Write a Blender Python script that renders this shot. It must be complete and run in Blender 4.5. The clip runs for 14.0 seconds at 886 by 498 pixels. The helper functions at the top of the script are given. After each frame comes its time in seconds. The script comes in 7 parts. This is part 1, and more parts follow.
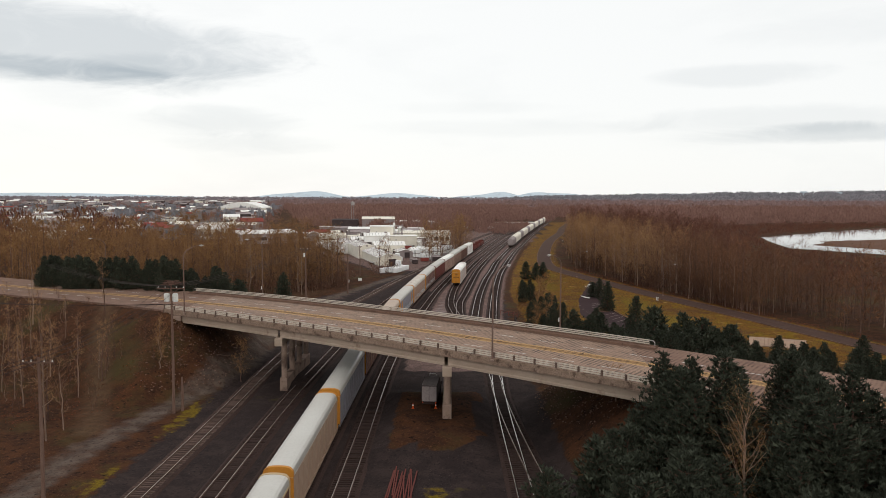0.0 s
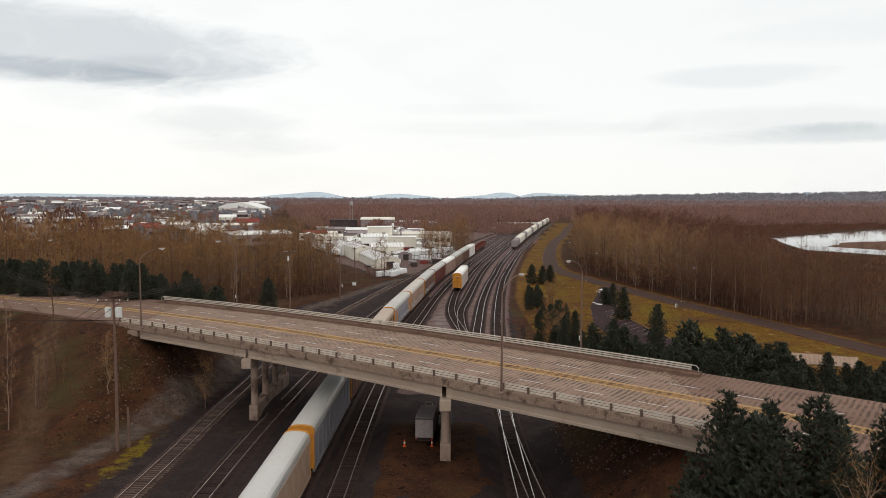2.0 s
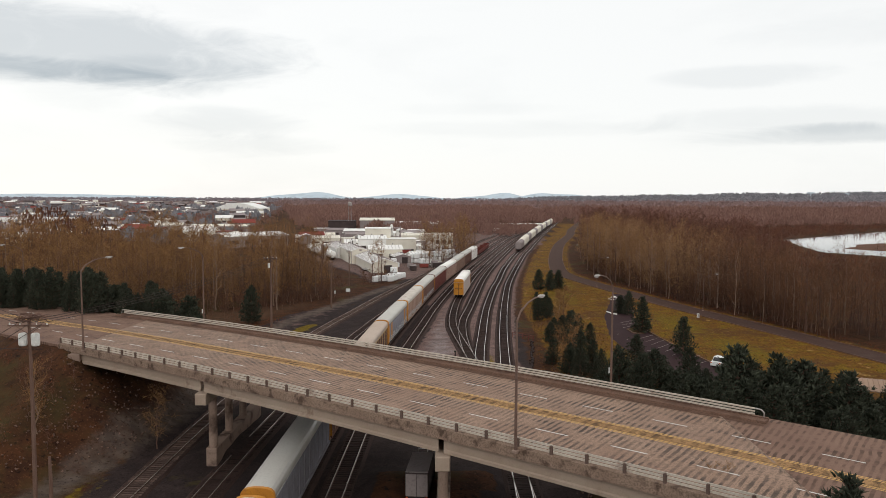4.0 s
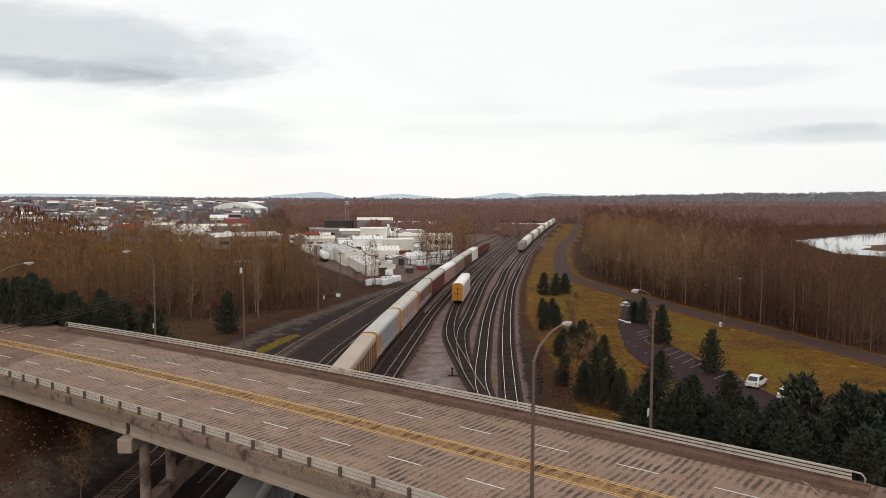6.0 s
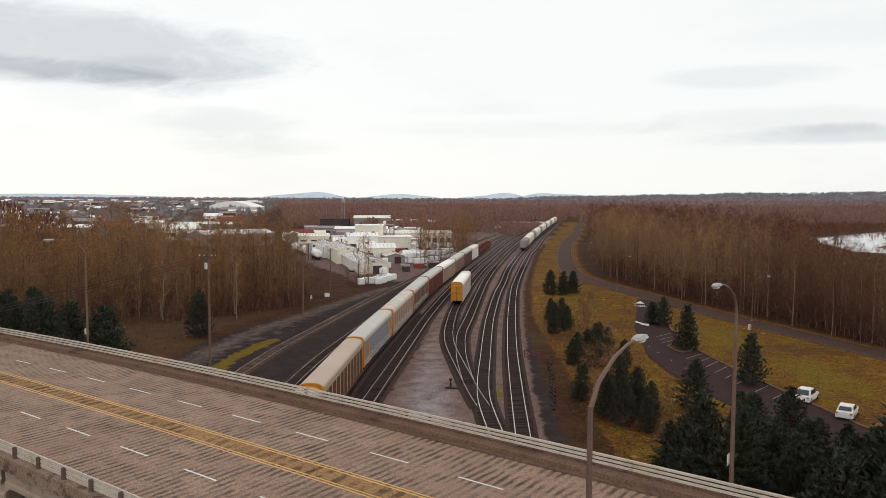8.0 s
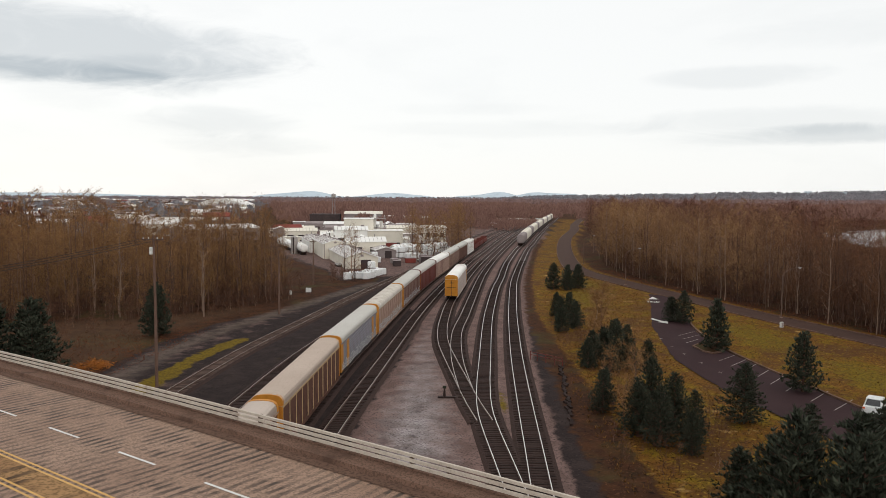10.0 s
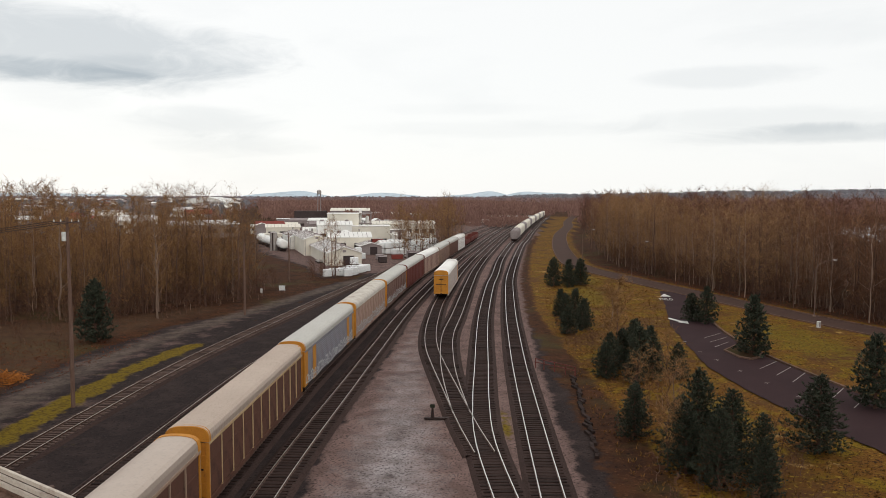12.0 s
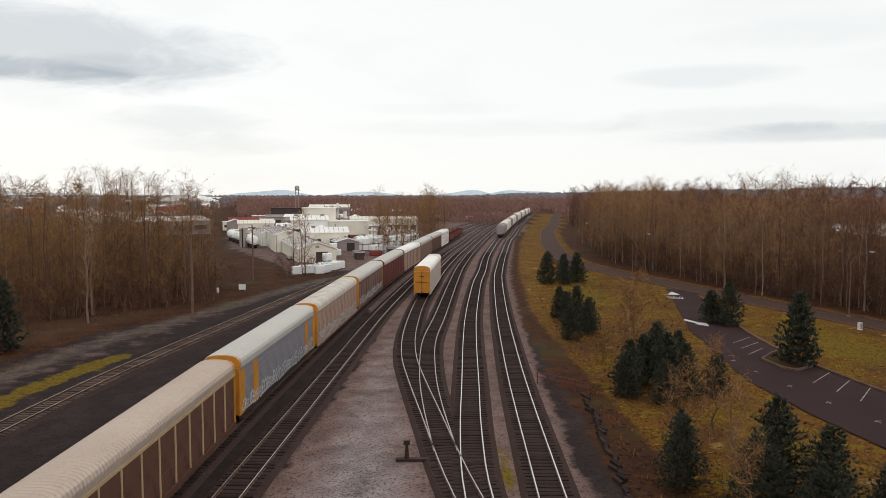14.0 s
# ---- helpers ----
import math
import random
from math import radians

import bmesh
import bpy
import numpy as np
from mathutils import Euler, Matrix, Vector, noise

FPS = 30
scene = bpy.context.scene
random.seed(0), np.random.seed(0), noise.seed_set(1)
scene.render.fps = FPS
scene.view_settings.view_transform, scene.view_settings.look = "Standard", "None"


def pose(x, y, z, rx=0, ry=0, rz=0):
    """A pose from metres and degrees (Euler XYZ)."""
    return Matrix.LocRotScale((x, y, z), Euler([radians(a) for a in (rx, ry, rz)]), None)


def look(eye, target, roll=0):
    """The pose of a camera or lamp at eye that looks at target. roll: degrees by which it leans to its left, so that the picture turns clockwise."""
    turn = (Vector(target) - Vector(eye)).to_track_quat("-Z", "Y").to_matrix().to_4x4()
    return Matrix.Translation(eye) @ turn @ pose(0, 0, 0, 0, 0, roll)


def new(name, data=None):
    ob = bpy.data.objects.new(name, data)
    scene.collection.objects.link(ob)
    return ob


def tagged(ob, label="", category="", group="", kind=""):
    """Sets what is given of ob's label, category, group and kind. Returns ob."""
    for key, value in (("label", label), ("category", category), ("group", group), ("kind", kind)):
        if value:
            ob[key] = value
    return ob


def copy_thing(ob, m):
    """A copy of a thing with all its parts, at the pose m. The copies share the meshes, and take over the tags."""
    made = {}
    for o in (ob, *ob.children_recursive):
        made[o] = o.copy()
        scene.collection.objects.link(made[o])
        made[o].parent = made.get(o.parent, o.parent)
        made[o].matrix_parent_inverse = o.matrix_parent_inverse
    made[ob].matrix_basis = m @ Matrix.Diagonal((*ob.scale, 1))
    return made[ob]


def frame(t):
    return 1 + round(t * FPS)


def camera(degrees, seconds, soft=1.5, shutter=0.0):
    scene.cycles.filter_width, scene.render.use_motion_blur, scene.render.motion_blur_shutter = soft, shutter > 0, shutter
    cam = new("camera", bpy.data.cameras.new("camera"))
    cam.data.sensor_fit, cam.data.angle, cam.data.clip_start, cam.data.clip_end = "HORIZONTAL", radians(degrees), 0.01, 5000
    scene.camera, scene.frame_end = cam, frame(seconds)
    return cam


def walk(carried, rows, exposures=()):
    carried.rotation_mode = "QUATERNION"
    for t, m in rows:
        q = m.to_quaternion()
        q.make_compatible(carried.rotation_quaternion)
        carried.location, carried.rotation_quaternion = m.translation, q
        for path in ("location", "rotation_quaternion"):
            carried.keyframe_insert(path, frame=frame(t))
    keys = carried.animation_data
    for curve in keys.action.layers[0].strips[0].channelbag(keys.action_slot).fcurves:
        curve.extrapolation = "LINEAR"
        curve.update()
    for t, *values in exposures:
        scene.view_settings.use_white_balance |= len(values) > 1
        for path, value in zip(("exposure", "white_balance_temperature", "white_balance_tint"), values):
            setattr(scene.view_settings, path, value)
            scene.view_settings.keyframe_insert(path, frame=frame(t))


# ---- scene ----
cam = camera(61.0, 14.0, 0.75)
PATH = [
    (0, (0.763, -0.352, 28.241), (0.743, 1.642, 28.097), 0.2),
    (0.5, (0.825, 3.685, 27.813), (0.804, 5.68, 27.67), 0.2),
    (1, (0.907, 7.76, 27.657), (0.885, 9.754, 27.514), 0.2),
    (1.5, (0.954, 11.834, 27.604), (0.931, 13.828, 27.461), 0.2),
    (2, (0.993, 16.149, 27.486), (0.969, 18.144, 27.344), 0.2),
    (2.5, (1.08, 20.124, 27.44), (1.054, 22.119, 27.299), 0.1),
    (3, (1.116, 24.022, 27.481), (1.09, 26.016, 27.34), 0.2),
    (3.5, (1.168, 28.227, 27.388), (1.14, 30.222, 27.247), 0.2),
    (4, (1.193, 32.266, 27.307), (1.164, 34.26, 27.166), 0.2),
    (4.2, (1.209, 33.851, 27.217), (1.18, 35.846, 27.076), 0.2),
    (6.3, (1.769, 50.178, 26.405), (1.738, 52.173, 26.264), 0.2),
    (6.5, (1.771, 51.665, 26.218), (1.738, 53.659, 26.078), 0.1),
    (7, (1.839, 55.642, 25.684), (1.806, 57.637, 25.543), 0.1),
    (7.5, (1.862, 59.636, 25.071), (1.83, 61.631, 24.93), 0.1),
    (8, (1.894, 63.617, 24.383), (1.864, 65.612, 24.243), 0.2),
    (8.2, (1.908, 65.102, 24.101), (1.877, 67.097, 23.962), 0.1),
    (10.5, (1.78, 83.94, 20.5), (1.773, 85.935, 20.359), 0.2),
    (11, (1.747, 87.87, 19.874), (1.748, 89.865, 19.733), 0.1),
    (11.5, (1.802, 92.076, 19.272), (1.81, 94.071, 19.13), 0.2),
    (12, (1.96, 96.194, 18.672), (1.973, 98.189, 18.531), 0.1),
    (12.5, (2.074, 100.114, 18.136), (2.097, 102.109, 17.994), 0.1),
    (13, (2.116, 104.17, 17.569), (2.152, 106.164, 17.427), 0.1),
    (13.5, (2.239, 108.371, 16.957), (2.287, 110.365, 16.816), 0.0),
    (14, (2.462, 112.429, 16.486), (2.519, 114.423, 16.343), -0.0),
]
walk(cam, [(t, look(eye, target, roll)) for t, eye, target, roll in PATH])

# ---- world, sun, exposure ----
world = bpy.data.worlds.new("overcast")
scene.world = world
world.use_nodes = True
wn, wl = world.node_tree.nodes, world.node_tree.links
wn.clear()


def wnode(kind, **values):
    nd = wn.new(kind)
    for key, value in values.items():
        nd.inputs[key].default_value = value
    return nd


def wmath(op, a, b=None, clamp=False):
    nd = wn.new("ShaderNodeMath")
    nd.operation, nd.use_clamp = op, clamp
    for i, v in enumerate((a, b)):
        if v is None:
            continue
        if isinstance(v, (int, float)):
            nd.inputs[i].default_value = v
        else:
            wl.new(v, nd.inputs[i])
    return nd.outputs[0]


SUN_TURN, SUN_RISE = radians(-35), radians(38)
sky = wn.new("ShaderNodeTexSky")
sky.sky_type, sky.sun_disc = "NISHITA", False
sky.sun_elevation, sky.sun_rotation = SUN_RISE, SUN_TURN
wcoord = wn.new("ShaderNodeTexCoord")
wsplit = wn.new("ShaderNodeSeparateXYZ")
wl.new(wcoord.outputs["Generated"], wsplit.inputs[0])
az = wmath("ARCTAN2", wsplit.outputs[0], wsplit.outputs[1])
el = wmath("ARCSINE", wsplit.outputs[2])
wcomb = wn.new("ShaderNodeCombineXYZ")
wl.new(az, wcomb.inputs[0])
wl.new(wmath("MULTIPLY", el, 3.2), wcomb.inputs[1])
cloud_a = wnode("ShaderNodeTexNoise", Scale=3.2, Detail=6.0, Roughness=0.55, Distortion=0.3)
cloud_b = wnode("ShaderNodeTexNoise", Scale=9.0, Detail=8.0, Roughness=0.62, Distortion=0.8)
wl.new(wcomb.outputs[0], cloud_a.inputs["Vector"])
wl.new(wcomb.outputs[0], cloud_b.inputs["Vector"])


def cloud(a0, e0, wa, we, depth):
    """A soft grey cloud bank at an azimuth and elevation in degrees, frayed by the noise."""
    da = wmath("DIVIDE", wmath("SUBTRACT", az, radians(a0)), radians(wa))
    de = wmath("DIVIDE", wmath("SUBTRACT", el, radians(e0)), radians(we))
    r2 = wmath("ADD", wmath("MULTIPLY", da, da), wmath("MULTIPLY", de, de))
    r2 = wmath("ADD", r2, wmath("MULTIPLY", wmath("SUBTRACT", cloud_b.outputs[0], 0.5), 2.0))
    r2 = wmath("ADD", r2, wmath("MULTIPLY", wmath("SUBTRACT", cloud_a.outputs[0], 0.5), 2.0))
    body = wmath("SUBTRACT", 1.0, wmath("MULTIPLY", r2, 0.78), True)
    soft = wmath("MULTIPLY", wmath("MULTIPLY", body, body), wmath("SUBTRACT", 3.0, wmath("MULTIPLY", body, 2.0)))
    return wmath("MULTIPLY", soft, depth)


grey = cloud(-28, 10.0, 16, 3.0, 0.5)
for spec in ((-30, 8.2, 9, 0.9, 0.3), (-20, 8.9, 7, 0.8, 0.14), (-17, 5.2, 6, 1.2, 0.2), (-15, 3.6, 6, 0.9, 0.16), (26, 4.2, 10, 0.7, 0.34), (23, 5.2, 12, 1.0, 0.14), (21, 8.4, 6, 0.8, 0.16), (28, 11, 9, 1.2, 0.08), (5, 5.0, 12, 0.7, 0.08), (2, 6.5, 8, 0.5, 0.05),
             (-60, 14, 26, 5, 0.4), (70, 12, 30, 6, 0.4), (150, 20, 40, 9, 0.4), (-140, 30, 40, 9, 0.4), (-27, 7.0, 4, 1.4, 0.1)):
    grey = wmath("ADD", grey, cloud(*spec))
broad = wmath("MULTIPLY", wmath("SUBTRACT", cloud_a.outputs[0], 0.5, True), 0.45)
grey = wmath("ADD", grey, broad, True)
tone = wn.new("ShaderNodeMix")
tone.data_type = "RGBA"
tone.inputs["A"].default_value = (0.92, 0.925, 0.912, 1)
tone.inputs["B"].default_value = (0.33, 0.385, 0.43, 1)
wl.new(grey, tone.inputs["Factor"])
blue = wn.new("ShaderNodeMix")
blue.data_type, blue.blend_type = "RGBA", "ADD"
blue.inputs["Factor"].default_value = 0.008
wl.new(tone.outputs["Result"], blue.inputs["A"])
wl.new(sky.outputs[0], blue.inputs["B"])
wback = wnode("ShaderNodeBackground", Strength=1.0)
wl.new(blue.outputs["Result"], wback.inputs[0])
wout = wn.new("ShaderNodeOutputWorld")
wl.new(wback.outputs[0], wout.inputs[0])

sun = new("sun", bpy.data.lights.new("sun", "SUN"))
sun.data.energy, sun.data.angle, sun.data.color = 0.55, radians(18), (1.0, 0.93, 0.84)
sun.matrix_world = look((60, -80, 90), (0, 110, 0))

# ---- materials ----


def warm_grade(c):
    """Puts a warm, reddish shadow grade into base colours, strongest in the dark ones."""
    if not c:
        return c
    k = min(1.0, max(0.0, (0.45 - max(c)) / 0.3))
    return (c[0] * (1 + 0.15 * k), c[1] * (1 - 0.1 * k), c[2] * (1 - 0.15 * k))


def material(name, base, second=None, rough=0.85, metal=0.0, grain=4.0, fine=60.0, bump=0.15, spec=0.12, stretch=(1, 1, 1),
             amount=0.6, stain=None, stain_scale=0.35, stain_at=0.55, island=0.0, warm=True, speckle=0.5):
    """A surface with grain at two scales, blotches of a second colour, optional stains and relief."""
    base, second, stain = (warm_grade(c) if warm else c for c in (base, second, stain))
    m = bpy.data.materials.new(name)
    m.use_nodes = True
    n, l = m.node_tree.nodes, m.node_tree.links
    bsdf = n["Principled BSDF"]
    bsdf.inputs["Roughness"].default_value, bsdf.inputs["Metallic"].default_value = rough, metal
    bsdf.inputs["Specular IOR Level"].default_value = spec
    tc, mp = n.new("ShaderNodeTexCoord"), n.new("ShaderNodeMapping")
    mp.inputs["Scale"].default_value = stretch
    l.new(tc.outputs["Object"], mp.inputs[0])

    def tex(scale, detail=4.0):
        t = n.new("ShaderNodeTexNoise")
        t.inputs["Scale"].default_value, t.inputs["Detail"].default_value = scale, detail
        t.inputs["Roughness"].default_value = 0.6
        l.new(mp.outputs[0], t.inputs["Vector"])
        return t

    def blend(a, b, fac, mode="MIX"):
        x = n.new("ShaderNodeMix")
        x.data_type, x.blend_type = "RGBA", mode
        for key, v in (("A", a), ("B", b)):
            if isinstance(v, tuple):
                x.inputs[key].default_value = (*v, 1)
            else:
                l.new(v, x.inputs[key])
        if isinstance(fac, float):
            x.inputs["Factor"].default_value = fac
        else:
            l.new(fac, x.inputs["Factor"])
        return x.outputs["Result"]

    def ramp(src, lo, hi, top=1.0):
        r = n.new("ShaderNodeMapRange")
        r.inputs["From Min"].default_value, r.inputs["From Max"].default_value, r.inputs["To Max"].default_value = lo, hi, top
        l.new(src, r.inputs[0])
        return r.outputs[0]

    coarse, small = tex(grain), tex(fine, 3.0)
    second = second or tuple(c * 0.6 for c in base)
    col = blend(base, second, ramp(coarse.outputs[0], 0.35, 0.68, amount))
    col = blend(col, tuple(c * 0.45 for c in base), ramp(small.outputs[0], 0.5, 0.75 - 0.18 * (speckle > 0.5), speckle))
    if stain:
        col = blend(col, stain, ramp(tex(stain_scale, 6.0).outputs[0], stain_at, stain_at + 0.12, 0.8))
    if island:
        oi, geo = n.new("ShaderNodeObjectInfo"), n.new("ShaderNodeNewGeometry")
        add = n.new("ShaderNodeMath")
        l.new(oi.outputs["Random"], add.inputs[0])
        l.new(geo.outputs["Random Per Island"], add.inputs[1])
        fr = n.new("ShaderNodeMath")
        fr.operation = "FRACT"
        l.new(add.outputs[0], fr.inputs[0])
        hsv = n.new("ShaderNodeHueSaturation")
        l.new(ramp(fr.outputs[0], 0.0, 1.0), hsv.inputs["Value"])
        vr = n.new("ShaderNodeMapRange")
        vr.inputs["To Min"].default_value, vr.inputs["To Max"].default_value = 1 - island, 1 + island
        l.new(fr.outputs[0], vr.inputs[0])
        l.new(vr.outputs[0], hsv.inputs["Value"])
        l.new(col, hsv.inputs["Color"])
        col = hsv.outputs[0]
    l.new(col, bsdf.inputs["Base Color"])
    if bump:
        bp = n.new("ShaderNodeBump")
        bp.inputs["Strength"].default_value, bp.inputs["Distance"].default_value = bump, 0.05
        l.new(small.outputs[0], bp.inputs["Height"])
        l.new(bp.outputs[0], bsdf.inputs["Normal"])
    return m


CONCRETE = material("concrete", (0.29, 0.238, 0.195), (0.19, 0.152, 0.124), 0.9, grain=0.5, fine=9, stain=(0.06, 0.05, 0.042), stain_scale=0.5, stain_at=0.54)
DECK = material("deck_concrete", (0.315, 0.225, 0.161), (0.2, 0.136, 0.094), 0.68, spec=0.22, grain=0.25, fine=9, speckle=0.75)
ASPHALT = material("asphalt", (0.036, 0.026, 0.029), (0.048, 0.034, 0.037), 0.85, spec=0.05, grain=0.2, fine=12, stain=(0.044, 0.033, 0.036), stain_scale=0.12)
ROAD_GREY = material("service_road_asphalt", (0.07, 0.052, 0.044), (0.05, 0.037, 0.032), 0.85, spec=0.05, grain=0.2, fine=10, stain=(0.075, 0.06, 0.052), stain_scale=0.2)
APPROACH = material("approach_concrete", (0.205, 0.152, 0.117), (0.14, 0.102, 0.08), 0.88, grain=0.2, fine=10, stain=(0.09, 0.07, 0.062), stain_scale=0.3, stain_at=0.58)
BALLAST = material("ballast", (0.05, 0.038, 0.034), (0.03, 0.023, 0.021), 0.95, grain=0.35, fine=7, bump=0.5, speckle=0.7)
MEDIAN = material("dirty_median", (0.34, 0.215, 0.1), (0.22, 0.14, 0.07), 0.9, grain=0.5, fine=6, speckle=0.8)
FASCIA = material("stained_fascia", (0.29, 0.232, 0.18), (0.19, 0.15, 0.115), 0.9, grain=0.8, fine=9, speckle=0.7, stain=(0.055, 0.043, 0.034), stain_scale=1.1, stain_at=0.52)
GIRDER = material("girder_concrete", (0.38, 0.315, 0.25), (0.29, 0.235, 0.185), 0.9, grain=0.35, fine=8, speckle=0.35, stain=(0.17, 0.135, 0.105), stain_scale=0.6, stain_at=0.6)
FOOTWAY = material("dirty_footway", (0.165, 0.122, 0.092), (0.1, 0.073, 0.056), 0.9, grain=0.4, fine=9, speckle=0.7, stain=(0.07, 0.052, 0.04), stain_scale=0.4, stain_at=0.52)
RAILING = material("weathered_railing", (0.58, 0.51, 0.43), (0.42, 0.36, 0.3), 0.7, grain=1.5, fine=12, speckle=0.5, stain=(0.2, 0.16, 0.13), stain_scale=0.7, stain_at=0.6)
GUTTER = material("gutter_grime", (0.13, 0.095, 0.07), (0.08, 0.058, 0.044), 0.9, grain=0.5, fine=6, speckle=0.8)
RAIL = material("rail_steel", (0.12, 0.085, 0.07), (0.08, 0.06, 0.05), 0.6, 0.3, grain=1, fine=20, bump=0.02)
RAIL_TOP = material("polished_railhead", (0.66, 0.63, 0.6), (0.55, 0.52, 0.5), 0.3, 0.9, grain=0.5, fine=10, bump=0.0)
RAIL_MID = material("worn_railhead", (0.42, 0.38, 0.35), (0.32, 0.28, 0.26), 0.38, 0.85, grain=0.5, fine=10, bump=0.0)
RAIL_DULL = material("dull_railhead", (0.42, 0.37, 0.33), (0.3, 0.25, 0.22), 0.45, 0.7, grain=0.5, fine=10, bump=0.0)
TIE = material("tie_wood", (0.026, 0.02, 0.018), (0.045, 0.036, 0.032), 0.9, grain=2, fine=20, island=0.4)
TIE_PALE = material("tie_wood_pale", (0.105, 0.088, 0.077), (0.05, 0.042, 0.037), 0.9, grain=2, fine=20, island=0.35)
PAINT_WHITE = material("road_paint_white", (0.72, 0.7, 0.66), (0.5, 0.48, 0.45), 0.7, grain=2, fine=30, bump=0.02)
PAINT_WORN = material("worn_paint_white", (0.4, 0.37, 0.35), (0.14, 0.11, 0.11), 0.8, grain=1.2, fine=9, bump=0.02, speckle=0.7)
PAINT_YELLOW = material("road_paint_yellow", (0.66, 0.39, 0.13), (0.46, 0.28, 0.11), 0.7, grain=2, fine=30, bump=0.02)
GALV = material("galvanised_steel", (0.42, 0.4, 0.38), (0.3, 0.28, 0.26), 0.5, 0.6, grain=2, fine=30, bump=0.03)
POST_DARK = material("weathered_post", (0.1, 0.085, 0.075), (0.16, 0.14, 0.12), 0.85, grain=2, fine=25)
WOOD_POLE = material("pole_wood", (0.12, 0.09, 0.072), (0.2, 0.158, 0.128), 0.9, grain=2, fine=20, stretch=(3, 3, 0.4))
STEEL_POLE = material("lamp_pole_steel", (0.15, 0.12, 0.1), (0.21, 0.175, 0.15), 0.6, 0.4, grain=1, fine=20)
ROOF_GREY = material("autorack_roof", (0.58, 0.56, 0.52), (0.5, 0.47, 0.43), 0.42, 0.45, grain=0.25, fine=6, bump=0.05, amount=0.5, speckle=0.25)
ROOF_TAN = material("autorack_roof_tan", (0.55, 0.45, 0.38), (0.45, 0.36, 0.3), 0.4, 0.5, grain=0.25, fine=6, bump=0.05, speckle=0.25)
PANEL_BROWN = material("panel_brown", (0.115, 0.068, 0.05), (0.08, 0.05, 0.04), 0.75, grain=0.9, fine=14, stain=(0.05, 0.032, 0.028), stain_scale=0.8, stain_at=0.58)
PANEL_GREY = material("panel_grey", (0.25, 0.27, 0.31), (0.17, 0.175, 0.2), 0.6, 0.2, grain=0.6, fine=14)
PANEL_TAN = material("panel_tan", (0.36, 0.27, 0.2), (0.26, 0.19, 0.14), 0.7, grain=0.6, fine=14)
PANEL_RED = material("panel_red_brown", (0.14, 0.05, 0.042), (0.1, 0.05, 0.045), 0.75, grain=0.6, fine=14)
PANEL_PALE = material("panel_pale", (0.52, 0.44, 0.4), (0.4, 0.33, 0.29), 0.65, grain=0.6, fine=14)
ORANGE = material("orange_paint", (0.58, 0.25, 0.035), (0.38, 0.16, 0.035), 0.55, grain=0.8, fine=12, stain=(0.2, 0.1, 0.05), stain_scale=1.2, stain_at=0.6)
PANEL_DUN = material("panel_dun", (0.2, 0.145, 0.125), (0.12, 0.085, 0.075), 0.75, grain=0.5, fine=10, stain=(0.085, 0.05, 0.04), stain_scale=0.7, stain_at=0.57)
PANEL_ROSE = material("panel_rose", (0.42, 0.29, 0.235), (0.3, 0.2, 0.16), 0.72, grain=0.5, fine=10, stretch=(1, 1, 0.4), stain=(0.16, 0.085, 0.06), stain_scale=1.1, stain_at=0.58)
ROOF_FLAKED = material("flaking_roof", (0.66, 0.62, 0.56), (0.42, 0.36, 0.3), 0.5, 0.2, grain=0.8, fine=5, bump=0.05, speckle=0.35, stain=(0.2, 0.14, 0.11), stain_scale=0.9, stain_at=0.6)
TAN_POST = material("tan_post", (0.5, 0.36, 0.2), (0.36, 0.26, 0.16), 0.65, grain=1, fine=14)
DARK_STEEL = material("dark_steel", (0.035, 0.03, 0.03), (0.06, 0.05, 0.045), 0.7, 0.3, grain=2, fine=20)
GRAFFITI = material("graffiti_white", (0.6, 0.6, 0.6), (0.24, 0.24, 0.26), 0.6, grain=3, fine=20, bump=0)
WHITE_METAL = material("white_sheet_metal", (0.88, 0.865, 0.83), (0.72, 0.69, 0.65), 0.6, grain=0.15, fine=2, speckle=0.12, stain=(0.4, 0.36, 0.32), stain_scale=0.15, stain_at=0.62)
OFF_WHITE = material("cream_wall", (0.8, 0.75, 0.65), (0.64, 0.59, 0.5), 0.7, grain=0.15, fine=2, speckle=0.12)
WRAP = material("white_wrap", (0.85, 0.85, 0.84), (0.7, 0.7, 0.7), 0.35, grain=0.8, fine=4, spec=0.5)
GREY_WALL = material("grey_wall", (0.3, 0.29, 0.29), (0.2, 0.19, 0.19), 0.8, grain=0.2, fine=3)
DARK_WALL = material("dark_wall", (0.05, 0.048, 0.05), (0.09, 0.085, 0.085), 0.85, grain=0.2, fine=3)
RED_ROOF = material("red_roof", (0.22, 0.06, 0.05), (0.15, 0.05, 0.045), 0.8, grain=0.3, fine=3)
TWIG = material("bare_twigs", (0.285, 0.178, 0.076), (0.13, 0.082, 0.041), 0.9, amount=0.85, grain=0.12, fine=0.6, bump=0, island=0.4)
TWIG_GOLD = material("bare_twigs_golden", (0.36, 0.225, 0.11), (0.17, 0.106, 0.058), 0.9, amount=0.85, grain=0.12, fine=0.6, bump=0, island=0.4)
TWIG_RED = material("bare_twigs_red", (0.14, 0.077, 0.052), (0.075, 0.043, 0.033), 0.9, amount=0.8, grain=0.09, fine=0.5, bump=0, island=0.4)
TWIG_EAST = material("bare_twigs_east", (0.19, 0.114, 0.062), (0.084, 0.053, 0.034), 0.9, amount=0.85, grain=0.12, fine=0.6, bump=0, island=0.4)
BARK = material("bark", (0.125, 0.092, 0.074), (0.072, 0.053, 0.044), 0.95, grain=1, fine=8, island=0.35)
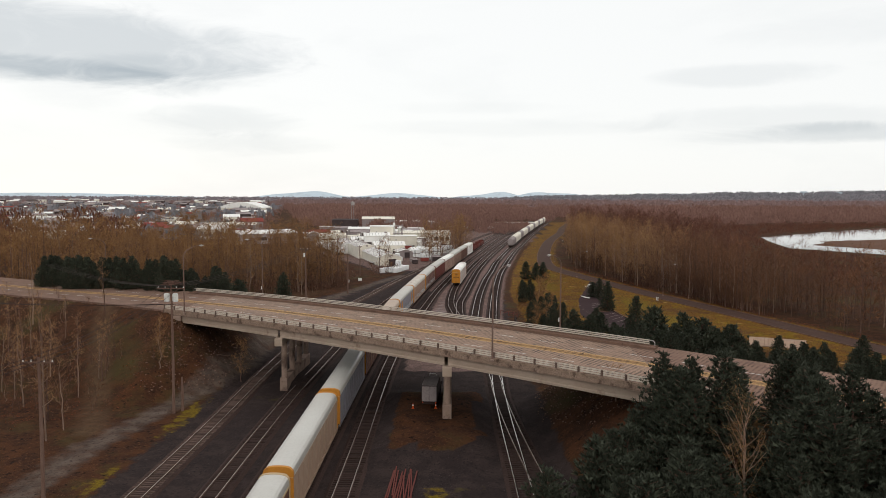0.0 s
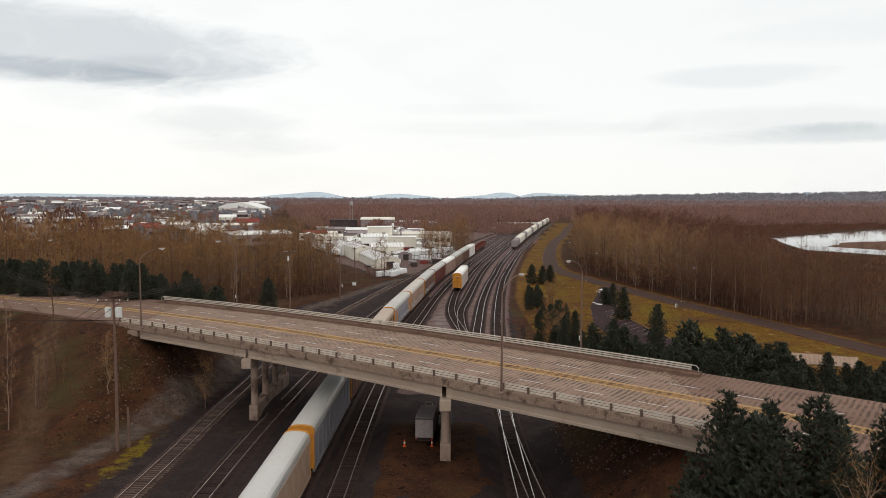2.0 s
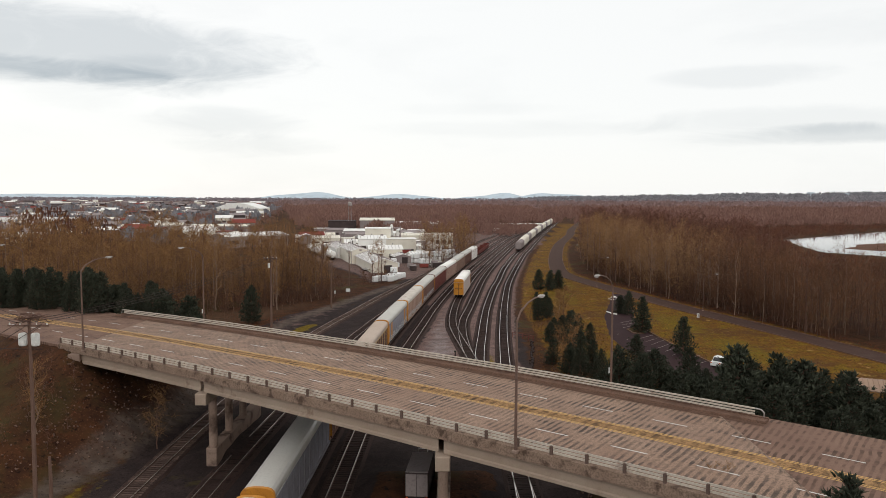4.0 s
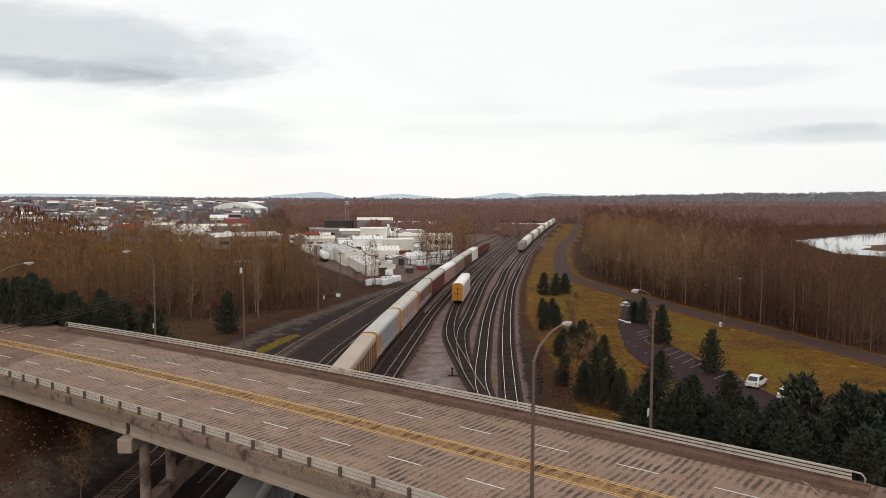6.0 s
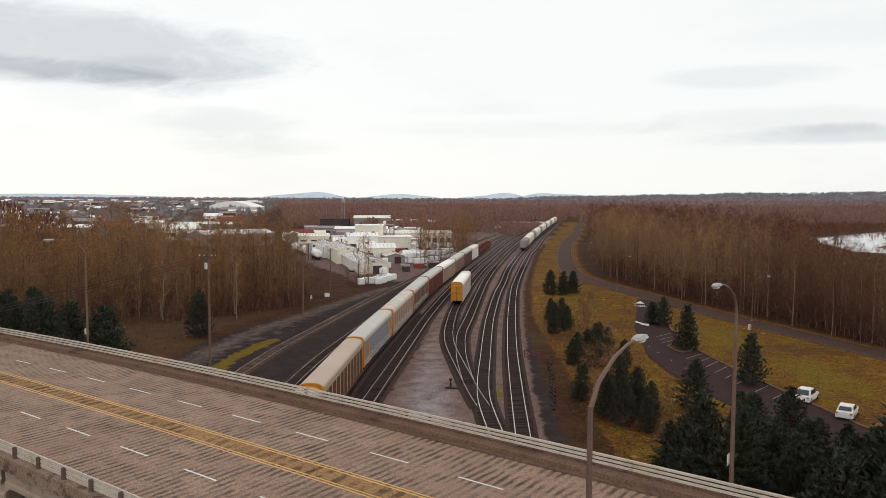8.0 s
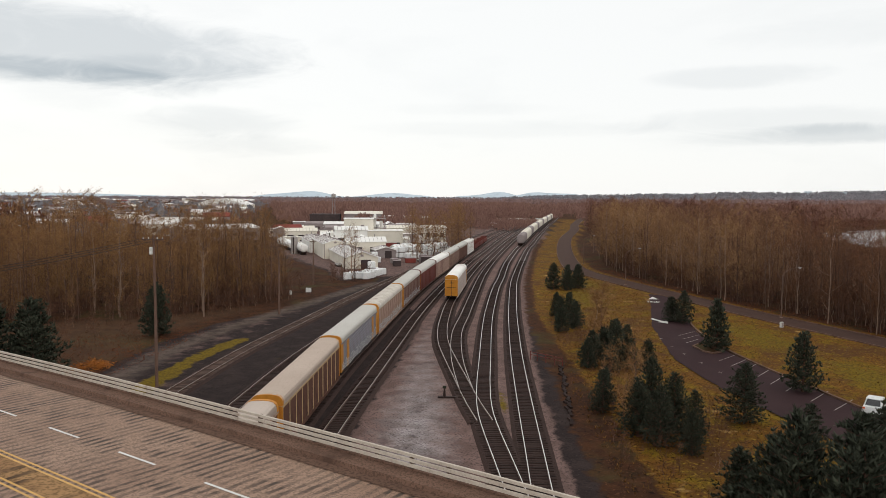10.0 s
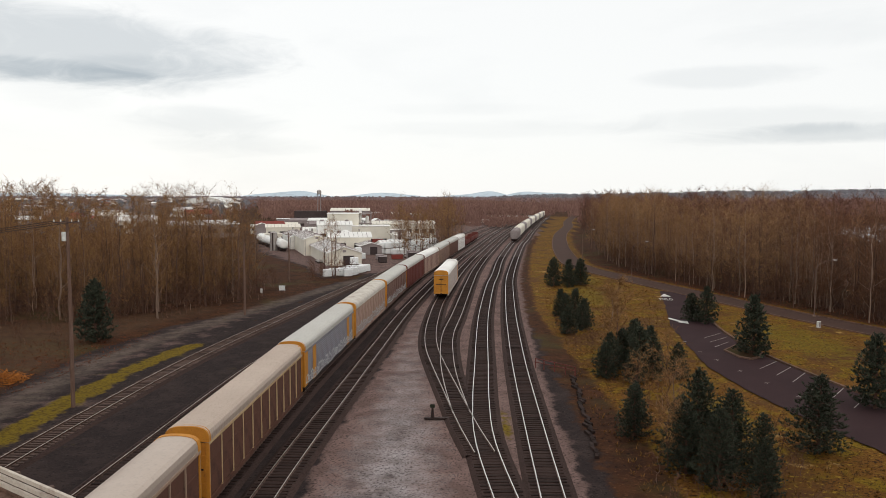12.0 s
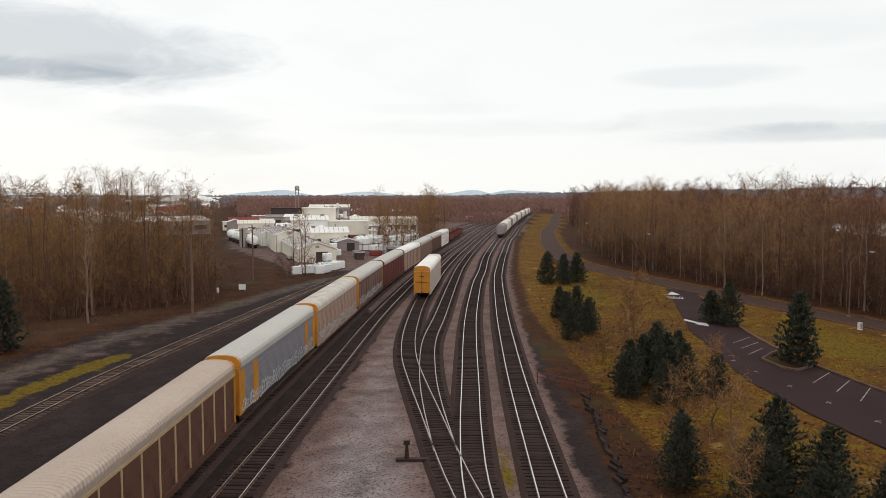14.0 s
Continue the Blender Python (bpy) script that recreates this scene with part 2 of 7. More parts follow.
BARK_PALE = material("bark_pale", (0.27, 0.215, 0.165), (0.15, 0.115, 0.088), 0.9, grain=1, fine=8, island=0.3)
NEEDLE = material("pine_needles", (0.05, 0.07, 0.05), (0.028, 0.042, 0.034), 0.75, grain=0.3, fine=3, bump=0, island=0.45)
BUSH = material("brown_brush", (0.125, 0.078, 0.05), (0.078, 0.05, 0.034), 0.95, grain=0.1, fine=1, bump=0, island=0.4)
ORANGE_BRUSH = material("orange_branches", (0.4, 0.15, 0.03), (0.22, 0.09, 0.03), 0.9, grain=1, fine=8, bump=0)
GRASS = material("grass_blades", (0.15, 0.095, 0.028), (0.09, 0.058, 0.022), 0.9, grain=0.1, fine=1, bump=0, island=0.45)
GLASS_DARK = material("dark_glass", (0.02, 0.022, 0.026), None, 0.08, spec=0.7, bump=0)
CAR_WHITE = material("car_white_paint", (0.75, 0.75, 0.74), (0.68, 0.68, 0.67), 0.3, spec=0.6, grain=1, fine=4, bump=0)
RUBBER = material("rubber", (0.02, 0.02, 0.02), None, 0.85)
# pale blue-grey stands for distance haze, put straight into the surface colour
HILL_HAZE = material("far_hill_haze", (0.52, 0.6, 0.66), (0.58, 0.65, 0.7), 1.0, grain=0.002, fine=0.02, bump=0, spec=0)
# aerial haze is painted into these base colours, greyer and bluer farther out
WOODS_MID_HAZE = material("woods_middle_haze", (0.24, 0.165, 0.14), (0.15, 0.104, 0.092), 1.0, grain=0.02, fine=0.1, bump=0, spec=0, island=0.16, speckle=0.2)
WOODS_FAR_HAZE = material("woods_far_haze", (0.26, 0.205, 0.2), (0.19, 0.155, 0.16), 1.0, grain=0.008, fine=0.1, bump=0, spec=0, island=0.18, speckle=0.2)
RIDGE_HAZE = material("ridge_woods_haze", (0.19, 0.222, 0.25), (0.25, 0.27, 0.29), 1.0, grain=0.01, fine=0.1, bump=0, spec=0, island=0.3, speckle=0.2)
FAR_TREE_HAZE = material("far_woods", (0.24, 0.24, 0.27), (0.28, 0.27, 0.29), 1.0, grain=0.01, fine=0.1, bump=0, spec=0, island=0.35)
WATER = material("pond_water", (0.02, 0.022, 0.025), None, 0.06, spec=0.8, bump=0.02)
CONE = material("cone_orange", (0.7, 0.1, 0.02), None, 0.6)
BOX_WHITE = material("insulator_white", (0.75, 0.74, 0.7), None, 0.5)
LITTER = material("dead_leaves", (0.15, 0.062, 0.03), (0.085, 0.038, 0.022), 0.95, grain=0.1, fine=1, bump=0, island=0.45)
STONE = material("broken_stone", (0.16, 0.125, 0.1), (0.09, 0.07, 0.058), 0.95, grain=1, fine=6, bump=0, island=0.45)
SIGN = material("sign_white", (0.8, 0.8, 0.78), None, 0.5)


def deck_streaks(m, strength=1.0, pitch=0.52):
    """Dark streaks across the carriageway at the pitch of the worn tining, broken by traffic."""
    n, l = m.node_tree.nodes, m.node_tree.links
    bsdf = n["Principled BSDF"]
    old = bsdf.inputs["Base Color"].links[0].from_socket
    tc, mp = n.new("ShaderNodeTexCoord"), n.new("ShaderNodeMapping")
    mp.inputs["Rotation"].default_value = (0, 0, 0.617)
    l.new(tc.outputs["Object"], mp.inputs[0])

    def tex(scale, detail, stretch):
        st, t = n.new("ShaderNodeMapping"), n.new("ShaderNodeTexNoise")
        st.inputs["Scale"].default_value = stretch
        l.new(mp.outputs[0], st.inputs[0])
        t.inputs["Scale"].default_value, t.inputs["Detail"].default_value = scale, detail
        l.new(st.outputs[0], t.inputs["Vector"])
        return t.outputs[0]

    def calc(op, p, q):
        nd = n.new("ShaderNodeMath")
        nd.operation = op
        for i, v in enumerate((p, q)):
            if isinstance(v, (int, float)):
                nd.inputs[i].default_value = v
            else:
                l.new(v, nd.inputs[i])
        return nd.outputs[0]

    def ramp(src, lo, hi, a0=0.0, a1=1.0):
        r = n.new("ShaderNodeMapRange")
        for key, v in (("From Min", lo), ("From Max", hi), ("To Min", a0), ("To Max", a1)):
            r.inputs[key].default_value = v
        l.new(src, r.inputs[0])
        return r.outputs[0]

    xyz = n.new("ShaderNodeSeparateXYZ")
    l.new(mp.outputs[0], xyz.inputs[0])
    phase = calc("ADD", calc("MULTIPLY", xyz.outputs[0], 2 * math.pi / pitch), calc("MULTIPLY", tex(0.55, 2.0, (1, 0.5, 1)), 4.5))
    wave = calc("SINE", phase, 0.0)
    frayed = calc("ADD", wave, calc("MULTIPLY", tex(1.0, 5.0, (6, 0.9, 1)), 3.4))
    mask = ramp(tex(0.32, 3.0, (0.7, 1.3, 1)), 0.36, 0.6, 0.45 * strength, 0.95 * strength)
    broken = ramp(tex(1.0, 4.0, (0.6, 0.8, 1)), 0.38, 0.56, 0.12, 1.0)
    fac = calc("MULTIPLY", calc("MULTIPLY", ramp(frayed, 1.45, 2.3), mask), broken)
    mix = n.new("ShaderNodeMix")
    mix.data_type = "RGBA"
    mix.inputs["B"].default_value = (0.04, 0.025, 0.018, 1)
    l.new(old, mix.inputs["A"])
    l.new(fac, mix.inputs["Factor"])
    l.new(mix.outputs["Result"], bsdf.inputs["Base Color"])


deck_streaks(DECK)
deck_streaks(APPROACH, 0.75)
deck_streaks(MEDIAN, 0.9, 0.95)


def ground_material():
    """Leaf litter, with cinders on the yard and yellow mossy grass where the attributes say so."""
    m = bpy.data.materials.new("ground_soil")
    m.use_nodes = True
    n, l = m.node_tree.nodes, m.node_tree.links
    bsdf = n["Principled BSDF"]
    bsdf.inputs["Roughness"].default_value, bsdf.inputs["Specular IOR Level"].default_value = 0.95, 0.05
    tc = n.new("ShaderNodeTexCoord")

    def tex(scale, detail=5.0):
        t = n.new("ShaderNodeTexNoise")
        t.inputs["Scale"].default_value, t.inputs["Detail"].default_value, t.inputs["Roughness"].default_value = scale, detail, 0.65
        l.new(tc.outputs["Object"], t.inputs["Vector"])
        return t.outputs[0]

    def ramp(src, lo, hi):
        r = n.new("ShaderNodeMapRange")
        r.inputs["From Min"].default_value, r.inputs["From Max"].default_value = lo, hi
        l.new(src, r.inputs[0])
        return r.outputs[0]

    def mix(a, b, f):
        x = n.new("ShaderNodeMix")
        x.data_type = "RGBA"
        for key, v in (("A", a), ("B", b)):
            if isinstance(v, tuple):
                x.inputs[key].default_value = (*v, 1)
            else:
                l.new(v, x.inputs[key])
        l.new(f, x.inputs["Factor"])
        return x.outputs["Result"]

    def soft(name, wobble):
        return zone(name, wobble, 0.25, 1.1)

    def zone(name, wobble, lo=0.4, hi=0.6):
        at = n.new("ShaderNodeAttribute")
        at.attribute_name = name
        add = n.new("ShaderNodeMath")
        l.new(at.outputs["Fac"], add.inputs[0])
        sc = n.new("ShaderNodeMath")
        sc.operation = "MULTIPLY_ADD"
        l.new(wobble, sc.inputs[0])
        sc.inputs[1].default_value, sc.inputs[2].default_value = 1.2, -0.6
        l.new(sc.outputs[0], add.inputs[1])
        return ramp(add.outputs[0], lo, hi)

    mid, small, big = tex(0.35), tex(4.0), tex(0.06)
    litter = mix(mix((0.07, 0.029, 0.014), (0.038, 0.018, 0.011), ramp(mid, 0.4, 0.6)), (0.115, 0.05, 0.025), ramp(small, 0.56, 0.66))
    litter = mix(litter, (0.014, 0.009, 0.007), ramp(tex(1.6), 0.56, 0.66))
    litter = mix(litter, (0.06, 0.045, 0.018), ramp(big, 0.52, 0.66))
    yard = mix(mix((0.031, 0.022, 0.021), (0.046, 0.032, 0.029), ramp(mid, 0.45, 0.62)), (0.018, 0.014, 0.014), ramp(small, 0.54, 0.64))
    yard = mix(yard, (0.1, 0.078, 0.07), ramp(tex(7.0), 0.62, 0.7))
    yard = mix(yard, (0.075, 0.058, 0.02), ramp(tex(0.11), 0.64, 0.72))
    grass = mix(mix((0.175, 0.108, 0.011), (0.15, 0.066, 0.014), ramp(mid, 0.4, 0.52)), (0.034, 0.017, 0.008), ramp(small, 0.51, 0.61))
    grass = mix(grass, (0.09, 0.042, 0.016), ramp(tex(0.1), 0.5, 0.61))
    grass = mix(grass, (0.27, 0.165, 0.024), ramp(tex(2.2), 0.57, 0.67))
    grass = mix(grass, (0.34, 0.21, 0.075), ramp(tex(0.3), 0.62, 0.72))
    field = mix(mix((0.2, 0.13, 0.114), (0.136, 0.087, 0.076), ramp(mid, 0.42, 0.6)), (0.05, 0.034, 0.031), ramp(tex(6.0), 0.53, 0.62))
    gravel = mix(mix((0.36, 0.31, 0.305), (0.235, 0.2, 0.196), ramp(mid, 0.4, 0.6)), (0.075, 0.061, 0.06), ramp(tex(5.0), 0.52, 0.6))
    gravel = mix(gravel, (0.5, 0.45, 0.44), ramp(tex(8.0), 0.58, 0.66))
    gravel = mix(gravel, (0.07, 0.055, 0.053), ramp(tex(0.24), 0.56, 0.68))
    yard = mix(yard, field, zone("field", mid))
    col = mix(litter, yard, zone("yard", mid))
    col = mix(col, grass, zone("grass", mid))
    mossy = mix((0.165, 0.112, 0.013), (0.075, 0.045, 0.012), ramp(small, 0.45, 0.62))
    col = mix(col, mossy, zone("moss", tex(0.7)))
    col = mix(col, mix((0.105, 0.062, 0.036), (0.07, 0.04, 0.024), ramp(tex(1.2), 0.42, 0.6)), soft("trail", tex(0.6)))
    lane_col = mix(mix((0.128, 0.096, 0.079), (0.08, 0.059, 0.049), ramp(tex(0.5), 0.42, 0.6)), (0.038, 0.027, 0.022), ramp(tex(2.5), 0.55, 0.65))
    col = mix(col, lane_col, soft("lane", tex(0.6)))
    col = mix(col, gravel, soft("gravel", tex(0.5)))
    l.new(col, bsdf.inputs["Base Color"])
    bp = n.new("ShaderNodeBump")
    bp.inputs["Strength"].default_value, bp.inputs["Distance"].default_value = 0.6, 0.15
    l.new(small, bp.inputs["Height"])
    l.new(bp.outputs[0], bsdf.inputs["Normal"])
    return m


SOIL = ground_material()

# ---- geometry helpers ----


class Geo:
    """Vertices and faces of one mesh, gathered shape by shape."""

    def __init__(self):
        self.v, self.f = [], []

    def add(self, verts, faces):
        o = len(self.v)
        self.v += [tuple(p) for p in verts]
        self.f += [tuple(i + o for i in q) for q in faces]
        return self

    def box(self, x, y, z, sx, sy, sz, turn=0.0, bev=0.0):
        """A box round its centre; bev chamfers its upright and lying edges."""
        hx, hy, hz = sx / 2, sy / 2, sz / 2
        c, s = math.cos(turn), math.sin(turn)
        if bev:
            ring = [(-hx + bev, -hy), (hx - bev, -hy), (hx, -hy + bev), (hx, hy - bev), (hx - bev, hy), (-hx + bev, hy), (-hx, hy - bev), (-hx, -hy + bev)]
            k = 1 - bev / max(hx, hy)
            rows = [([(px * k, py * k) for px, py in ring], -hz), (ring, -hz + bev), (ring, hz - bev), ([(px * k, py * k) for px, py in ring], hz)]
        else:
            ring = [(-hx, -hy), (hx, -hy), (hx, hy), (-hx, hy)]
            rows = [(ring, -hz), (ring, hz)]
        m = len(ring)
        vs = [(x + px * c - py * s, y + px * s + py * c, z + h) for r, h in rows for px, py in r]
        fs = [tuple(range(m - 1, -1, -1)), tuple(range((len(rows) - 1) * m, len(rows) * m))]
        for k in range(len(rows) - 1):
            fs += [(k * m + i, k * m + (i + 1) % m, (k + 1) * m + (i + 1) % m, (k + 1) * m + i) for i in range(m)]
        return self.add(vs, fs)

    def tube(self, pts, radii, sides=6, caps=True):
        """A round bar through points, with a radius at each."""
        pts = [Vector(p) for p in pts]
        if isinstance(radii, (int, float)):
            radii = [radii] * len(pts)
        vs, fs = [], []
        for i, p in enumerate(pts):
            way = (pts[min(i + 1, len(pts) - 1)] - pts[max(i - 1, 0)]).normalized()
            a = way.cross(Vector((0, 0, 1)) if abs(way.z) < 0.9 else Vector((1, 0, 0))).normalized()
            b = way.cross(a)
            vs += [p + (a * math.cos(t) + b * math.sin(t)) * radii[i] for t in (2 * math.pi * k / sides for k in range(sides))]
        for i in range(len(pts) - 1):
            fs += [(i * sides + k, i * sides + (k + 1) % sides, (i + 1) * sides + (k + 1) % sides, (i + 1) * sides + k) for k in range(sides)]
        if caps:
            fs += [tuple(range(sides - 1, -1, -1)), tuple(range((len(pts) - 1) * sides, len(pts) * sides))]
        return self.add(vs, fs)

    def loft(self, rows, closed=True, caps=True):
        """Skin over rows of points that all have the same number."""
        m = len(rows[0])
        vs = [p for r in rows for p in r]
        fs = []
        for i in range(len(rows) - 1):
            for k in range(m if closed else m - 1):
                fs.append((i * m + k, i * m + (k + 1) % m, (i + 1) * m + (k + 1) % m, (i + 1) * m + k))
        if caps and closed:
            fs += [tuple(range(m - 1, -1, -1)), tuple(range((len(rows) - 1) * m, len(rows) * m))]
        return self.add(vs, fs)


def part(name, geo, mat, parent=None, label="", smooth=False):
    """One mesh object from a Geo (or a mesh), under a thing or a part."""
    me = geo
    if isinstance(geo, Geo):
        me = bpy.data.meshes.new(name)
        me.from_pydata(geo.v, [], geo.f)
        if smooth:
            me.polygons.foreach_set("use_smooth", [True] * len(me.polygons))
        for m in mat if isinstance(mat, (list, tuple)) else [mat]:
            me.materials.append(m)
    ob = new(name, me)
    if parent:
        ob.parent = parent
    if label:
        ob["label"] = label
    return ob


def thing(name, label, category, group="", kind="", at=None):
    ob = tagged(new(name), label, category, group, kind)
    if at is not None:
        ob.matrix_basis = at
    return ob


def bulk(name, verts, faces, mat, parent=None):
    """A large mesh from arrays: verts (n, 3) and faces (m, 3 or 4)."""
    me = bpy.data.meshes.new(name)
    verts, faces = np.asarray(verts, np.float32), np.asarray(faces, np.int32)
    k = faces.shape[1]
    me.vertices.add(len(verts))
    me.vertices.foreach_set("co", verts.ravel())
    me.loops.add(faces.size)
    me.loops.foreach_set("vertex_index", faces.ravel())
    me.polygons.add(len(faces))
    me.polygons.foreach_set("loop_start", np.arange(0, faces.size, k, dtype=np.int32))
    for m in mat if isinstance(mat, (list, tuple)) else [mat]:
        me.materials.append(m)
    me.update(calc_edges=True)
    ob = new(name, me)
    if parent:
        ob.parent = parent
    return ob


class Line:
    """A smooth plan curve through points (Catmull-Rom, resampled by length)."""

    def __init__(self, pts, step=2.0):
        p = [np.array(q, float) for q in pts]
        p = [2 * p[0] - p[1]] + p + [2 * p[-1] - p[-2]]
        out = []
        for i in range(1, len(p) - 2):
            for u in np.linspace(0, 1, 24, endpoint=False):
                out.append(0.5 * (2 * p[i] + (p[i + 1] - p[i - 1]) * u + (2 * p[i - 1] - 5 * p[i] + 4 * p[i + 1] - p[i + 2]) * u ** 2
                                  + (3 * p[i] - p[i - 1] - 3 * p[i + 1] + p[i + 2]) * u ** 3))
        out.append(p[-2])
        out = np.array(out)
        s = np.append(0, np.cumsum(np.hypot(*np.diff(out, axis=0).T)))
        self.length = s[-1]
        k = np.arange(0, self.length, step)
        self.s, self.p = k, np.stack([np.interp(k, s, out[:, 0]), np.interp(k, s, out[:, 1])], 1)

    def at(self, s):
        return np.array([np.interp(s, self.s, self.p[:, 0]), np.interp(s, self.s, self.p[:, 1])])

    def way(self, s):
        d = self.at(min(s + 1, self.s[-1])) - self.at(max(s - 1, 0))
        return d / np.hypot(*d)

    def where_y(self, y):
        """Length at which the line passes a y; the line must climb in y."""
        return float(np.interp(y, self.p[:, 1], self.s))


def strip(line, profile, s0=0.0, s1=None, step=3.0, zfun=None):
    """Sweep an open profile of (offset to the right, z) along a line."""
    s1 = s1 or line.s[-1]
    n = max(2, int((s1 - s0) / step) + 1)
    rows = []
    for s in np.linspace(s0, s1, n):
        p, w = line.at(s), line.way(s)
        z0 = zfun(s) if zfun else 0.0
        rows.append([(p[0] + w[1] * o, p[1] - w[0] * o, z0 + z) for o, z in profile])
    return Geo().loft(rows[::-1], closed=False)


# ---- the lie of the land ----
AX, AY = math.cos(-0.617), math.sin(-0.617)


def bridge_point(s, off, z=0.0):
    """Along the bridge (to the south-east), across it (towards the yard's far end) and up."""
    return (s * AX - off * AY, 108 + s * AY + off * AX, z)


def deck_z(s):
    if s < -95:
        return deck_z(-95) + (s + 95) * 0.028
    if s > 95:
        return max(0.0, deck_z(95) - (s - 95) * 0.055)
    return 9.8 - 0.0035 * s - 0.000272 * s * s



def ramp01(v, lo, hi):
    return min(1.0, max(0.0, (v - lo) / (hi - lo)))


ABUT_W, ABUT_E = -43.0, 23.0


MOUNDS = ((-1.0, 92, 7.0, 15, 1.35), (-24.2, 118, 2.2, 13, 0.5))


def land(x, y):
    """Height of the soil: flat yard, with the banks that carry the road up to the bridge."""
    s, off = x * AX + (y - 108) * AY, -x * AY + (y - 108) * AX
    base = -0.38
    top = deck_z(s) - 0.25
    side = max(0.0, -16.9 - (2.0 * ramp01(s, 22, 34)) - off, off - 3.2)
    inner = max(0.0, x - ABUT_W) if x < -10 else max(0.0, ABUT_E - x)
    h = top - max(side / 1.75, 0.0) - inner / 1.15
    h = max(base, h)
    for mx, my, rx_, ry_, mh in MOUNDS:
        q = max(abs(x - mx) / rx_, abs(y - my) / ry_)
        h = max(h, base + mh * min(1.0, max(0.0, (1 - q) * 3.2)))
    wob = 0.25 * noise.noise((x * 0.11, y * 0.11, 0)) + 0.1 * noise.noise((x * 0.5, y * 0.5, 3))
    return h + (wob * 1.6 if base + 0.4 < h < top - 0.3 else 0.0)


def spread(lo, hi, fine_lo, fine_hi, step):
    mid = list(np.arange(fine_lo, fine_hi + 0.1, step))
    out, d, v = [], step, fine_lo
    while v > lo:
        d *= 1.25
        v -= d
        out.append(max(v, lo))
    head, out, d, v = out[::-1], [], step, fine_hi
    while v < hi:
        d *= 1.25
        v += d
        out.append(min(v, hi))
    return np.array(head + mid + out)

# ---- ground sheet ----
gx, gy = spread(-4800, 4800, -130, 110, 1.6), spread(-600, 4850, 20, 300, 1.6)
NX, NY = len(gx), len(gy)

TRACKS = {
    "west": Line([(-29.3, -60), (-29.0, 40), (-28.7, 68), (-28.6, 92), (-28.9, 120), (-28.5, 150), (-27.0, 175), (-25.2, 191), (-22.8, 207), (-20.8, 221), (-18.6, 236), (-15.0, 258), (-10.6, 284), (-5.2, 320), (0.8, 368), (7, 420), (15, 478), (30, 560)]),
    "second": Line([(-22, -60), (-21.8, 60), (-21.6, 100), (-20.6, 130), (-18.8, 170), (-17.0, 189), (-14.8, 208), (-12.0, 230), (-8.4, 256), (-4.9, 284), (-0.3, 320), (6.4, 370), (14.5, 430), (25, 500), (44, 600)]),
    "third": Line([(-17.4, -60), (-17.35, 72), (-16.7, 94), (-15.6, 118), (-13.8, 140), (-12.4, 158)]),
    "train": Line([(-13.8, -60), (-13.8, 60), (-13.65, 88), (-13.2, 125), (-11.7, 164), (-9.8, 191), (-7.7, 217), (-5.3, 244), (-2.4, 270), (0.9, 295), (4.2, 322), (7.4, 346), (10.8, 370), (18.0, 422), (26.5, 480), (42, 570), (66, 680)]),
    "fourth": Line([(-9.5, -60), (-9.5, 70), (-9.6, 100), (-9.5, 121), (-8.75, 145), (-6.9, 171), (-5.5, 190), (-3.7, 214), (-1.2, 240), (1.6, 266), (5.0, 295), (8.4, 322), (11.7, 346), (15.2, 370), (22.5, 422), (31, 480), (46, 570), (70, 680)]),
    "stub": Line([(5.4, 150), (4.4, 157), (3.2, 168), (2.0, 179), (1.2, 188), (0.95, 198), (1.25, 210), (2.2, 228), (4.2, 250), (7.2, 280), (11.4, 315), (16.4, 352), (23.5, 402), (33.5, 468), (49, 560), (74, 690)]),
    "fifth": Line([(4.0, 160), (3.3, 171), (3.0, 182), (3.3, 197), (4.9, 214), (7.0, 238), (8.7, 257), (11.2, 283), (15.4, 318), (20.4, 355), (27.6, 405), (37.6, 470), (53, 560), (78, 690)]),
    "middle": Line([(7.9, 110), (7.5, 122), (6.6, 136), (5.6, 152), (5.9, 164), (6.7, 177), (8.0, 198), (9.6, 219), (13.0, 254), (15.6, 275), (20.8, 321), (30.0, 386), (35, 415), (44.5, 475), (59.5, 565), (76, 660), (95, 765), (118, 900)]),
    "main": Line([(7.95, 110), (8.5, 128), (9.15, 142), (9.7, 154), (10.9, 177), (12.3, 198), (13.9, 219), (17.0, 254), (19.4, 276), (25.4, 322), (34.4, 386), (39.4, 415), (48.9, 475), (63.9, 565), (80.4, 660), (99.4, 765), (122, 900)]),
    "main_south": Line([(8.3, -60), (8.0, 60), (7.8, 92), (7.85, 106), (8.0, 113)]),
    "branch_south": Line([(16.5, -40), (12.3, 40), (9.8, 70), (8.4, 90), (7.8, 104), (7.7, 112)]),
}
SERVICE = Line([(116, 20), (95, 90), (81, 140), (72.5, 171), (65.8, 194), (58.8, 216), (51.0, 246), (44.8, 272), (40.2, 298), (41.5, 325), (49, 385), (63, 470), (84, 570), (101, 668), (150, 900)])
PARK_EDGE = [(46.5, 246), (43.2, 233), (40.0, 220), (36.0, 205), (33.8, 191), (32.0, 178), (32.3, 169), (33.3, 160), (35.5, 148), (38.5, 136), (43.5, 120)]

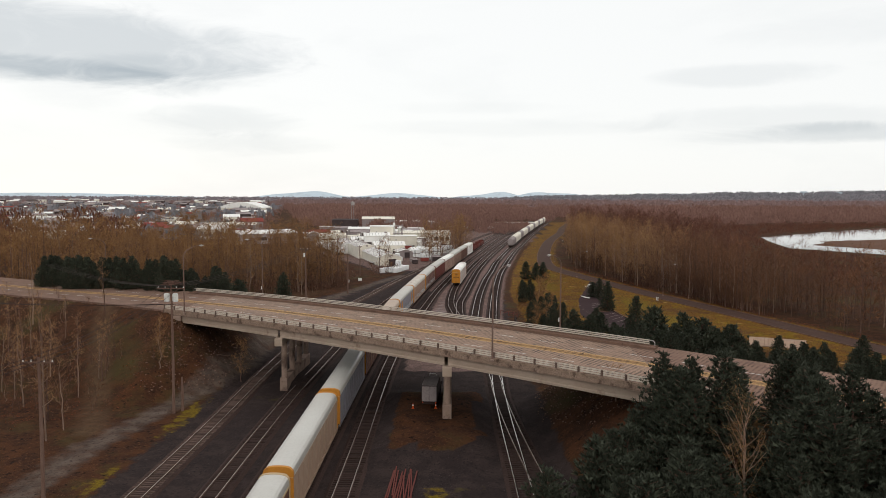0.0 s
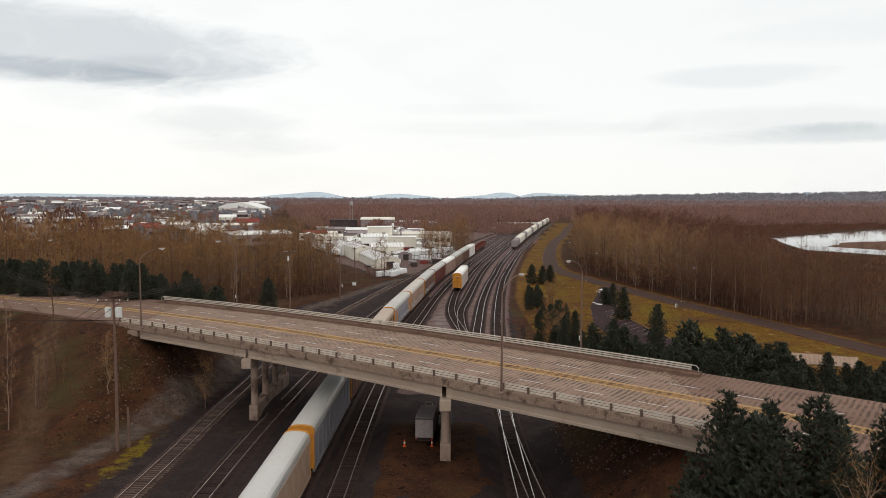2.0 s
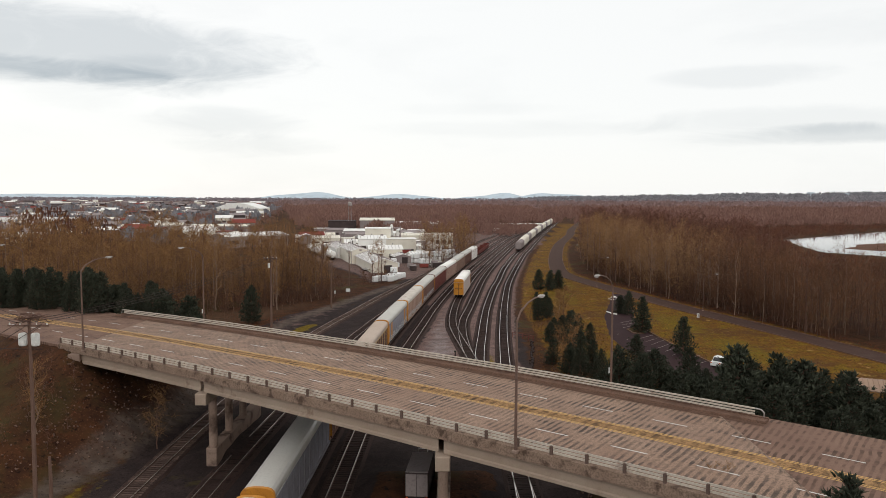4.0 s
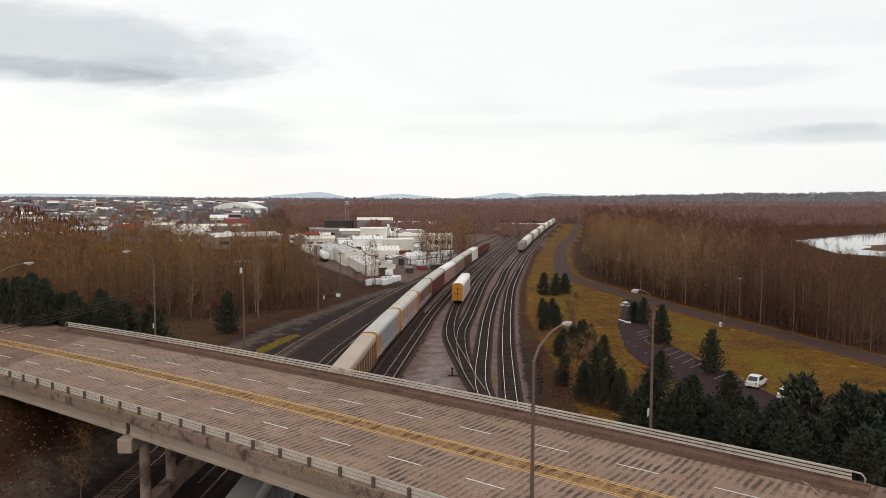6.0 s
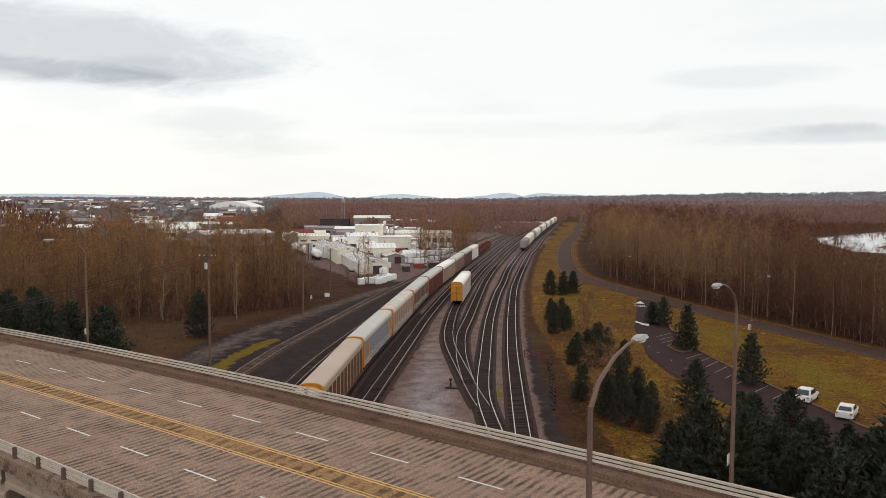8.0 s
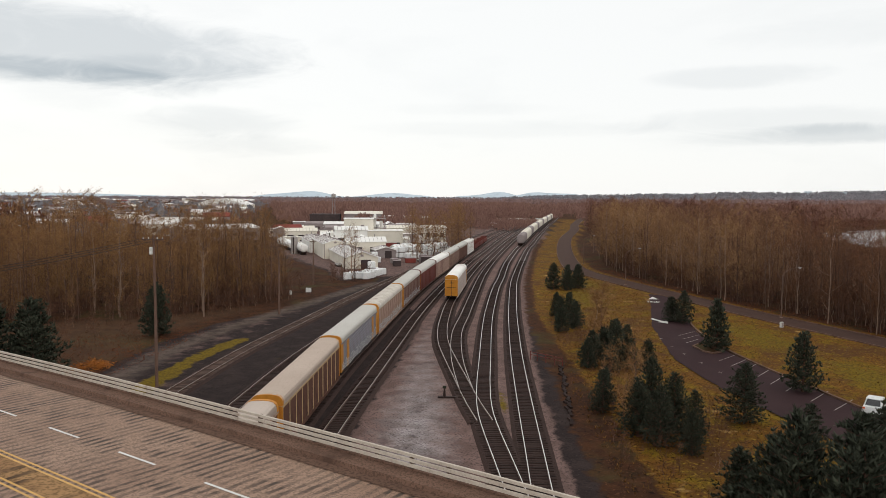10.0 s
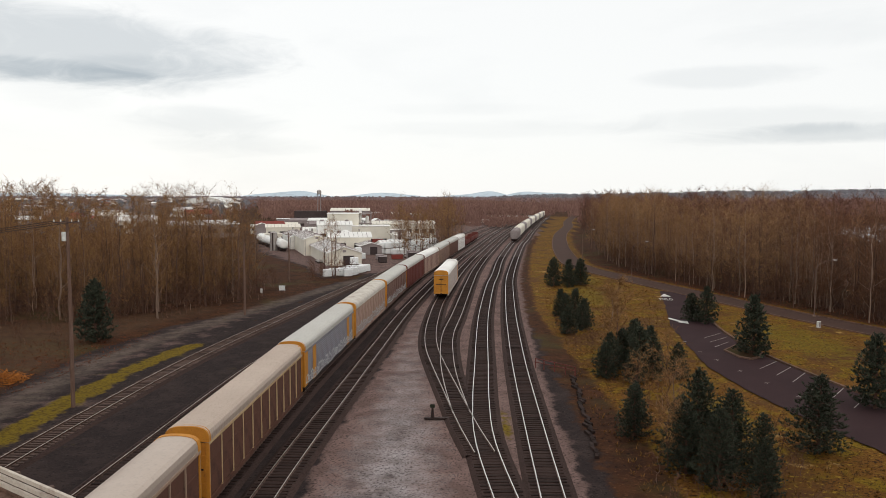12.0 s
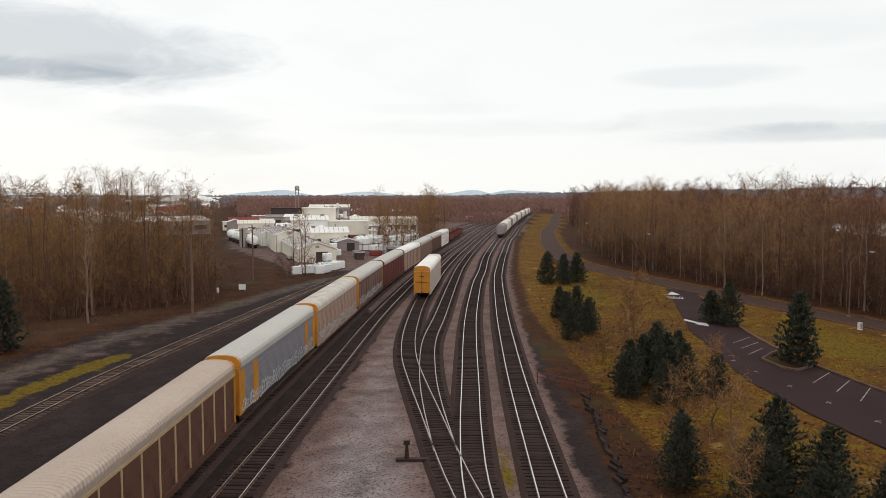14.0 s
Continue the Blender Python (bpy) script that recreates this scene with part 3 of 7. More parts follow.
# plan outlines of the ballast between the east tracks and of the gravel apron
EAST_FIELD = [(-6.6, 120), (-6.6, 152), (-4.6, 176), (-2.6, 204), (-7.5, 236), (-4.5, 270), (4, 322), (20, 392), (44, 478), (60, 520), (66, 520), (39, 405), (28.5, 322), (22.4, 276), (19.8, 254), (16.6, 219), (14.8, 198), (13.3, 177), (12.0, 154), (11.2, 130), (11, 120)]
APRON = [(-5.6, 128), (-5.2, 152), (-3.9, 165), (-3.0, 186), (-1.4, 206), (0.2, 224), (1.0, 226), (-0.4, 205), (-0.2, 195), (0.5, 178), (1.4, 166), (2.6, 154), (3.4, 128)]

WORKS_YARD = [(-36, 300), (-25, 268), (-10, 282), (4, 322), (20, 372), (46, 440), (70, 520), (20, 600), (-100, 600), (-80, 420), (-60, 350)]
WEST_STRIP = [(-40, 152), (-40.0, 165), (-40.4, 186), (-36.5, 206), (-27, 222), (-24, 244), (-20, 262), (-16, 262), (-21.5, 240), (-25.4, 216), (-28, 192), (-29.4, 160), (-31, 152)]


def depth_in(x, y, poly):
    """Distance from the outline, positive inside."""
    hit, best = False, 1e9
    for (x0, y0), (x1, y1) in zip(poly, poly[1:] + poly[:1]):
        if (y0 > y) != (y1 > y) and x < (x1 - x0) * (y - y0) / (y1 - y0) + x0:
            hit = not hit
        u = min(1, max(0, ((x - x0) * (x1 - x0) + (y - y0) * (y1 - y0)) / ((x1 - x0) ** 2 + (y1 - y0) ** 2)))
        best = min(best, math.hypot(x0 + (x1 - x0) * u - x, y0 + (y1 - y0) * u - y))
    return best if hit else -best


clearing = [(-39.8, 160), (-40.2, 172), (-40.4, 180), (-41.2, 191), (-40.0, 201), (-37.4, 209), (-33.5, 221), (-38, 228), (-44, 219), (-52, 212), (-64, 208), (-72, 196), (-66, 178), (-54, 158)]
LANE = Line([(-40, -40), (-40.2, 70), (-39.4, 86), (-36.3, 102), (-33.6, 116), (-33.4, 130), (-35.4, 145), (-36.6, 158), (-37.2, 170), (-37.0, 182), (-35.4, 194), (-32.2, 207), (-28.2, 222), (-23.6, 240), (-16, 266)], 3.0)
VERGE = Line([(-32.3, 146), (-32.2, 160), (-32.1, 170), (-31.6, 178), (-30.3, 185.5), (-28.8, 192)], 1.5)
TRAIL_LINE = Line([(-62, 138), (-56, 120), (-50, 106), (-45.5, 95), (-42, 87)], 2.0)


def beside(line, x, y, half):
    """One on the line, fading to nothing at half its width and a little more."""
    return ramp01(-np.min(np.hypot(line.p[:, 0] - x, line.p[:, 1] - y)), -half - 1.3, -half + 0.5)


verts = np.zeros((NX * NY, 3), np.float32)
lane_w, trail_w = np.zeros(NX * NY, np.float32), np.zeros(NX * NY, np.float32)
yard_w, grass_w, moss_w, field_w, gravel_w = (np.zeros(NX * NY, np.float32) for _ in range(5))
MOSS_BEDS = ((-33.4, 94, 2.0, 13), (-27.0, 67, 1.2, 4), (-34.4, 72, 1.6, 9), (-31.2, 212, 0.6, 8), (-0.5, 68, 2.2, 5), (7.4, 128, 0.9, 6), (7.6, 158, 0.9, 5), (31, 240, 6, 26), (36, 268, 4, 20), (50, 196, 7, 22), (53, 168, 7, 18), (27, 160, 3, 10))
R_EDGE = TRACKS["main"]
for j, y in enumerate(gy):
    left_edge = np.interp(y, [-60, 120, 160, 200, 240, 280, 340, 460], [-34, -33, -31.5, -28, -21.5, -15, -8, 6])
    right_edge = np.interp(y, R_EDGE.p[:, 1], R_EDGE.p[:, 0]) + np.interp(y, [120, 170, 210, 500], [4.5, 4.0, 2.6, 2.2]) if y > 112 else 14
    soft_w = np.interp(y, [130, 180, 220], [3.0, 1.5, 0.2])
    road_x = np.interp(-y, -SERVICE.p[::-1, 1], SERVICE.p[::-1, 0])
    for i, x in enumerate(gx):
        k = j * NX + i
        near = -160 < x < 160 and -40 < y < 330
        verts[k] = (x, y, land(x, y) if near else -0.38)
        for mx, my, rx_, ry_ in MOSS_BEDS:
            moss_w[k] = max(moss_w[k], 0.62 - ((x - mx) / rx_ / 1.5) ** 2 - ((y - my) / ry_ / 1.5) ** 2)
        if -45 < x < -12 and y < 270:
            lane_w[k] = beside(LANE, x, y, 1.7)
            moss_w[k] = max(moss_w[k], 1.0 * beside(VERGE, x, y, 0.95))
        if -75 < x < -30 and 150 < y < 232:
            trail_w[k] = 0.72 * ramp01(depth_in(x, y, clearing), -2.0, 3.0)
        if -66 < x < -38 and 84 < y < 142:
            trail_w[k] = beside(TRAIL_LINE, x, y, 1.5)
        if verts[k, 2] < 0.6:
            yard_w[k] = ramp01(x, left_edge - 2, left_edge + 2) * ramp01(-x, -right_edge - 2, -right_edge + 2) * (1 if y < 700 else 0)
            if -110 < x < 75 and 255 < y < 620:
                q = ramp01(depth_in(x, y, WORKS_YARD), -2, 3)
                yard_w[k], field_w[k] = max(yard_w[k], q), 0.66 * q
            if -45 < x < -12 and 95 < y < 265:
                q = ramp01(depth_in(x, y, WEST_STRIP), -1.5, 1.0)
                yard_w[k], field_w[k] = max(yard_w[k], q), 0.4 * q
            if -12 < x < 70 and 112 < y < 505:
                field_w[k] = max(field_w[k], ramp01(depth_in(x, y, EAST_FIELD), -1.2, 1.2))
                gravel_w[k] = ramp01(depth_in(x, y, APRON), -1.6, 3.4)
            grass_w[k] = ramp01(x, right_edge + soft_w, right_edge + soft_w + 3.5) * ramp01(-x, -road_x - 8, -road_x - 3) * ramp01(y, 112, 124) * (1 if y < 800 else 0)
idx = np.arange(NX * NY).reshape(NY, NX)
quads = np.stack([idx[:-1, :-1], idx[:-1, 1:], idx[1:, 1:], idx[1:, :-1]], -1).reshape(-1, 4)
ground = bulk("ground", verts, quads, SOIL)
for name_, arr in (("yard", yard_w), ("grass", grass_w), ("moss", moss_w), ("field", field_w), ("gravel", gravel_w), ("lane", lane_w), ("trail", trail_w)):
    ground.data.attributes.new(name_, "FLOAT", "POINT").data.foreach_set("value", arr)
ground.data.polygons.foreach_set("use_smooth", [True] * len(ground.data.polygons))
tagged(ground, "brown leaf litter, cinders and mossy yellow grass", "ground", kind="structure")


def ragged(pts, amount, step=1.2, seed=0):
    """The outline with its edges worn uneven."""
    out = []
    for (x0, y0), (x1, y1) in zip(pts, pts[1:] + pts[:1]):
        n_ = max(1, int(math.hypot(x1 - x0, y1 - y0) / step))
        for k in range(n_):
            x, y = x0 + (x1 - x0) * k / n_, y0 + (y1 - y0) * k / n_
            out.append((x + amount * noise.noise((x * 0.9, y * 0.5, seed)), y + amount * noise.noise((x * 0.9, y * 0.5, seed + 9))))
    return out


def polygon(name, pts, z, mat, label, cat):
    bm = bmesh.new()
    vs = [bm.verts.new((x, y, z)) for x, y in pts]
    f = bm.faces.new(vs)
    if f.normal.z < 0:
        f.normal_flip()
    bmesh.ops.triangulate(bm, faces=[f])
    me = bpy.data.meshes.new(name)
    bm.to_mesh(me)
    bm.free()
    me.materials.append(mat)
    ob = new(name, me)
    return tagged(ob, label, cat, kind="structure")


# service road with kerbs, and the parking lot
srv = part("service_road", strip(SERVICE, [(-2.9, -0.3), (0, -0.22), (2.9, -0.3)]), ROAD_GREY)
tagged(srv, "grey asphalt service road along the woods", "road", kind="structure")
for side in (-3.0, 3.0):
    tagged(part("kerb", strip(SERVICE, [(side - 0.09, -0.38), (side - 0.09, -0.18), (side + 0.09, -0.18), (side + 0.09, -0.38)]), FOOTWAY),
           "low dirty kerb of the service road", "kerb", kind="structure")
lot = PARK_EDGE + [(50, 120), (47, 140), (43.5, 160), (41.8, 174), (40.8, 184), (40.8, 192), (42.4, 204), (44.5, 214), (45.6, 222), (48.4, 236), (50.5, 241)]
polygon("parking_lot", ragged(lot, 0.25), -0.28, ASPHALT, "damp dark asphalt parking lot and drive", "parking lot")

# ---- tracks ----
SINGLE_TIES = {"west": ((66, 112), (150, 236)), "fourth": ((140, 250),), "main": ((138, 262),), "middle": ((134, 240),), "stub": ((150, 228),), "fifth": ((160, 240),)}
for key, ln in TRACKS.items():
    far = key in ("second",)
    tr = thing("railway_track", "steel rails on timber ties in dark ballast", "railway track", "tracks of the yard", "structure")
    part("ballast", strip(ln, [(-1.75, -0.42), (-1.36, -0.2), (0, -0.19), (1.36, -0.2), (1.75, -0.42)], step=4), BALLAST, tr)
    for o in (-0.752, 0.752):
        part("rail", strip(ln, [(o - 0.07, -0.2), (o - 0.06, -0.17), (o - 0.012, -0.13), (o - 0.036, -0.04), (o - 0.036, 0), (o + 0.036, 0),
                                (o + 0.036, -0.04), (o + 0.012, -0.13), (o + 0.06, -0.17), (o + 0.07, -0.2)], step=3), RAIL, tr)
    polished = key in ("main", "middle", "main_south")
    for o in (-0.752, 0.752):
        part("running_surface", strip(ln, [(o - 0.038, 0.003), (o + 0.038, 0.003)], step=3), RAIL_TOP if polished else RAIL_MID if key in ("fifth", "stub", "fourth") else RAIL_DULL, tr, "bright worn rail head" if polished else "dull rail head")
    pale = key == "west"
    single, tie_mesh, count = SINGLE_TIES.get(key, ()), None, 0
    g = Geo()
    for s in np.arange(0, min(ln.s[-1], 420), 0.56):
        p, w = ln.at(s), ln.way(s)
        if p[1] > 330:
            break
        if any(a < p[1] < b for a, b in single) and count < 300:
            if tie_mesh is None:
                tie_mesh = part("tie", Geo().box(0, 0, 0, 2.55, 0.23, 0.1, 0, 0.015), TIE_PALE if pale else TIE, tr)
                ob, tie_mesh = tie_mesh, tie_mesh.data
            else:
                ob = part("tie", tie_mesh, None, tr)
            ob.matrix_basis = pose(p[0] + random.uniform(-0.06, 0.06), p[1], -0.165 - 0.035 * (not pale) + random.uniform(-0.015, 0.01), 0, 0, math.degrees(math.atan2(-w[0], w[1])) + random.uniform(-1, 1))
            count += 1
            continue
        g.box(p[0] + random.uniform(-0.06, 0.06), p[1], -0.17 - 0.035 * (not pale) + random.uniform(-0.015, 0.01), 2.55, 0.23, 0.1, math.atan2(-w[0], w[1]) + random.uniform(-0.02, 0.02))
    tagged(part("ties", g, TIE_PALE if pale else TIE, tr), kind="stuff")

# ---- the road bridge ----
bridge = thing("road_bridge", "concrete girder overpass with steel railings over the tracks", "bridge")


def across(profile, s0, s1, step=4.0, skew=True):
    """Sweep a profile (off, z above deck) along the bridge; the ends follow the skew of the tracks."""
    rows = []
    for s in np.linspace(s0, s1, max(2, int((s1 - s0) / step) + 1)):
        rows.append([bridge_point(s - (o + 16.4) * 0.709 * skew, o, deck_z(s - (o + 16.4) * 0.709 * skew) + z) for o, z in profile])
    return Geo().loft(rows)


S_W, S_E, PIERS = -41.2, 39.8, (-17.1, 12.0)
NEAR_K, FAR_K = -15.6, 0.8
part("deck", across([(NEAR_K - 0.9, -0.3), (FAR_K + 1.1, -0.3), (FAR_K + 1.1, -0.02), (FAR_K, -0.02), (-7.6, 0.04), (NEAR_K, 0.0), (NEAR_K - 0.9, 0.0)], S_W, S_E), DECK, bridge)
road_deck = Geo()
for a, b in ((-330, S_W - 0.05), (S_E + 0.05, 260)):
    road_deck.add(*(lambda q: (q.v, q.f))(across([(NEAR_K - 0.9, -0.5), (FAR_K + 2.0, -0.5), (FAR_K + 2.0, -0.02), (FAR_K, -0.02), (-7.6, 0.04), (NEAR_K, 0.0), (NEAR_K - 0.9, 0.0)], a, b)))
tagged(part("approach_road", road_deck, APPROACH), "worn concrete approach road on its bank", "road", kind="structure")
def along(profile, s0, s1, step=3.0):
    return across(profile, s0, s1, step, False)


# kerbs and parapet bases
part("near_kerb", along([(-16.75, -0.55), (NEAR_K, -0.02), (NEAR_K - 0.05, 0.2), (-16.75, 0.22)], S_W - 3, S_E + 3), FASCIA, bridge)
part("far_footway", along([(FAR_K, -0.02), (FAR_K + 1.2, -0.5), (FAR_K + 1.2, 0.3), (FAR_K + 0.9, 0.3), (FAR_K + 0.9, 0.22), (FAR_K + 0.06, 0.2)], -62, 31), FOOTWAY, bridge)
# girders, one set for each span
ends = (S_W, *PIERS, S_E)
for a, b in zip(ends[:-1], ends[1:]):
    for o in (-16.2, -12.7, -9.2, -5.7, -2.2, 1.3):
        g = across([(o - 0.22, -1.72), (o + 0.22, -1.72), (o + 0.22, -1.5), (o + 0.12, -1.4), (o + 0.2, -0.5), (o + 0.25, -0.3), (o - 0.25, -0.3), (o - 0.2, -0.5), (o - 0.12, -1.4), (o - 0.22, -1.5)], a + 0.25, b - 0.25)
        part("girder", g, GIRDER, bridge)
for s in PIERS:
    x0, y0, _ = bridge_point(s, -16.2)
    zt = deck_z(s) - 1.75
    part("pier_cap", Geo().box(x0, y0 + 10.6, zt - 0.55, 1.1, 23.4, 1.1, 0, 0.06), GIRDER, bridge)
    for k in range(4):
        cy = y0 + 2.6 + k * 5.4
        part("pier_column", Geo().tube([(x0, cy, -0.4), (x0, cy, 2.0), (x0, cy, zt - 1.0)], [0.44, 0.43, 0.42], 16, False), CONCRETE, bridge)
    part("pier_wall", Geo().box(x0, y0 + 10.7, land(x0, y0 + 3) + 0.6, 1.1, 17.6, 2.2, 0, 0.08), CONCRETE, bridge)
for x, sgn in ((ABUT_W + 0.4, 1), (ABUT_E - 0.4, -1)):
    s = (x + 9.5) / AX
    y0 = bridge_point(s, -16.4)[1]
    part("abutment", Geo().box(x, y0 + 11.0, deck_z(s) - 4.6, 1.4, 23.8, 8.0, 0, 0.05), CONCRETE, bridge)

# near railing: stout posts and two rails; far railing: slim posts and three rails
post_mesh = part("rail_post", Geo().box(0, 0, 0.34, 0.2, 0.22, 0.68, -0.617, 0.03), POST_DARK, bridge)
near_posts = np.arange(S_W - 3, S_E + 3, 2.62)
far_posts = np.arange(-60, 29.5, 1.85)
for i, s in enumerate(near_posts):
    ob = post_mesh if i == 0 else part("rail_post", post_mesh.data, None, bridge)
    ob.location = bridge_point(s, -16.45, deck_z(s) + 0.16)
for z in (0.3, 0.52, 0.74):
    part("railing_bar", along([(-16.4, z), (-16.30, z + 0.02), (-16.30, z + 0.13), (-16.4, z + 0.15)], S_W - 3, S_E + 3), RAILING, bridge)
slim = Geo().box(0, 0, 0.32, 0.13, 0.2, 0.64, -0.617, 0.02)
slim_mesh = part("fence_post", slim, POST_DARK, bridge)
for i, s in enumerate(far_posts):
    ob = slim_mesh if i == 0 else part("fence_post", slim_mesh.data, None, bridge)
    ob.location = bridge_point(s, 1.8, deck_z(s) + 0.28)
for z in (0.4, 0.62, 0.84):
    part("railing_bar", along([(1.63, z), (1.71, z - 0.01), (1.71, z + 0.13), (1.63, z + 0.12)], -61, 30), RAILING, bridge)
for s, flip in ((-61, -1), (30, 1)):
    part("railing_end", Geo().tube([bridge_point(s, 1.72, deck_z(s) + 0.9), bridge_point(s + 0.5 * flip, 1.72, deck_z(s) + 0.86), bridge_point(s + 0.7 * flip, 1.72, deck_z(s) + 0.62),
         bridge_point(s + 0.7 * flip, 1.72, deck_z(s) + 0.3)], 0.06, 6), GALV, bridge)

# expansion joints across the deck, at the skew of the tracks
for s in (S_W + 0.1, S_E - 0.1):
    q = []
    for o in np.linspace(NEAR_K, FAR_K, 9):
        for ds in (-0.12, 0.12):
            sk = s + ds - (o + 16.4) * 0.709
            q.append(bridge_point(sk, o, deck_z(sk) + 0.052 - abs(o + 7.6) * 0.005))
    part("expansion_joint", Geo().add(q, [(2 * k, 2 * k + 1, 2 * k + 3, 2 * k + 2) for k in range(8)]), FASCIA, bridge)

# lane paint, 6 mm proud
def paint_strip(o, w, s0, s1):
    return Geo().loft([[bridge_point(s, o - w / 2, deck_z(s) + 0.05 - abs(o + 7.6) * 0.005), bridge_point(s, o + w / 2, deck_z(s) + 0.05 - abs(o + 7.6) * 0.005)]
                       for s in np.linspace(s1, s0, max(2, int((s1 - s0) / 3) + 1))], closed=False)


tagged(part("median_strip", paint_strip(-7.65, 1.16, -200, 150), MEDIAN), "dark worn strip between the yellow lines", "road marking", kind="structure")
tagged(part("gutter_strip", paint_strip(FAR_K - 0.32, 0.6, -62, 31), GUTTER), "dirty gutter along the far footway", "road marking", kind="structure")
for o in (-8.55, -8.3, -7.0, -6.75):
    tagged(part("yellow_line", paint_strip(o, 0.11, -200, 150), PAINT_YELLOW), "worn yellow centre line on the bridge road", "road marking", kind="structure")
for o, ph in ((-11.65, -7.0), (-3.75, -19.1)):
    for k in range(-22, 22):
        s = ph + k * 6.1
        if -120 < s < 110:
            tagged(part("lane_dash", paint_strip(o, 0.13, s, s + 2.75), PAINT_WHITE), "white lane dash on the bridge road", "road marking", "lane dashes", "structure")


# ---- street lamps ----
def street_lamp(x, y, z, turn, height, reach, label, sign=False, slender=1.0):
    """A tapered pole with a curved arm that ends in a cobra head; the arm points along local +x."""
    lamp = thing("street_lamp", label, "street lamp", at=pose(x, y, z, 0, 0, turn))
    part("base", Geo().box(0, 0, 0.12, 0.42, 0.42, 0.24, 0, 0.04), CONCRETE, lamp)
    part("pole", Geo().tube([(0, 0, 0.2), (0, 0, height * 0.5), (0, 0, height - 1.3)], [0.115 * slender, 0.095 * slender, 0.075 * slender], 8), STEEL_POLE, lamp)
    top = height - 1.3
    part("arm", Geo().tube([(0, 0, top - 0.1), (reach * 0.16, 0, top + 0.55), (reach * 0.5, 0, top + 1.05), (reach * 0.8, 0, top + 1.26), (reach, 0, top + 1.3)],
                           [0.075 * slender, 0.07 * slender, 0.06 * slender, 0.05 * slender, 0.045 * slender], 6), STEEL_POLE, lamp)
    g = Geo()
    h0 = top + 1.3
    g.loft([[(reach - 0.1 + u, w * 0.1, h0 - 0.05), (reach - 0.1 + u, w * 0.17, h0), (reach - 0.1 + u, w * 0.1, h0 + 0.1 * w), (reach - 0.1 + u, -w * 0.1, h0 + 0.1 * w), (reach - 0.1 + u, -w * 0.17, h0), (reach - 0.1 + u, -w * 0.1, h0 - 0.05)]
            for u, w in ((0, 0.45), (0.2, 1.0), (0.55, 1.15), (0.85, 0.8), (0.95, 0.3))])
    head = part("lamp_head", g, GALV, lamp, "pale grey lamp head")
    part("lens", Geo().box(reach + 0.42, 0, h0 - 0.08, 0.4, 0.22, 0.07, 0, 0.03), WRAP, head)
    if sign:
        part("sign_plate", Geo().box(0.0, -0.17, 2.0, 0.4, 0.02, 0.55, 0, 0.008), SIGN, lamp, "small white sign plate")
        part("sign_bar", Geo().box(0.0, -0.184, 2.05, 0.22, 0.006, 0.08), DARK_STEEL, lamp)
    return lamp


NRM = math.degrees(math.atan2(AX, -AY))
for s in (-38.2, 18.8):
    street_lamp(*bridge_point(s, -16.95, deck_z(s) - 0.1), NRM, 10.6, 3.0, "weathered steel street lamp outside the near bridge railing")
for s in (-94, -42.3, 17.4):
    street_lamp(*bridge_point(s, 2.3, deck_z(s) - 0.1), NRM + 180, 10.9, 3.0, "weathered steel street lamp behind the far bridge railing", True)
for x, y in ((85.5, 141), (61.6, 214), (45.2, 263), (45.5, 322)):
    street_lamp(x, y, -0.4, 15, 9.0, 3.2, "slim street lamp beside the service road", False, 0.8)


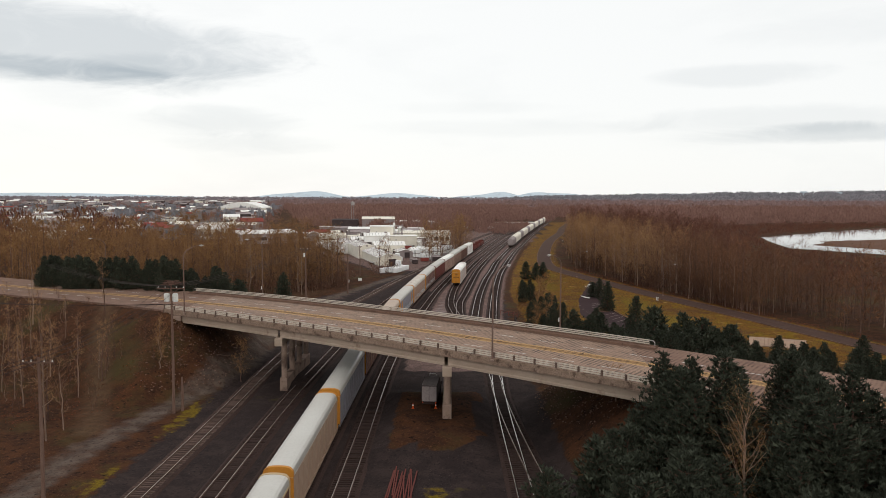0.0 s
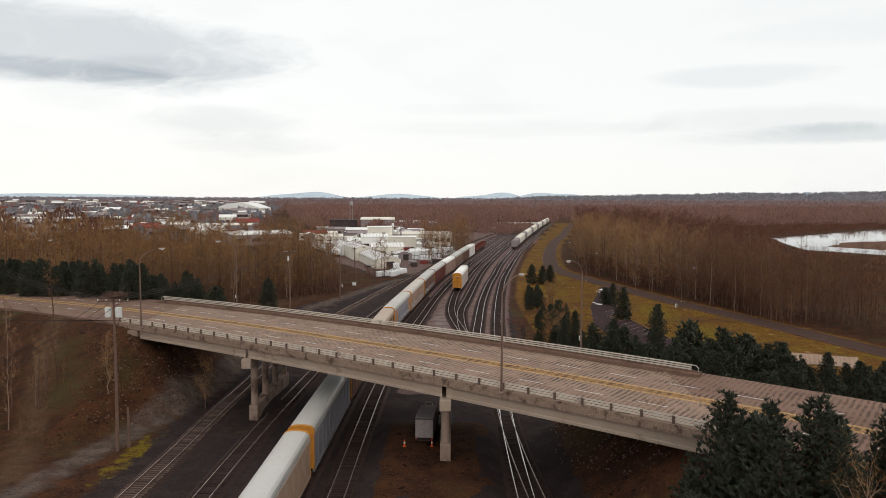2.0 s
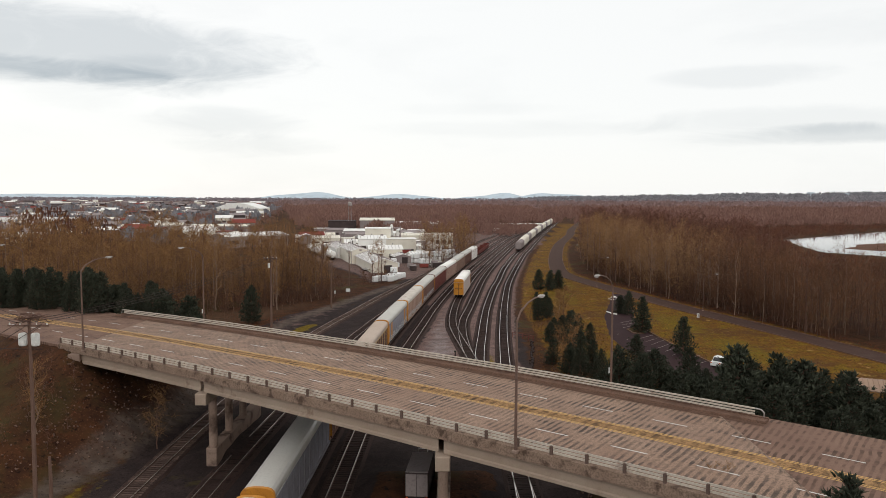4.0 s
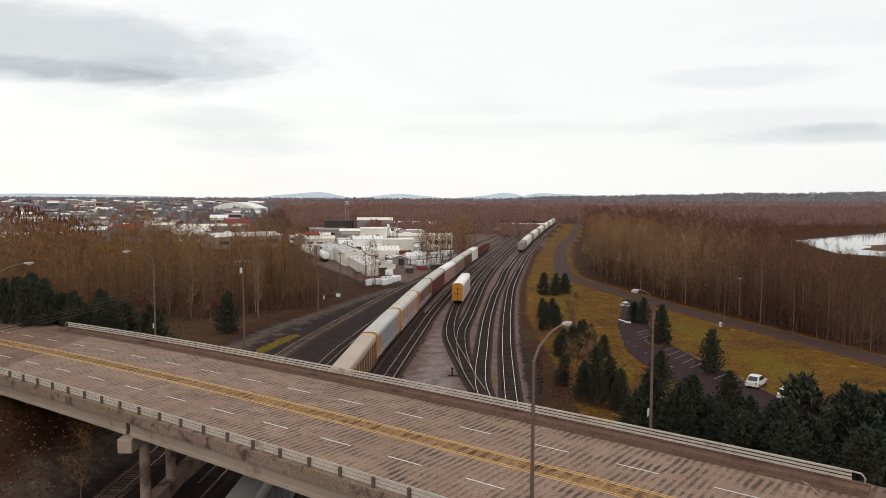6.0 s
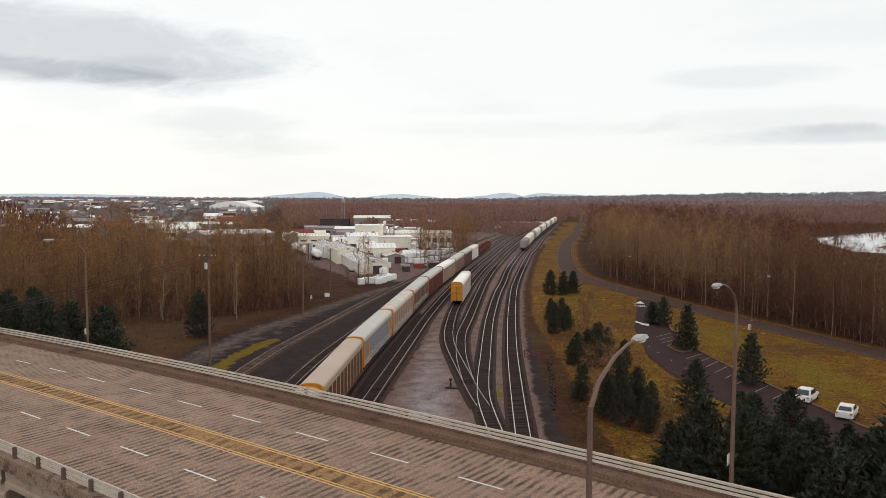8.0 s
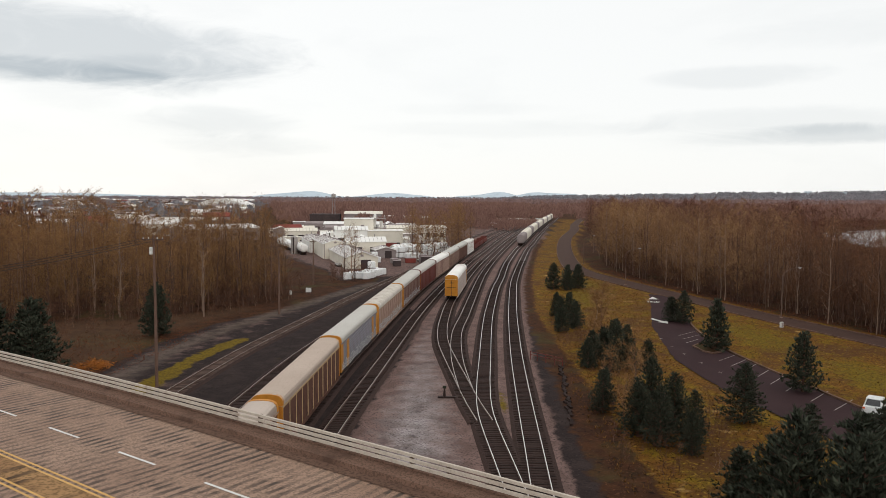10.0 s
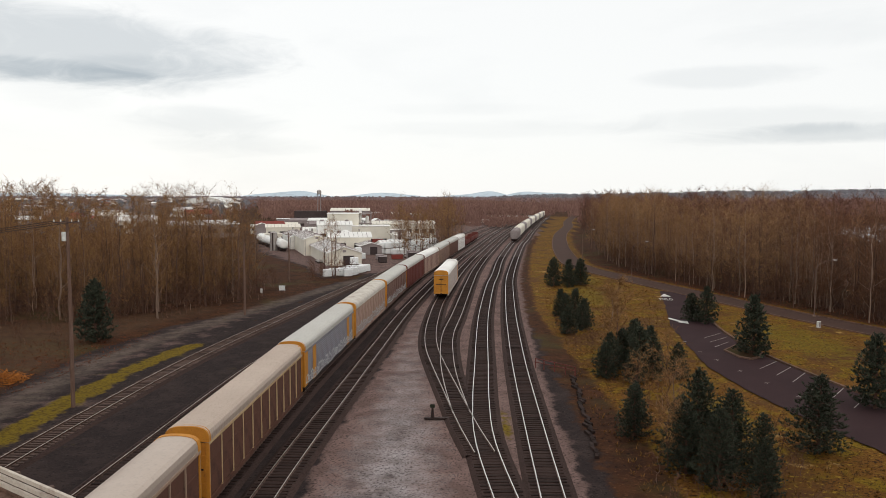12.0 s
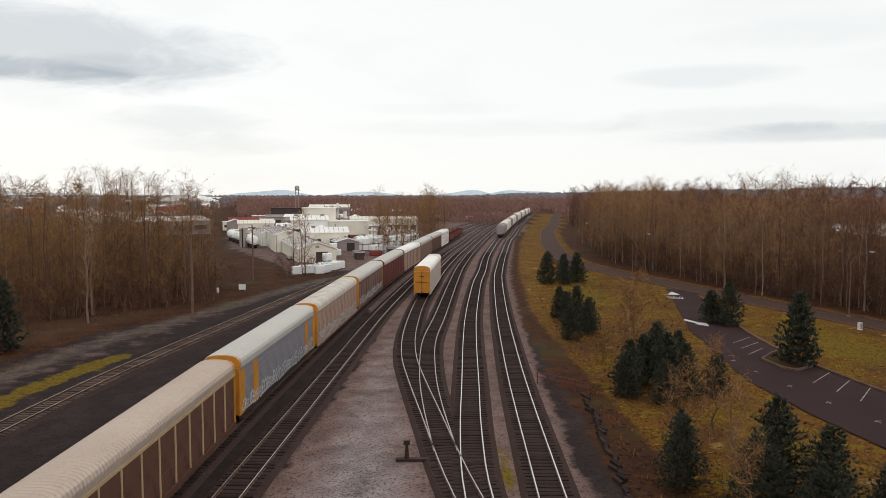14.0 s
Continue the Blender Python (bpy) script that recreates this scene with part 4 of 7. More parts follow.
# ---- trains ----
def autorack(name, line, s_mid, length, side, post, roof, label, ends=None, band=None, ribs=True, n_post=11, height=5.12, graffiti=False, group="cars of the long train", corr=False):
    """A closed car carrier: ribbed roof, side panels between posts, end doors, bogies and couplers."""
    p, w = line.at(s_mid), line.way(s_mid)
    car = thing(name, label, "rail car", group, at=pose(p[0], p[1], 0, 0, 0, math.degrees(math.atan2(-w[0], w[1]))))
    L, W, z0, z1 = length / 2, 1.3, 0.8, height - 0.92
    ends = ends or post
    # roof: arched section, ribbed crosswise
    side_sec = [(W, z1), (W - 0.02, z1 + 0.36), (W - 0.1, z1 + 0.6), (W - 0.3, z1 + 0.78), (W - 0.62, z1 + 0.88), (0.3, z1 + 0.92)]
    sec = [(-x, z) for x, z in side_sec] + side_sec[::-1]
    rows = []
    nr = 4 * int(length / 0.3) if ribs else 12
    for k in range(nr + 1):
        y = -L + 2 * L * k / nr
        up = 0.075 if ribs and k % 4 == 2 else 0.0
        rows.append([(x * (1 + up * 0.3), y, z + up * (1 if z > z1 else 0)) for x, z in sec])
    part("roof", Geo().loft(rows), roof, car)
    part("body", Geo().box(0, 0, (z0 + z1) / 2, 2 * W - 0.16, 2 * L - 0.3, z1 - z0), side, car)
    pitch = (2 * L - 0.4) / n_post
    # one pressed sheet: corrugated lengthwise, or three fields parted by grooves
    hz, prof = (z1 - z0) / 2 - 0.1, []
    for q in range(15 if corr else 3):
        za, zb = -hz + 2 * hz * q / (15 if corr else 3), -hz + 2 * hz * (q + 1) / (15 if corr else 3)
        m_ = (zb - za) * (0.25 if corr else 0.03)
        prof += [(0.015, za), (0.085 if corr else 0.04, za + m_), (0.085 if corr else 0.04, zb - m_), (0.015, zb - m_ * 0.2)]
    ring = prof + [(-x, z) for x, z in prof[::-1]]
    g = Geo().loft([[(x, y, z) for x, z in ring] for y in (-pitch / 2 + (0 if corr else 0.12), pitch / 2 - (0 if corr else 0.12))])
    panel_mesh = None
    for sx in (-1, 1):
        for k in range(n_post):
            ob = part("side_panel", g if panel_mesh is None else panel_mesh, side, car)
            panel_mesh = ob.data
            ob.location = (sx * (W - 0.07), -L + 0.2 + (k + 0.5) * pitch, (z0 + z1) / 2)
    pg = Geo().box(0, 0, 0, 0.1, 0.1, z1 - z0, 0, 0.02)
    pm = None
    for sx in (-1, 1):
        for k in range(n_post + 1):
            if corr and k not in (0, n_post):
                continue
            ob = part("post", pg if pm is None else pm, post, car)
            pm = ob.data
            ob.location = (sx * (W - 0.03), -L + 0.12 + (2 * L - 0.24) * k / n_post, (z0 + z1) / 2)
    for sx in (-1, 1):
        part("side_sill", Geo().box(sx * (W - 0.05), 0, z0 - 0.12, 0.16, 2 * L, 0.3, 0, 0.03), side if not band else DARK_STEEL, car)
        part("top_rail", Geo().box(sx * (W - 0.01), 0, z1 - 0.06, 0.1, 2 * L, 0.16, 0, 0.02), post if not corr else side, car)
    for sy in (-1, 1):
        # end frame and two door leaves
        fr = Geo()
        for sx in (-1, 1):
            fr.box(sx * (W - 0.1), sy * (L - 0.09), (z0 + z1) / 2, 0.24, 0.2, z1 - z0, 0, 0.03)
        fr.loft([[(x * 1.02, sy * (L + d), z + 0.03) for x, z in sec] for d in ((-0.35, 0.03) if sy > 0 else (0.03, -0.35))][::-1 if sy < 0 else 1])
        part("end_frame", fr, ends, car)
        for sx in (-1, 1):
            leaf = Geo().box(sx * 0.56, sy * (L - 0.1), (z0 + z1) / 2, 1.08, 0.08, z1 - z0 - 0.1, 0, 0.02)
            for q in (0.25, 0.5, 0.75):
                leaf.box(sx * 0.56, sy * (L - 0.05), z0 + q * (z1 - z0), 1.02, 0.06, 0.08)
            part("end_door", leaf, ends, car)
        part("door_seam", Geo().box(0, sy * (L - 0.02), (z0 + z1) / 2, 0.09, 0.05, z1 - z0 - 0.2).box(0, sy * (L - 0.015), z0 + 1.75, 1.9, 0.04, 0.1).box(0, sy * (L - 0.01), z0 + 2.7, 0.8, 0.04, 0.1), DARK_STEEL, car)
        part("coupler", Geo().box(0, sy * (L + 0.32), 0.82, 0.26, 0.75, 0.26, 0, 0.04), DARK_STEEL, car)
        bg = Geo()
        yb = sy * (L - 3.2)
        for sx in (-1, 1):
            bg.box(sx * 0.98, yb, 0.5, 0.16, 2.5, 0.3, 0, 0.05)
        bg.box(0, yb, 0.6, 2.0, 0.5, 0.3, 0, 0.05)
        bogie = part("bogie", bg, DARK_STEEL, car)
        for dy in (-0.88, 0.88):
            for sx in (-1, 1):
                part("wheel", Geo().tube([(sx * 0.68, yb + dy, 0.42), (sx * 0.82, yb + dy, 0.42)], 0.42, 14), DARK_STEEL, bogie)
    if band:
        for y in band:
            for sx in (-1, 1):
                part("orange_band", Geo().box(sx * (W + 0.005), y, (z0 + z1) / 2, 0.05, 1.3, z1 - z0 - 0.1), ORANGE, car, "orange vertical band")
    if graffiti:
        rnd = random.Random(int(s_mid))
        y = -L + 0.8
        while y < L - 1.2:
            g1 = Geo()
            # one rounded outline after another, of uneven size and lean
            h, wd, lean = rnd.uniform(0.35, 0.62), rnd.uniform(0.22, 0.42), rnd.uniform(-0.25, 0.25)
            zc, n_ = z0 + 0.12 + h, 10
            ring = []
            for k in range(n_ + 1):
                a = 2 * math.pi * k / n_
                rr = 1 + 0.25 * math.sin(2 * a + y)
                ring.append([(W + 0.035, y + (wd * q * math.cos(a) + lean * h * math.sin(a)) * rr, zc + h * q * math.sin(a) * rr) for q in (1.0, 0.68)])
            g1.loft(ring, closed=False)
            if rnd.random() < 0.5:
                g1.box(W + 0.035, y, zc, 0.01, wd * 0.9, 0.12)
            y += wd * rnd.uniform(1.3, 2.0)
            part("graffiti_stroke", g1, GRAFFITI, car, "pale spray-painted stroke")
    return car


T = TRACKS["train"]
gaps = [35.2, 61.2, 87.0, 112.9, 138.9, 164.8, 190.6, 217.0, 243.2, 269.4, 295.2, 321.4, 345.6, 367.5]
looks = [
    dict(side=PANEL_BROWN, post=TAN_POST, roof=ROOF_GREY, label="closed car carrier with brown side panels"),
    dict(side=PANEL_TAN, post=PANEL_TAN, roof=ROOF_GREY, ends=ORANGE, label="tan closed car carrier with orange end frames"),
    dict(side=PANEL_GREY, post=PANEL_GREY, roof=ROOF_GREY, ends=ORANGE, label="grey closed car carrier with orange end frames"),
    dict(side=PANEL_BROWN, post=PANEL_TAN, roof=ROOF_TAN, ends=ORANGE, label="dull brown closed car carrier under the bridge"),
    dict(side=PANEL_BROWN, post=TAN_POST, roof=ROOF_TAN, ends=ORANGE, label="brown-panelled car carrier with tan posts and ribbed roof"),
    dict(side=PANEL_GREY, post=ORANGE, roof=ROOF_GREY, ends=ORANGE, corr=True, band=(-11.8, -8.5, 8.5, 11.8), graffiti=True, label="grey corrugated car carrier with orange bands and graffiti"),
    dict(side=PANEL_ROSE, post=PANEL_TAN, roof=ROOF_FLAKED, ends=ORANGE, label="pinkish tan weathered car carrier with orange end", graffiti=True),
    dict(side=PANEL_DUN, post=PANEL_BROWN, roof=ROOF_GREY, ends=ORANGE, graffiti=True, label="grey-brown graffitied car carrier with orange end frames"),
    dict(side=PANEL_RED, post=PANEL_RED, roof=ROOF_GREY, label="red-brown car carrier with a pale roof"),
    dict(side=PANEL_ROSE, post=PANEL_DUN, roof=WHITE_METAL, label="pinkish tan car carrier with a white roof"),
    dict(side=PANEL_DUN, post=PANEL_TAN, roof=ROOF_GREY, label="grey-brown car carrier with a pale roof"),
    dict(side=PANEL_BROWN, post=PANEL_DUN, roof=ROOF_GREY, label="dark grey-brown car carrier far along the train"),
    dict(side=WHITE_METAL, post=PANEL_PALE, roof=WHITE_METAL, label="white car carrier far along the train"),
]
for a, b, spec in zip(gaps[:-1], gaps[1:], looks):
    sa, sb = T.where_y(a), T.where_y(b)
    autorack("car_carrier", T, (sa + sb) / 2, sb - sa - 1.35, ribs=a > 120, **spec)
L1 = TRACKS["stub"]
sa = L1.where_y(232.4)
autorack("car_carrier", L1, sa + 12.4, 24.8, side=PANEL_PALE, post=PANEL_PALE, roof=WHITE_METAL, ends=ORANGE, label="single car carrier with bright orange end doors", group="")


def hopper(line, s_mid, length, height, mat, label, group, cat="rail car"):
    """A covered hopper: rounded hull with sloped end sheets, roof hatches and bogies."""
    p, w = line.at(s_mid), line.way(s_mid)
    car = thing("hopper_car", label, cat, group, at=pose(p[0], p[1], 0, 0, 0, math.degrees(math.atan2(-w[0], w[1]))))
    L = length / 2
    sec = [(-1.1, 1.1), (-1.5, 1.7), (-1.55, height - 0.9), (-1.25, height - 0.3), (-0.5, height), (0.5, height), (1.25, height - 0.3), (1.55, height - 0.9), (1.5, 1.7), (1.1, 1.1)]
    rows = []
    for y, k in ((-L, 0.82), (-L + 0.4, 0.97), (-L + 1.2, 1.0), (0, 1.0), (L - 1.2, 1.0), (L - 0.4, 0.97), (L, 0.82)):
        rows.append([(x * k, y, 2.6 + (z - 2.6) * k) for x, z in sec])
    part("hull", Geo().loft(rows), mat, car)
    for k in range(6):
        part("roof_hatch", Geo().box(0, -L + 2 + k * (2 * L - 4) / 5, height + 0.04, 0.6, 1.0, 0.12, 0, 0.03), mat, car)
    part("underframe", Geo().box(0, 0, 0.95, 2.4, 2 * L + 0.4, 0.3, 0, 0.03), DARK_STEEL, car)
    for sy in (-1, 1):
        part("bogie", Geo().box(0, sy * (L - 1.8), 0.5, 2.1, 2.4, 0.6, 0, 0.1), DARK_STEEL, car)
    return car


M = TRACKS["middle"]
s0 = M.where_y(404)
for k in range(17):
    hopper(M, s0 + 9 + k * 22.4, 21.4, 5.3 if k else 5.0, OFF_WHITE if k % 3 else GREY_WALL, "pale covered rail car in the distant train", "cars of the distant train")
for k in range(3):
    p0 = T.where_y(369) + 9 + k * 18
    p, w = T.at(p0), T.way(p0)
    car = thing("gondola_car", "rust-red low freight car behind the car carriers", "rail car", "low freight cars", at=pose(p[0], p[1], 0, 0, 0, math.degrees(math.atan2(-w[0], w[1]))))
    part("floor", Geo().box(0, 0, 1.1, 2.8, 16, 0.3, 0, 0.04), PANEL_RED, car)
    for sx in (-1, 1):
        part("side_wall", Geo().box(sx * 1.4, 0, 1.9, 0.12, 16, 1.5, 0, 0.03), PANEL_RED, car)
    for sy in (-1, 1):
        part("end_wall", Geo().box(0, sy * 7.95, 2.1, 2.8, 0.12, 1.9, 0, 0.03), PANEL_RED, car)
        part("bogie", Geo().box(0, sy * 5.6, 0.5, 2.1, 2.2, 0.7, 0, 0.1), DARK_STEEL, car)

# ---- trees ----
def bare_tree_arrays(seed, height, spread_, limbs, twigs, upright=0.6, trunk_r=0.16, twig_w=0.05, crown_from=0.3, fine=1.0):
    """A leafless tree: tapered trunk and limbs, and fine twigs (slim blades) along branchlets."""
    rnd = random.Random(seed)

    def wander(a):
        return Vector((rnd.uniform(-a, a), rnd.uniform(-a, a), rnd.uniform(-a, a)))

    wood = Geo()
    pts, lean = [Vector((0, 0, -0.3))], Vector((rnd.uniform(-0.05, 0.05), rnd.uniform(-0.05, 0.05), 1))
    for k in range(1, 8):
        pts.append(Vector((0, 0, 0)) + lean * (height * k / 7) + Vector((rnd.uniform(-0.2, 0.2), rnd.uniform(-0.2, 0.2), 0)))
    wood.tube(pts, [trunk_r * (1 - 0.115 * k) for k in range(8)], 5, False)
    boughs = [(pts[5], pts[6]), (pts[6], pts[7])]
    for k in range(limbs):
        u = crown_from + (0.97 - crown_from) * (k + rnd.random()) / limbs
        i = min(6, int(u * 7))
        base = pts[i].lerp(pts[i + 1], u * 7 - i)
        ang = rnd.uniform(0, 2 * math.pi)
        ln = spread_ * (1.12 - 0.68 * u) * rnd.uniform(0.55, 1.25) * (0.5 if u < 0.3 else 1)
        way = Vector((math.cos(ang), math.sin(ang), upright + rnd.uniform(-0.3, 0.9))).normalized()
        mid = base + way * ln * 0.45 + wander(0.1)
        end = mid + (way + Vector((0, 0, 0.45)) + wander(0.2)).normalized() * ln * 0.6
        r = trunk_r * (1 - 0.7 * u) * 0.5
        wood.tube([base, mid, end], [r, r * 0.65, r * 0.3], 3, False)
        boughs += [(base.lerp(mid, 0.3), mid), (mid, end), (mid, end)]
    tv, tf = [], []

    def blade(p, q, w):
        side = (q - p).cross(wander(1.0)).normalized() * w
        o = len(tv)
        tv.extend((p - side, p + side, q))
        tf.append((o, o + 1, o + 2))

    shoots = []
    for k in range(twigs // 5):
        a, b = rnd.choice(boughs)
        p = a.lerp(b, rnd.random() ** 0.7)
        way = ((b - a).normalized() * 0.5 + wander(0.95) + Vector((0, 0, 0.2))).normalized()
        q = p + way * rnd.uniform(0.5, 1.5) * (0.4 + spread_ * 0.17)
        blade(p, q, twig_w)
        shoots.append((p, q))
    for k in range(twigs - len(shoots)):
        a, b = rnd.choice(shoots)
        p = a.lerp(b, rnd.uniform(0.2, 1.0)) + wander(0.12 * fine)
        way = ((b - a).normalized() * 0.3 + wander(1.0) + Vector((0, 0, 0.12))).normalized()
        blade(p, p + way * rnd.uniform(0.25, 0.8) * fine, twig_w * rnd.uniform(0.5, 1.1))
    return wood, np.array(tv, np.float32), np.array(tf, np.int32)


def tri(geo):
    out = []
    for q in geo.f:
        out += [(q[0], q[k], q[k + 1]) for k in range(1, len(q) - 1)]
    return np.array(geo.v, np.float32), np.array(out, np.int32)


def forest(name, spots, protos, mat_wood, mat_twig, label, category="woods", pale=7):
    """Many trees joined: spots of (x, y, z, scale, turn); protos of (wood verts, faces, twig verts, faces)."""
    ob = tagged(new(name), label, category, kind="stuff")
    for kind, mat, pick in ((0, mat_wood, lambda k: k % pale), (0, BARK_PALE, lambda k: k % pale == 0), (1, mat_twig, lambda k: True)):
        vs, fs, o = [], [], 0
        for k, (x, y, z, sc, tn) in enumerate(spots):
            if not pick(k):
                continue
            pv, pf = protos[k % len(protos)][2 * kind:2 * kind + 2]
            c, s = math.cos(tn) * sc, math.sin(tn) * sc
            q = np.empty_like(pv)
            q[:, 0], q[:, 1], q[:, 2] = pv[:, 0] * c - pv[:, 1] * s + x, pv[:, 0] * s + pv[:, 1] * c + y, pv[:, 2] * sc + z
            vs.append(q)
            fs.append(pf + o)
            o += len(pv)
        child = bulk("trunks" if kind == 0 else "twigs", np.concatenate(vs), np.concatenate(fs), mat, ob)
        child["kind"] = "stuff"
    return ob


def proto(*args, **kw):
    w, tv, tf = bare_tree_arrays(*args, **kw)
    return (*tri(w), tv, tf)


rnd = random.Random(5)
PROTO_NEAR = [proto(10 + k, 15 + k % 3, 4.9, 18, 1150, trunk_r=0.1, twig_w=0.016, crown_from=0.12, fine=1.1) for k in range(5)]
PROTO_SLIM = [proto(90 + k, 13 + k % 3, 3.0, 14, 520, trunk_r=0.13, twig_w=0.014, crown_from=0.2, fine=1.1) for k in range(4)]
PROTO_MID = [proto(30 + k, 15 + k % 3, 5.2, 7, 330, trunk_r=0.1, twig_w=0.042, crown_from=0.1, fine=1.6) for k in range(5)]
PROTO_FAR = [proto(50 + k, 13 + k % 3, 4.6, 4, 90, trunk_r=0.16, twig_w=0.13, fine=2.2) for k in range(4)]


def inside(x, y, poly):
    hit = False
    for (x0, y0), (x1, y1) in zip(poly, poly[1:] + poly[:1]):
        if (y0 > y) != (y1 > y) and x < (x1 - x0) * (y - y0) / (y1 - y0) + x0:
            hit = not hit
    return hit


def scatter(poly, n, rnd, lo=0.8, hi=1.2):
    xs, ys = [p[0] for p in poly], [p[1] for p in poly]
    out = []
    for _ in range(n * 20):
        x, y = rnd.uniform(min(xs), max(xs)), rnd.uniform(min(ys), max(ys))
        off = -x * AY + (y - 108) * AX
        if y < 300 and -160 < x < 110 and -18.4 < off < 4.4:
            continue
        if inside(x, y, poly):
            out.append((x, y, land(x, y) - 0.1, min(hi, (lo + (hi - lo) * rnd.random() ** 1.6) * (1 + 0.45 * noise.noise((x * 0.055, y * 0.055, 2.0)))), rnd.uniform(0, 6.28)))
            if len(out) == n:
                break
    return out


# woods west of the yard
WEST_EDGE = [(-63, 206), (-54, 209), (-47, 214), (-41.5, 221), (-35.5, 232), (-32, 243), (-36, 256)]
forest("bare_woods", scatter(WEST_EDGE + [(-55, 268), (-78, 245), (-96, 220), (-92, 196), (-76, 200)], 330, rnd, 0.62, 1.2), PROTO_NEAR, BARK, TWIG, "leafless brown alder wood beside the yard")
forest("bare_woods", scatter([(-94, 196), (-78, 245), (-55, 268), (-62, 290), (-110, 300), (-190, 260), (-190, 175), (-120, 170)], 620, rnd, 0.8, 1.3), PROTO_MID, BARK, TWIG, "leafless brown alder wood farther from the yard")
# woods east of the service road
EAST = [(73, 178), (68, 205), (61, 232), (54, 262), (50, 292), (52, 330), (60, 385), (74, 470), (90, 560)]
forest("bare_woods", scatter(EAST[:3] + [(84, 232), (90, 205), (96, 178)], 190, rnd, 0.75, 1.12), PROTO_NEAR, BARK, TWIG_EAST, "leafless dark brown wood edge along the service road", pale=5)
forest("bare_woods", scatter(EAST[2:7] + [(84, 385), (76, 330), (74, 292), (80, 262), (84, 232)], 260, rnd, 0.78, 1.18), PROTO_NEAR, BARK, TWIG_GOLD, "leafless golden-brown wood edge along the service road", pale=5)
forest("bare_woods", scatter([(60, 236), (54, 262), (50, 292), (52, 330), (60, 370), (68, 360), (60, 300), (64, 262), (70, 236)], 60, rnd, 0.85, 1.18), PROTO_NEAR, BARK_PALE, TWIG, "tall golden leafless trees along the wood's edge")
forest("brush", scatter([(45, 165), (52, 140), (68, 132), (60, 185), (48, 208)], 26, rnd, 0.2, 0.45), [proto(80 + k, 3.2, 1.9, 5, 150, trunk_r=0.035, twig_w=0.02, crown_from=0.05, fine=0.8) for k in range(2)], BARK, BUSH, "small brown shrubs on the grass", "brush")
forest("bare_woods", scatter([(78, 182), (84, 150), (99, 108), (120, 55), (165, 55), (130, 182)], 420, rnd, 0.75, 1.15), PROTO_MID, BARK, TWIG_EAST, "leafless brown wood beside the service road")
forest("bare_woods", scatter([(88, 232), (74, 292), (84, 385), (74, 470), (90, 560), (130, 560), (132, 440), (120, 330), (100, 250)], 620, rnd, 0.8, 1.25), PROTO_MID, BARK, TWIG_RED, "dense leafless red-brown woods")
forest("wetland_brush", scatter([(98, 150), (100, 215), (112, 250), (124, 330), (140, 440), (160, 420), (182, 300), (300, 240), (560, 250), (560, 120)], 1500, rnd, 0.26, 0.42), PROTO_FAR, BARK, TWIG_RED, "low red-brown wetland brush", "brush")
forest("bare_woods", scatter([(-12, 330), (-4, 318), (14, 372), (4, 400), (-14, 390)], 64, rnd, 0.85, 1.15), PROTO_NEAR, BARK, TWIG, "clump of leafless trees beside the works")
# brush on the west bank
BRUSH = [proto(70 + k, 3.2, 1.9, 5, 150, trunk_r=0.035, twig_w=0.02, crown_from=0.05, fine=0.8) for k in range(4)]
forest("brush", scatter([(-44, 96), (-36, 112), (-44, 124), (-100, 150), (-110, 100), (-60, 84)], 260, rnd, 0.5, 1.2), BRUSH, BARK, BUSH, "brown leafless brush on the road bank", "brush")
forest("brush", scatter([(12, 80), (20, 56), (28, 52), (26, 66), (20, 74), (15, 84)], 46, rnd, 0.3, 0.7), BRUSH, BARK, BUSH, "brown leafless brush below the bridge end", "brush")

forest("brush", scatter([(-70, 202), (-52, 208), (-40, 219), (-31, 232), (-30, 250), (-40, 258), (-60, 235), (-90, 205)], 420, rnd, 0.6, 1.5), BRUSH, BARK, BUSH, "dark undergrowth at the wood's edge", "brush")
forest("brush", scatter([(74, 178), (69, 205), (62, 232), (55, 262), (51, 292), (53, 330), (66, 330), (66, 262), (80, 205)], 620, rnd, 0.7, 1.9), BRUSH, BARK, BUSH, "dark undergrowth along the east wood", "brush")
forest("brush", scatter([(-27, 262), (-18, 274), (-20, 286), (-30, 284)], 50, rnd, 0.6, 1.3), BRUSH, BARK, BUSH, "brown leafless brush before the works", "brush")
forest("brush", scatter([(15, 134), (17, 160), (17.5, 190), (19, 215), (27, 215), (27, 180), (28, 150), (26, 134)], 120, rnd, 0.3, 0.75), BRUSH, BARK, BUSH, "brown leafless scrub between the pines", "brush")
forest("brush", scatter(clearing, 150, rnd, 0.3, 0.9), BRUSH, BARK, BUSH, "brown leafless scrub on the clearing", "brush")
forest("slope_trees", scatter([(-42, 78), (-48, 98), (-46, 112), (-50, 122), (-110, 150), (-120, 104), (-66, 86)], 90, rnd, 0.5, 0.95), PROTO_SLIM, BARK, TWIG_GOLD, "thin leafless trees on the road bank", "trees", pale=2)

# single bare trees that stand out by themselves
def bare_tree(x, y, height, seed, label, pale=False, twigs=700, spread_=3.0, upright=0.6, limbs=18):
    w, tv, tf = bare_tree_arrays(seed, height, spread_, limbs, twigs, upright, trunk_r=0.010 * height + 0.015, twig_w=(0.032 if height > 7 else 0.017) if height < 9 else 0.013, crown_from=0.18, fine=1.0 if height < 9 else 1.2)
    tree = thing("bare_tree", label, "tree", at=pose(x, y, land(x, y) - 0.05))
    part("trunk", w, BARK_PALE if pale else BARK, tree)
    bulk("crown", tv, tf, TWIG, tree)


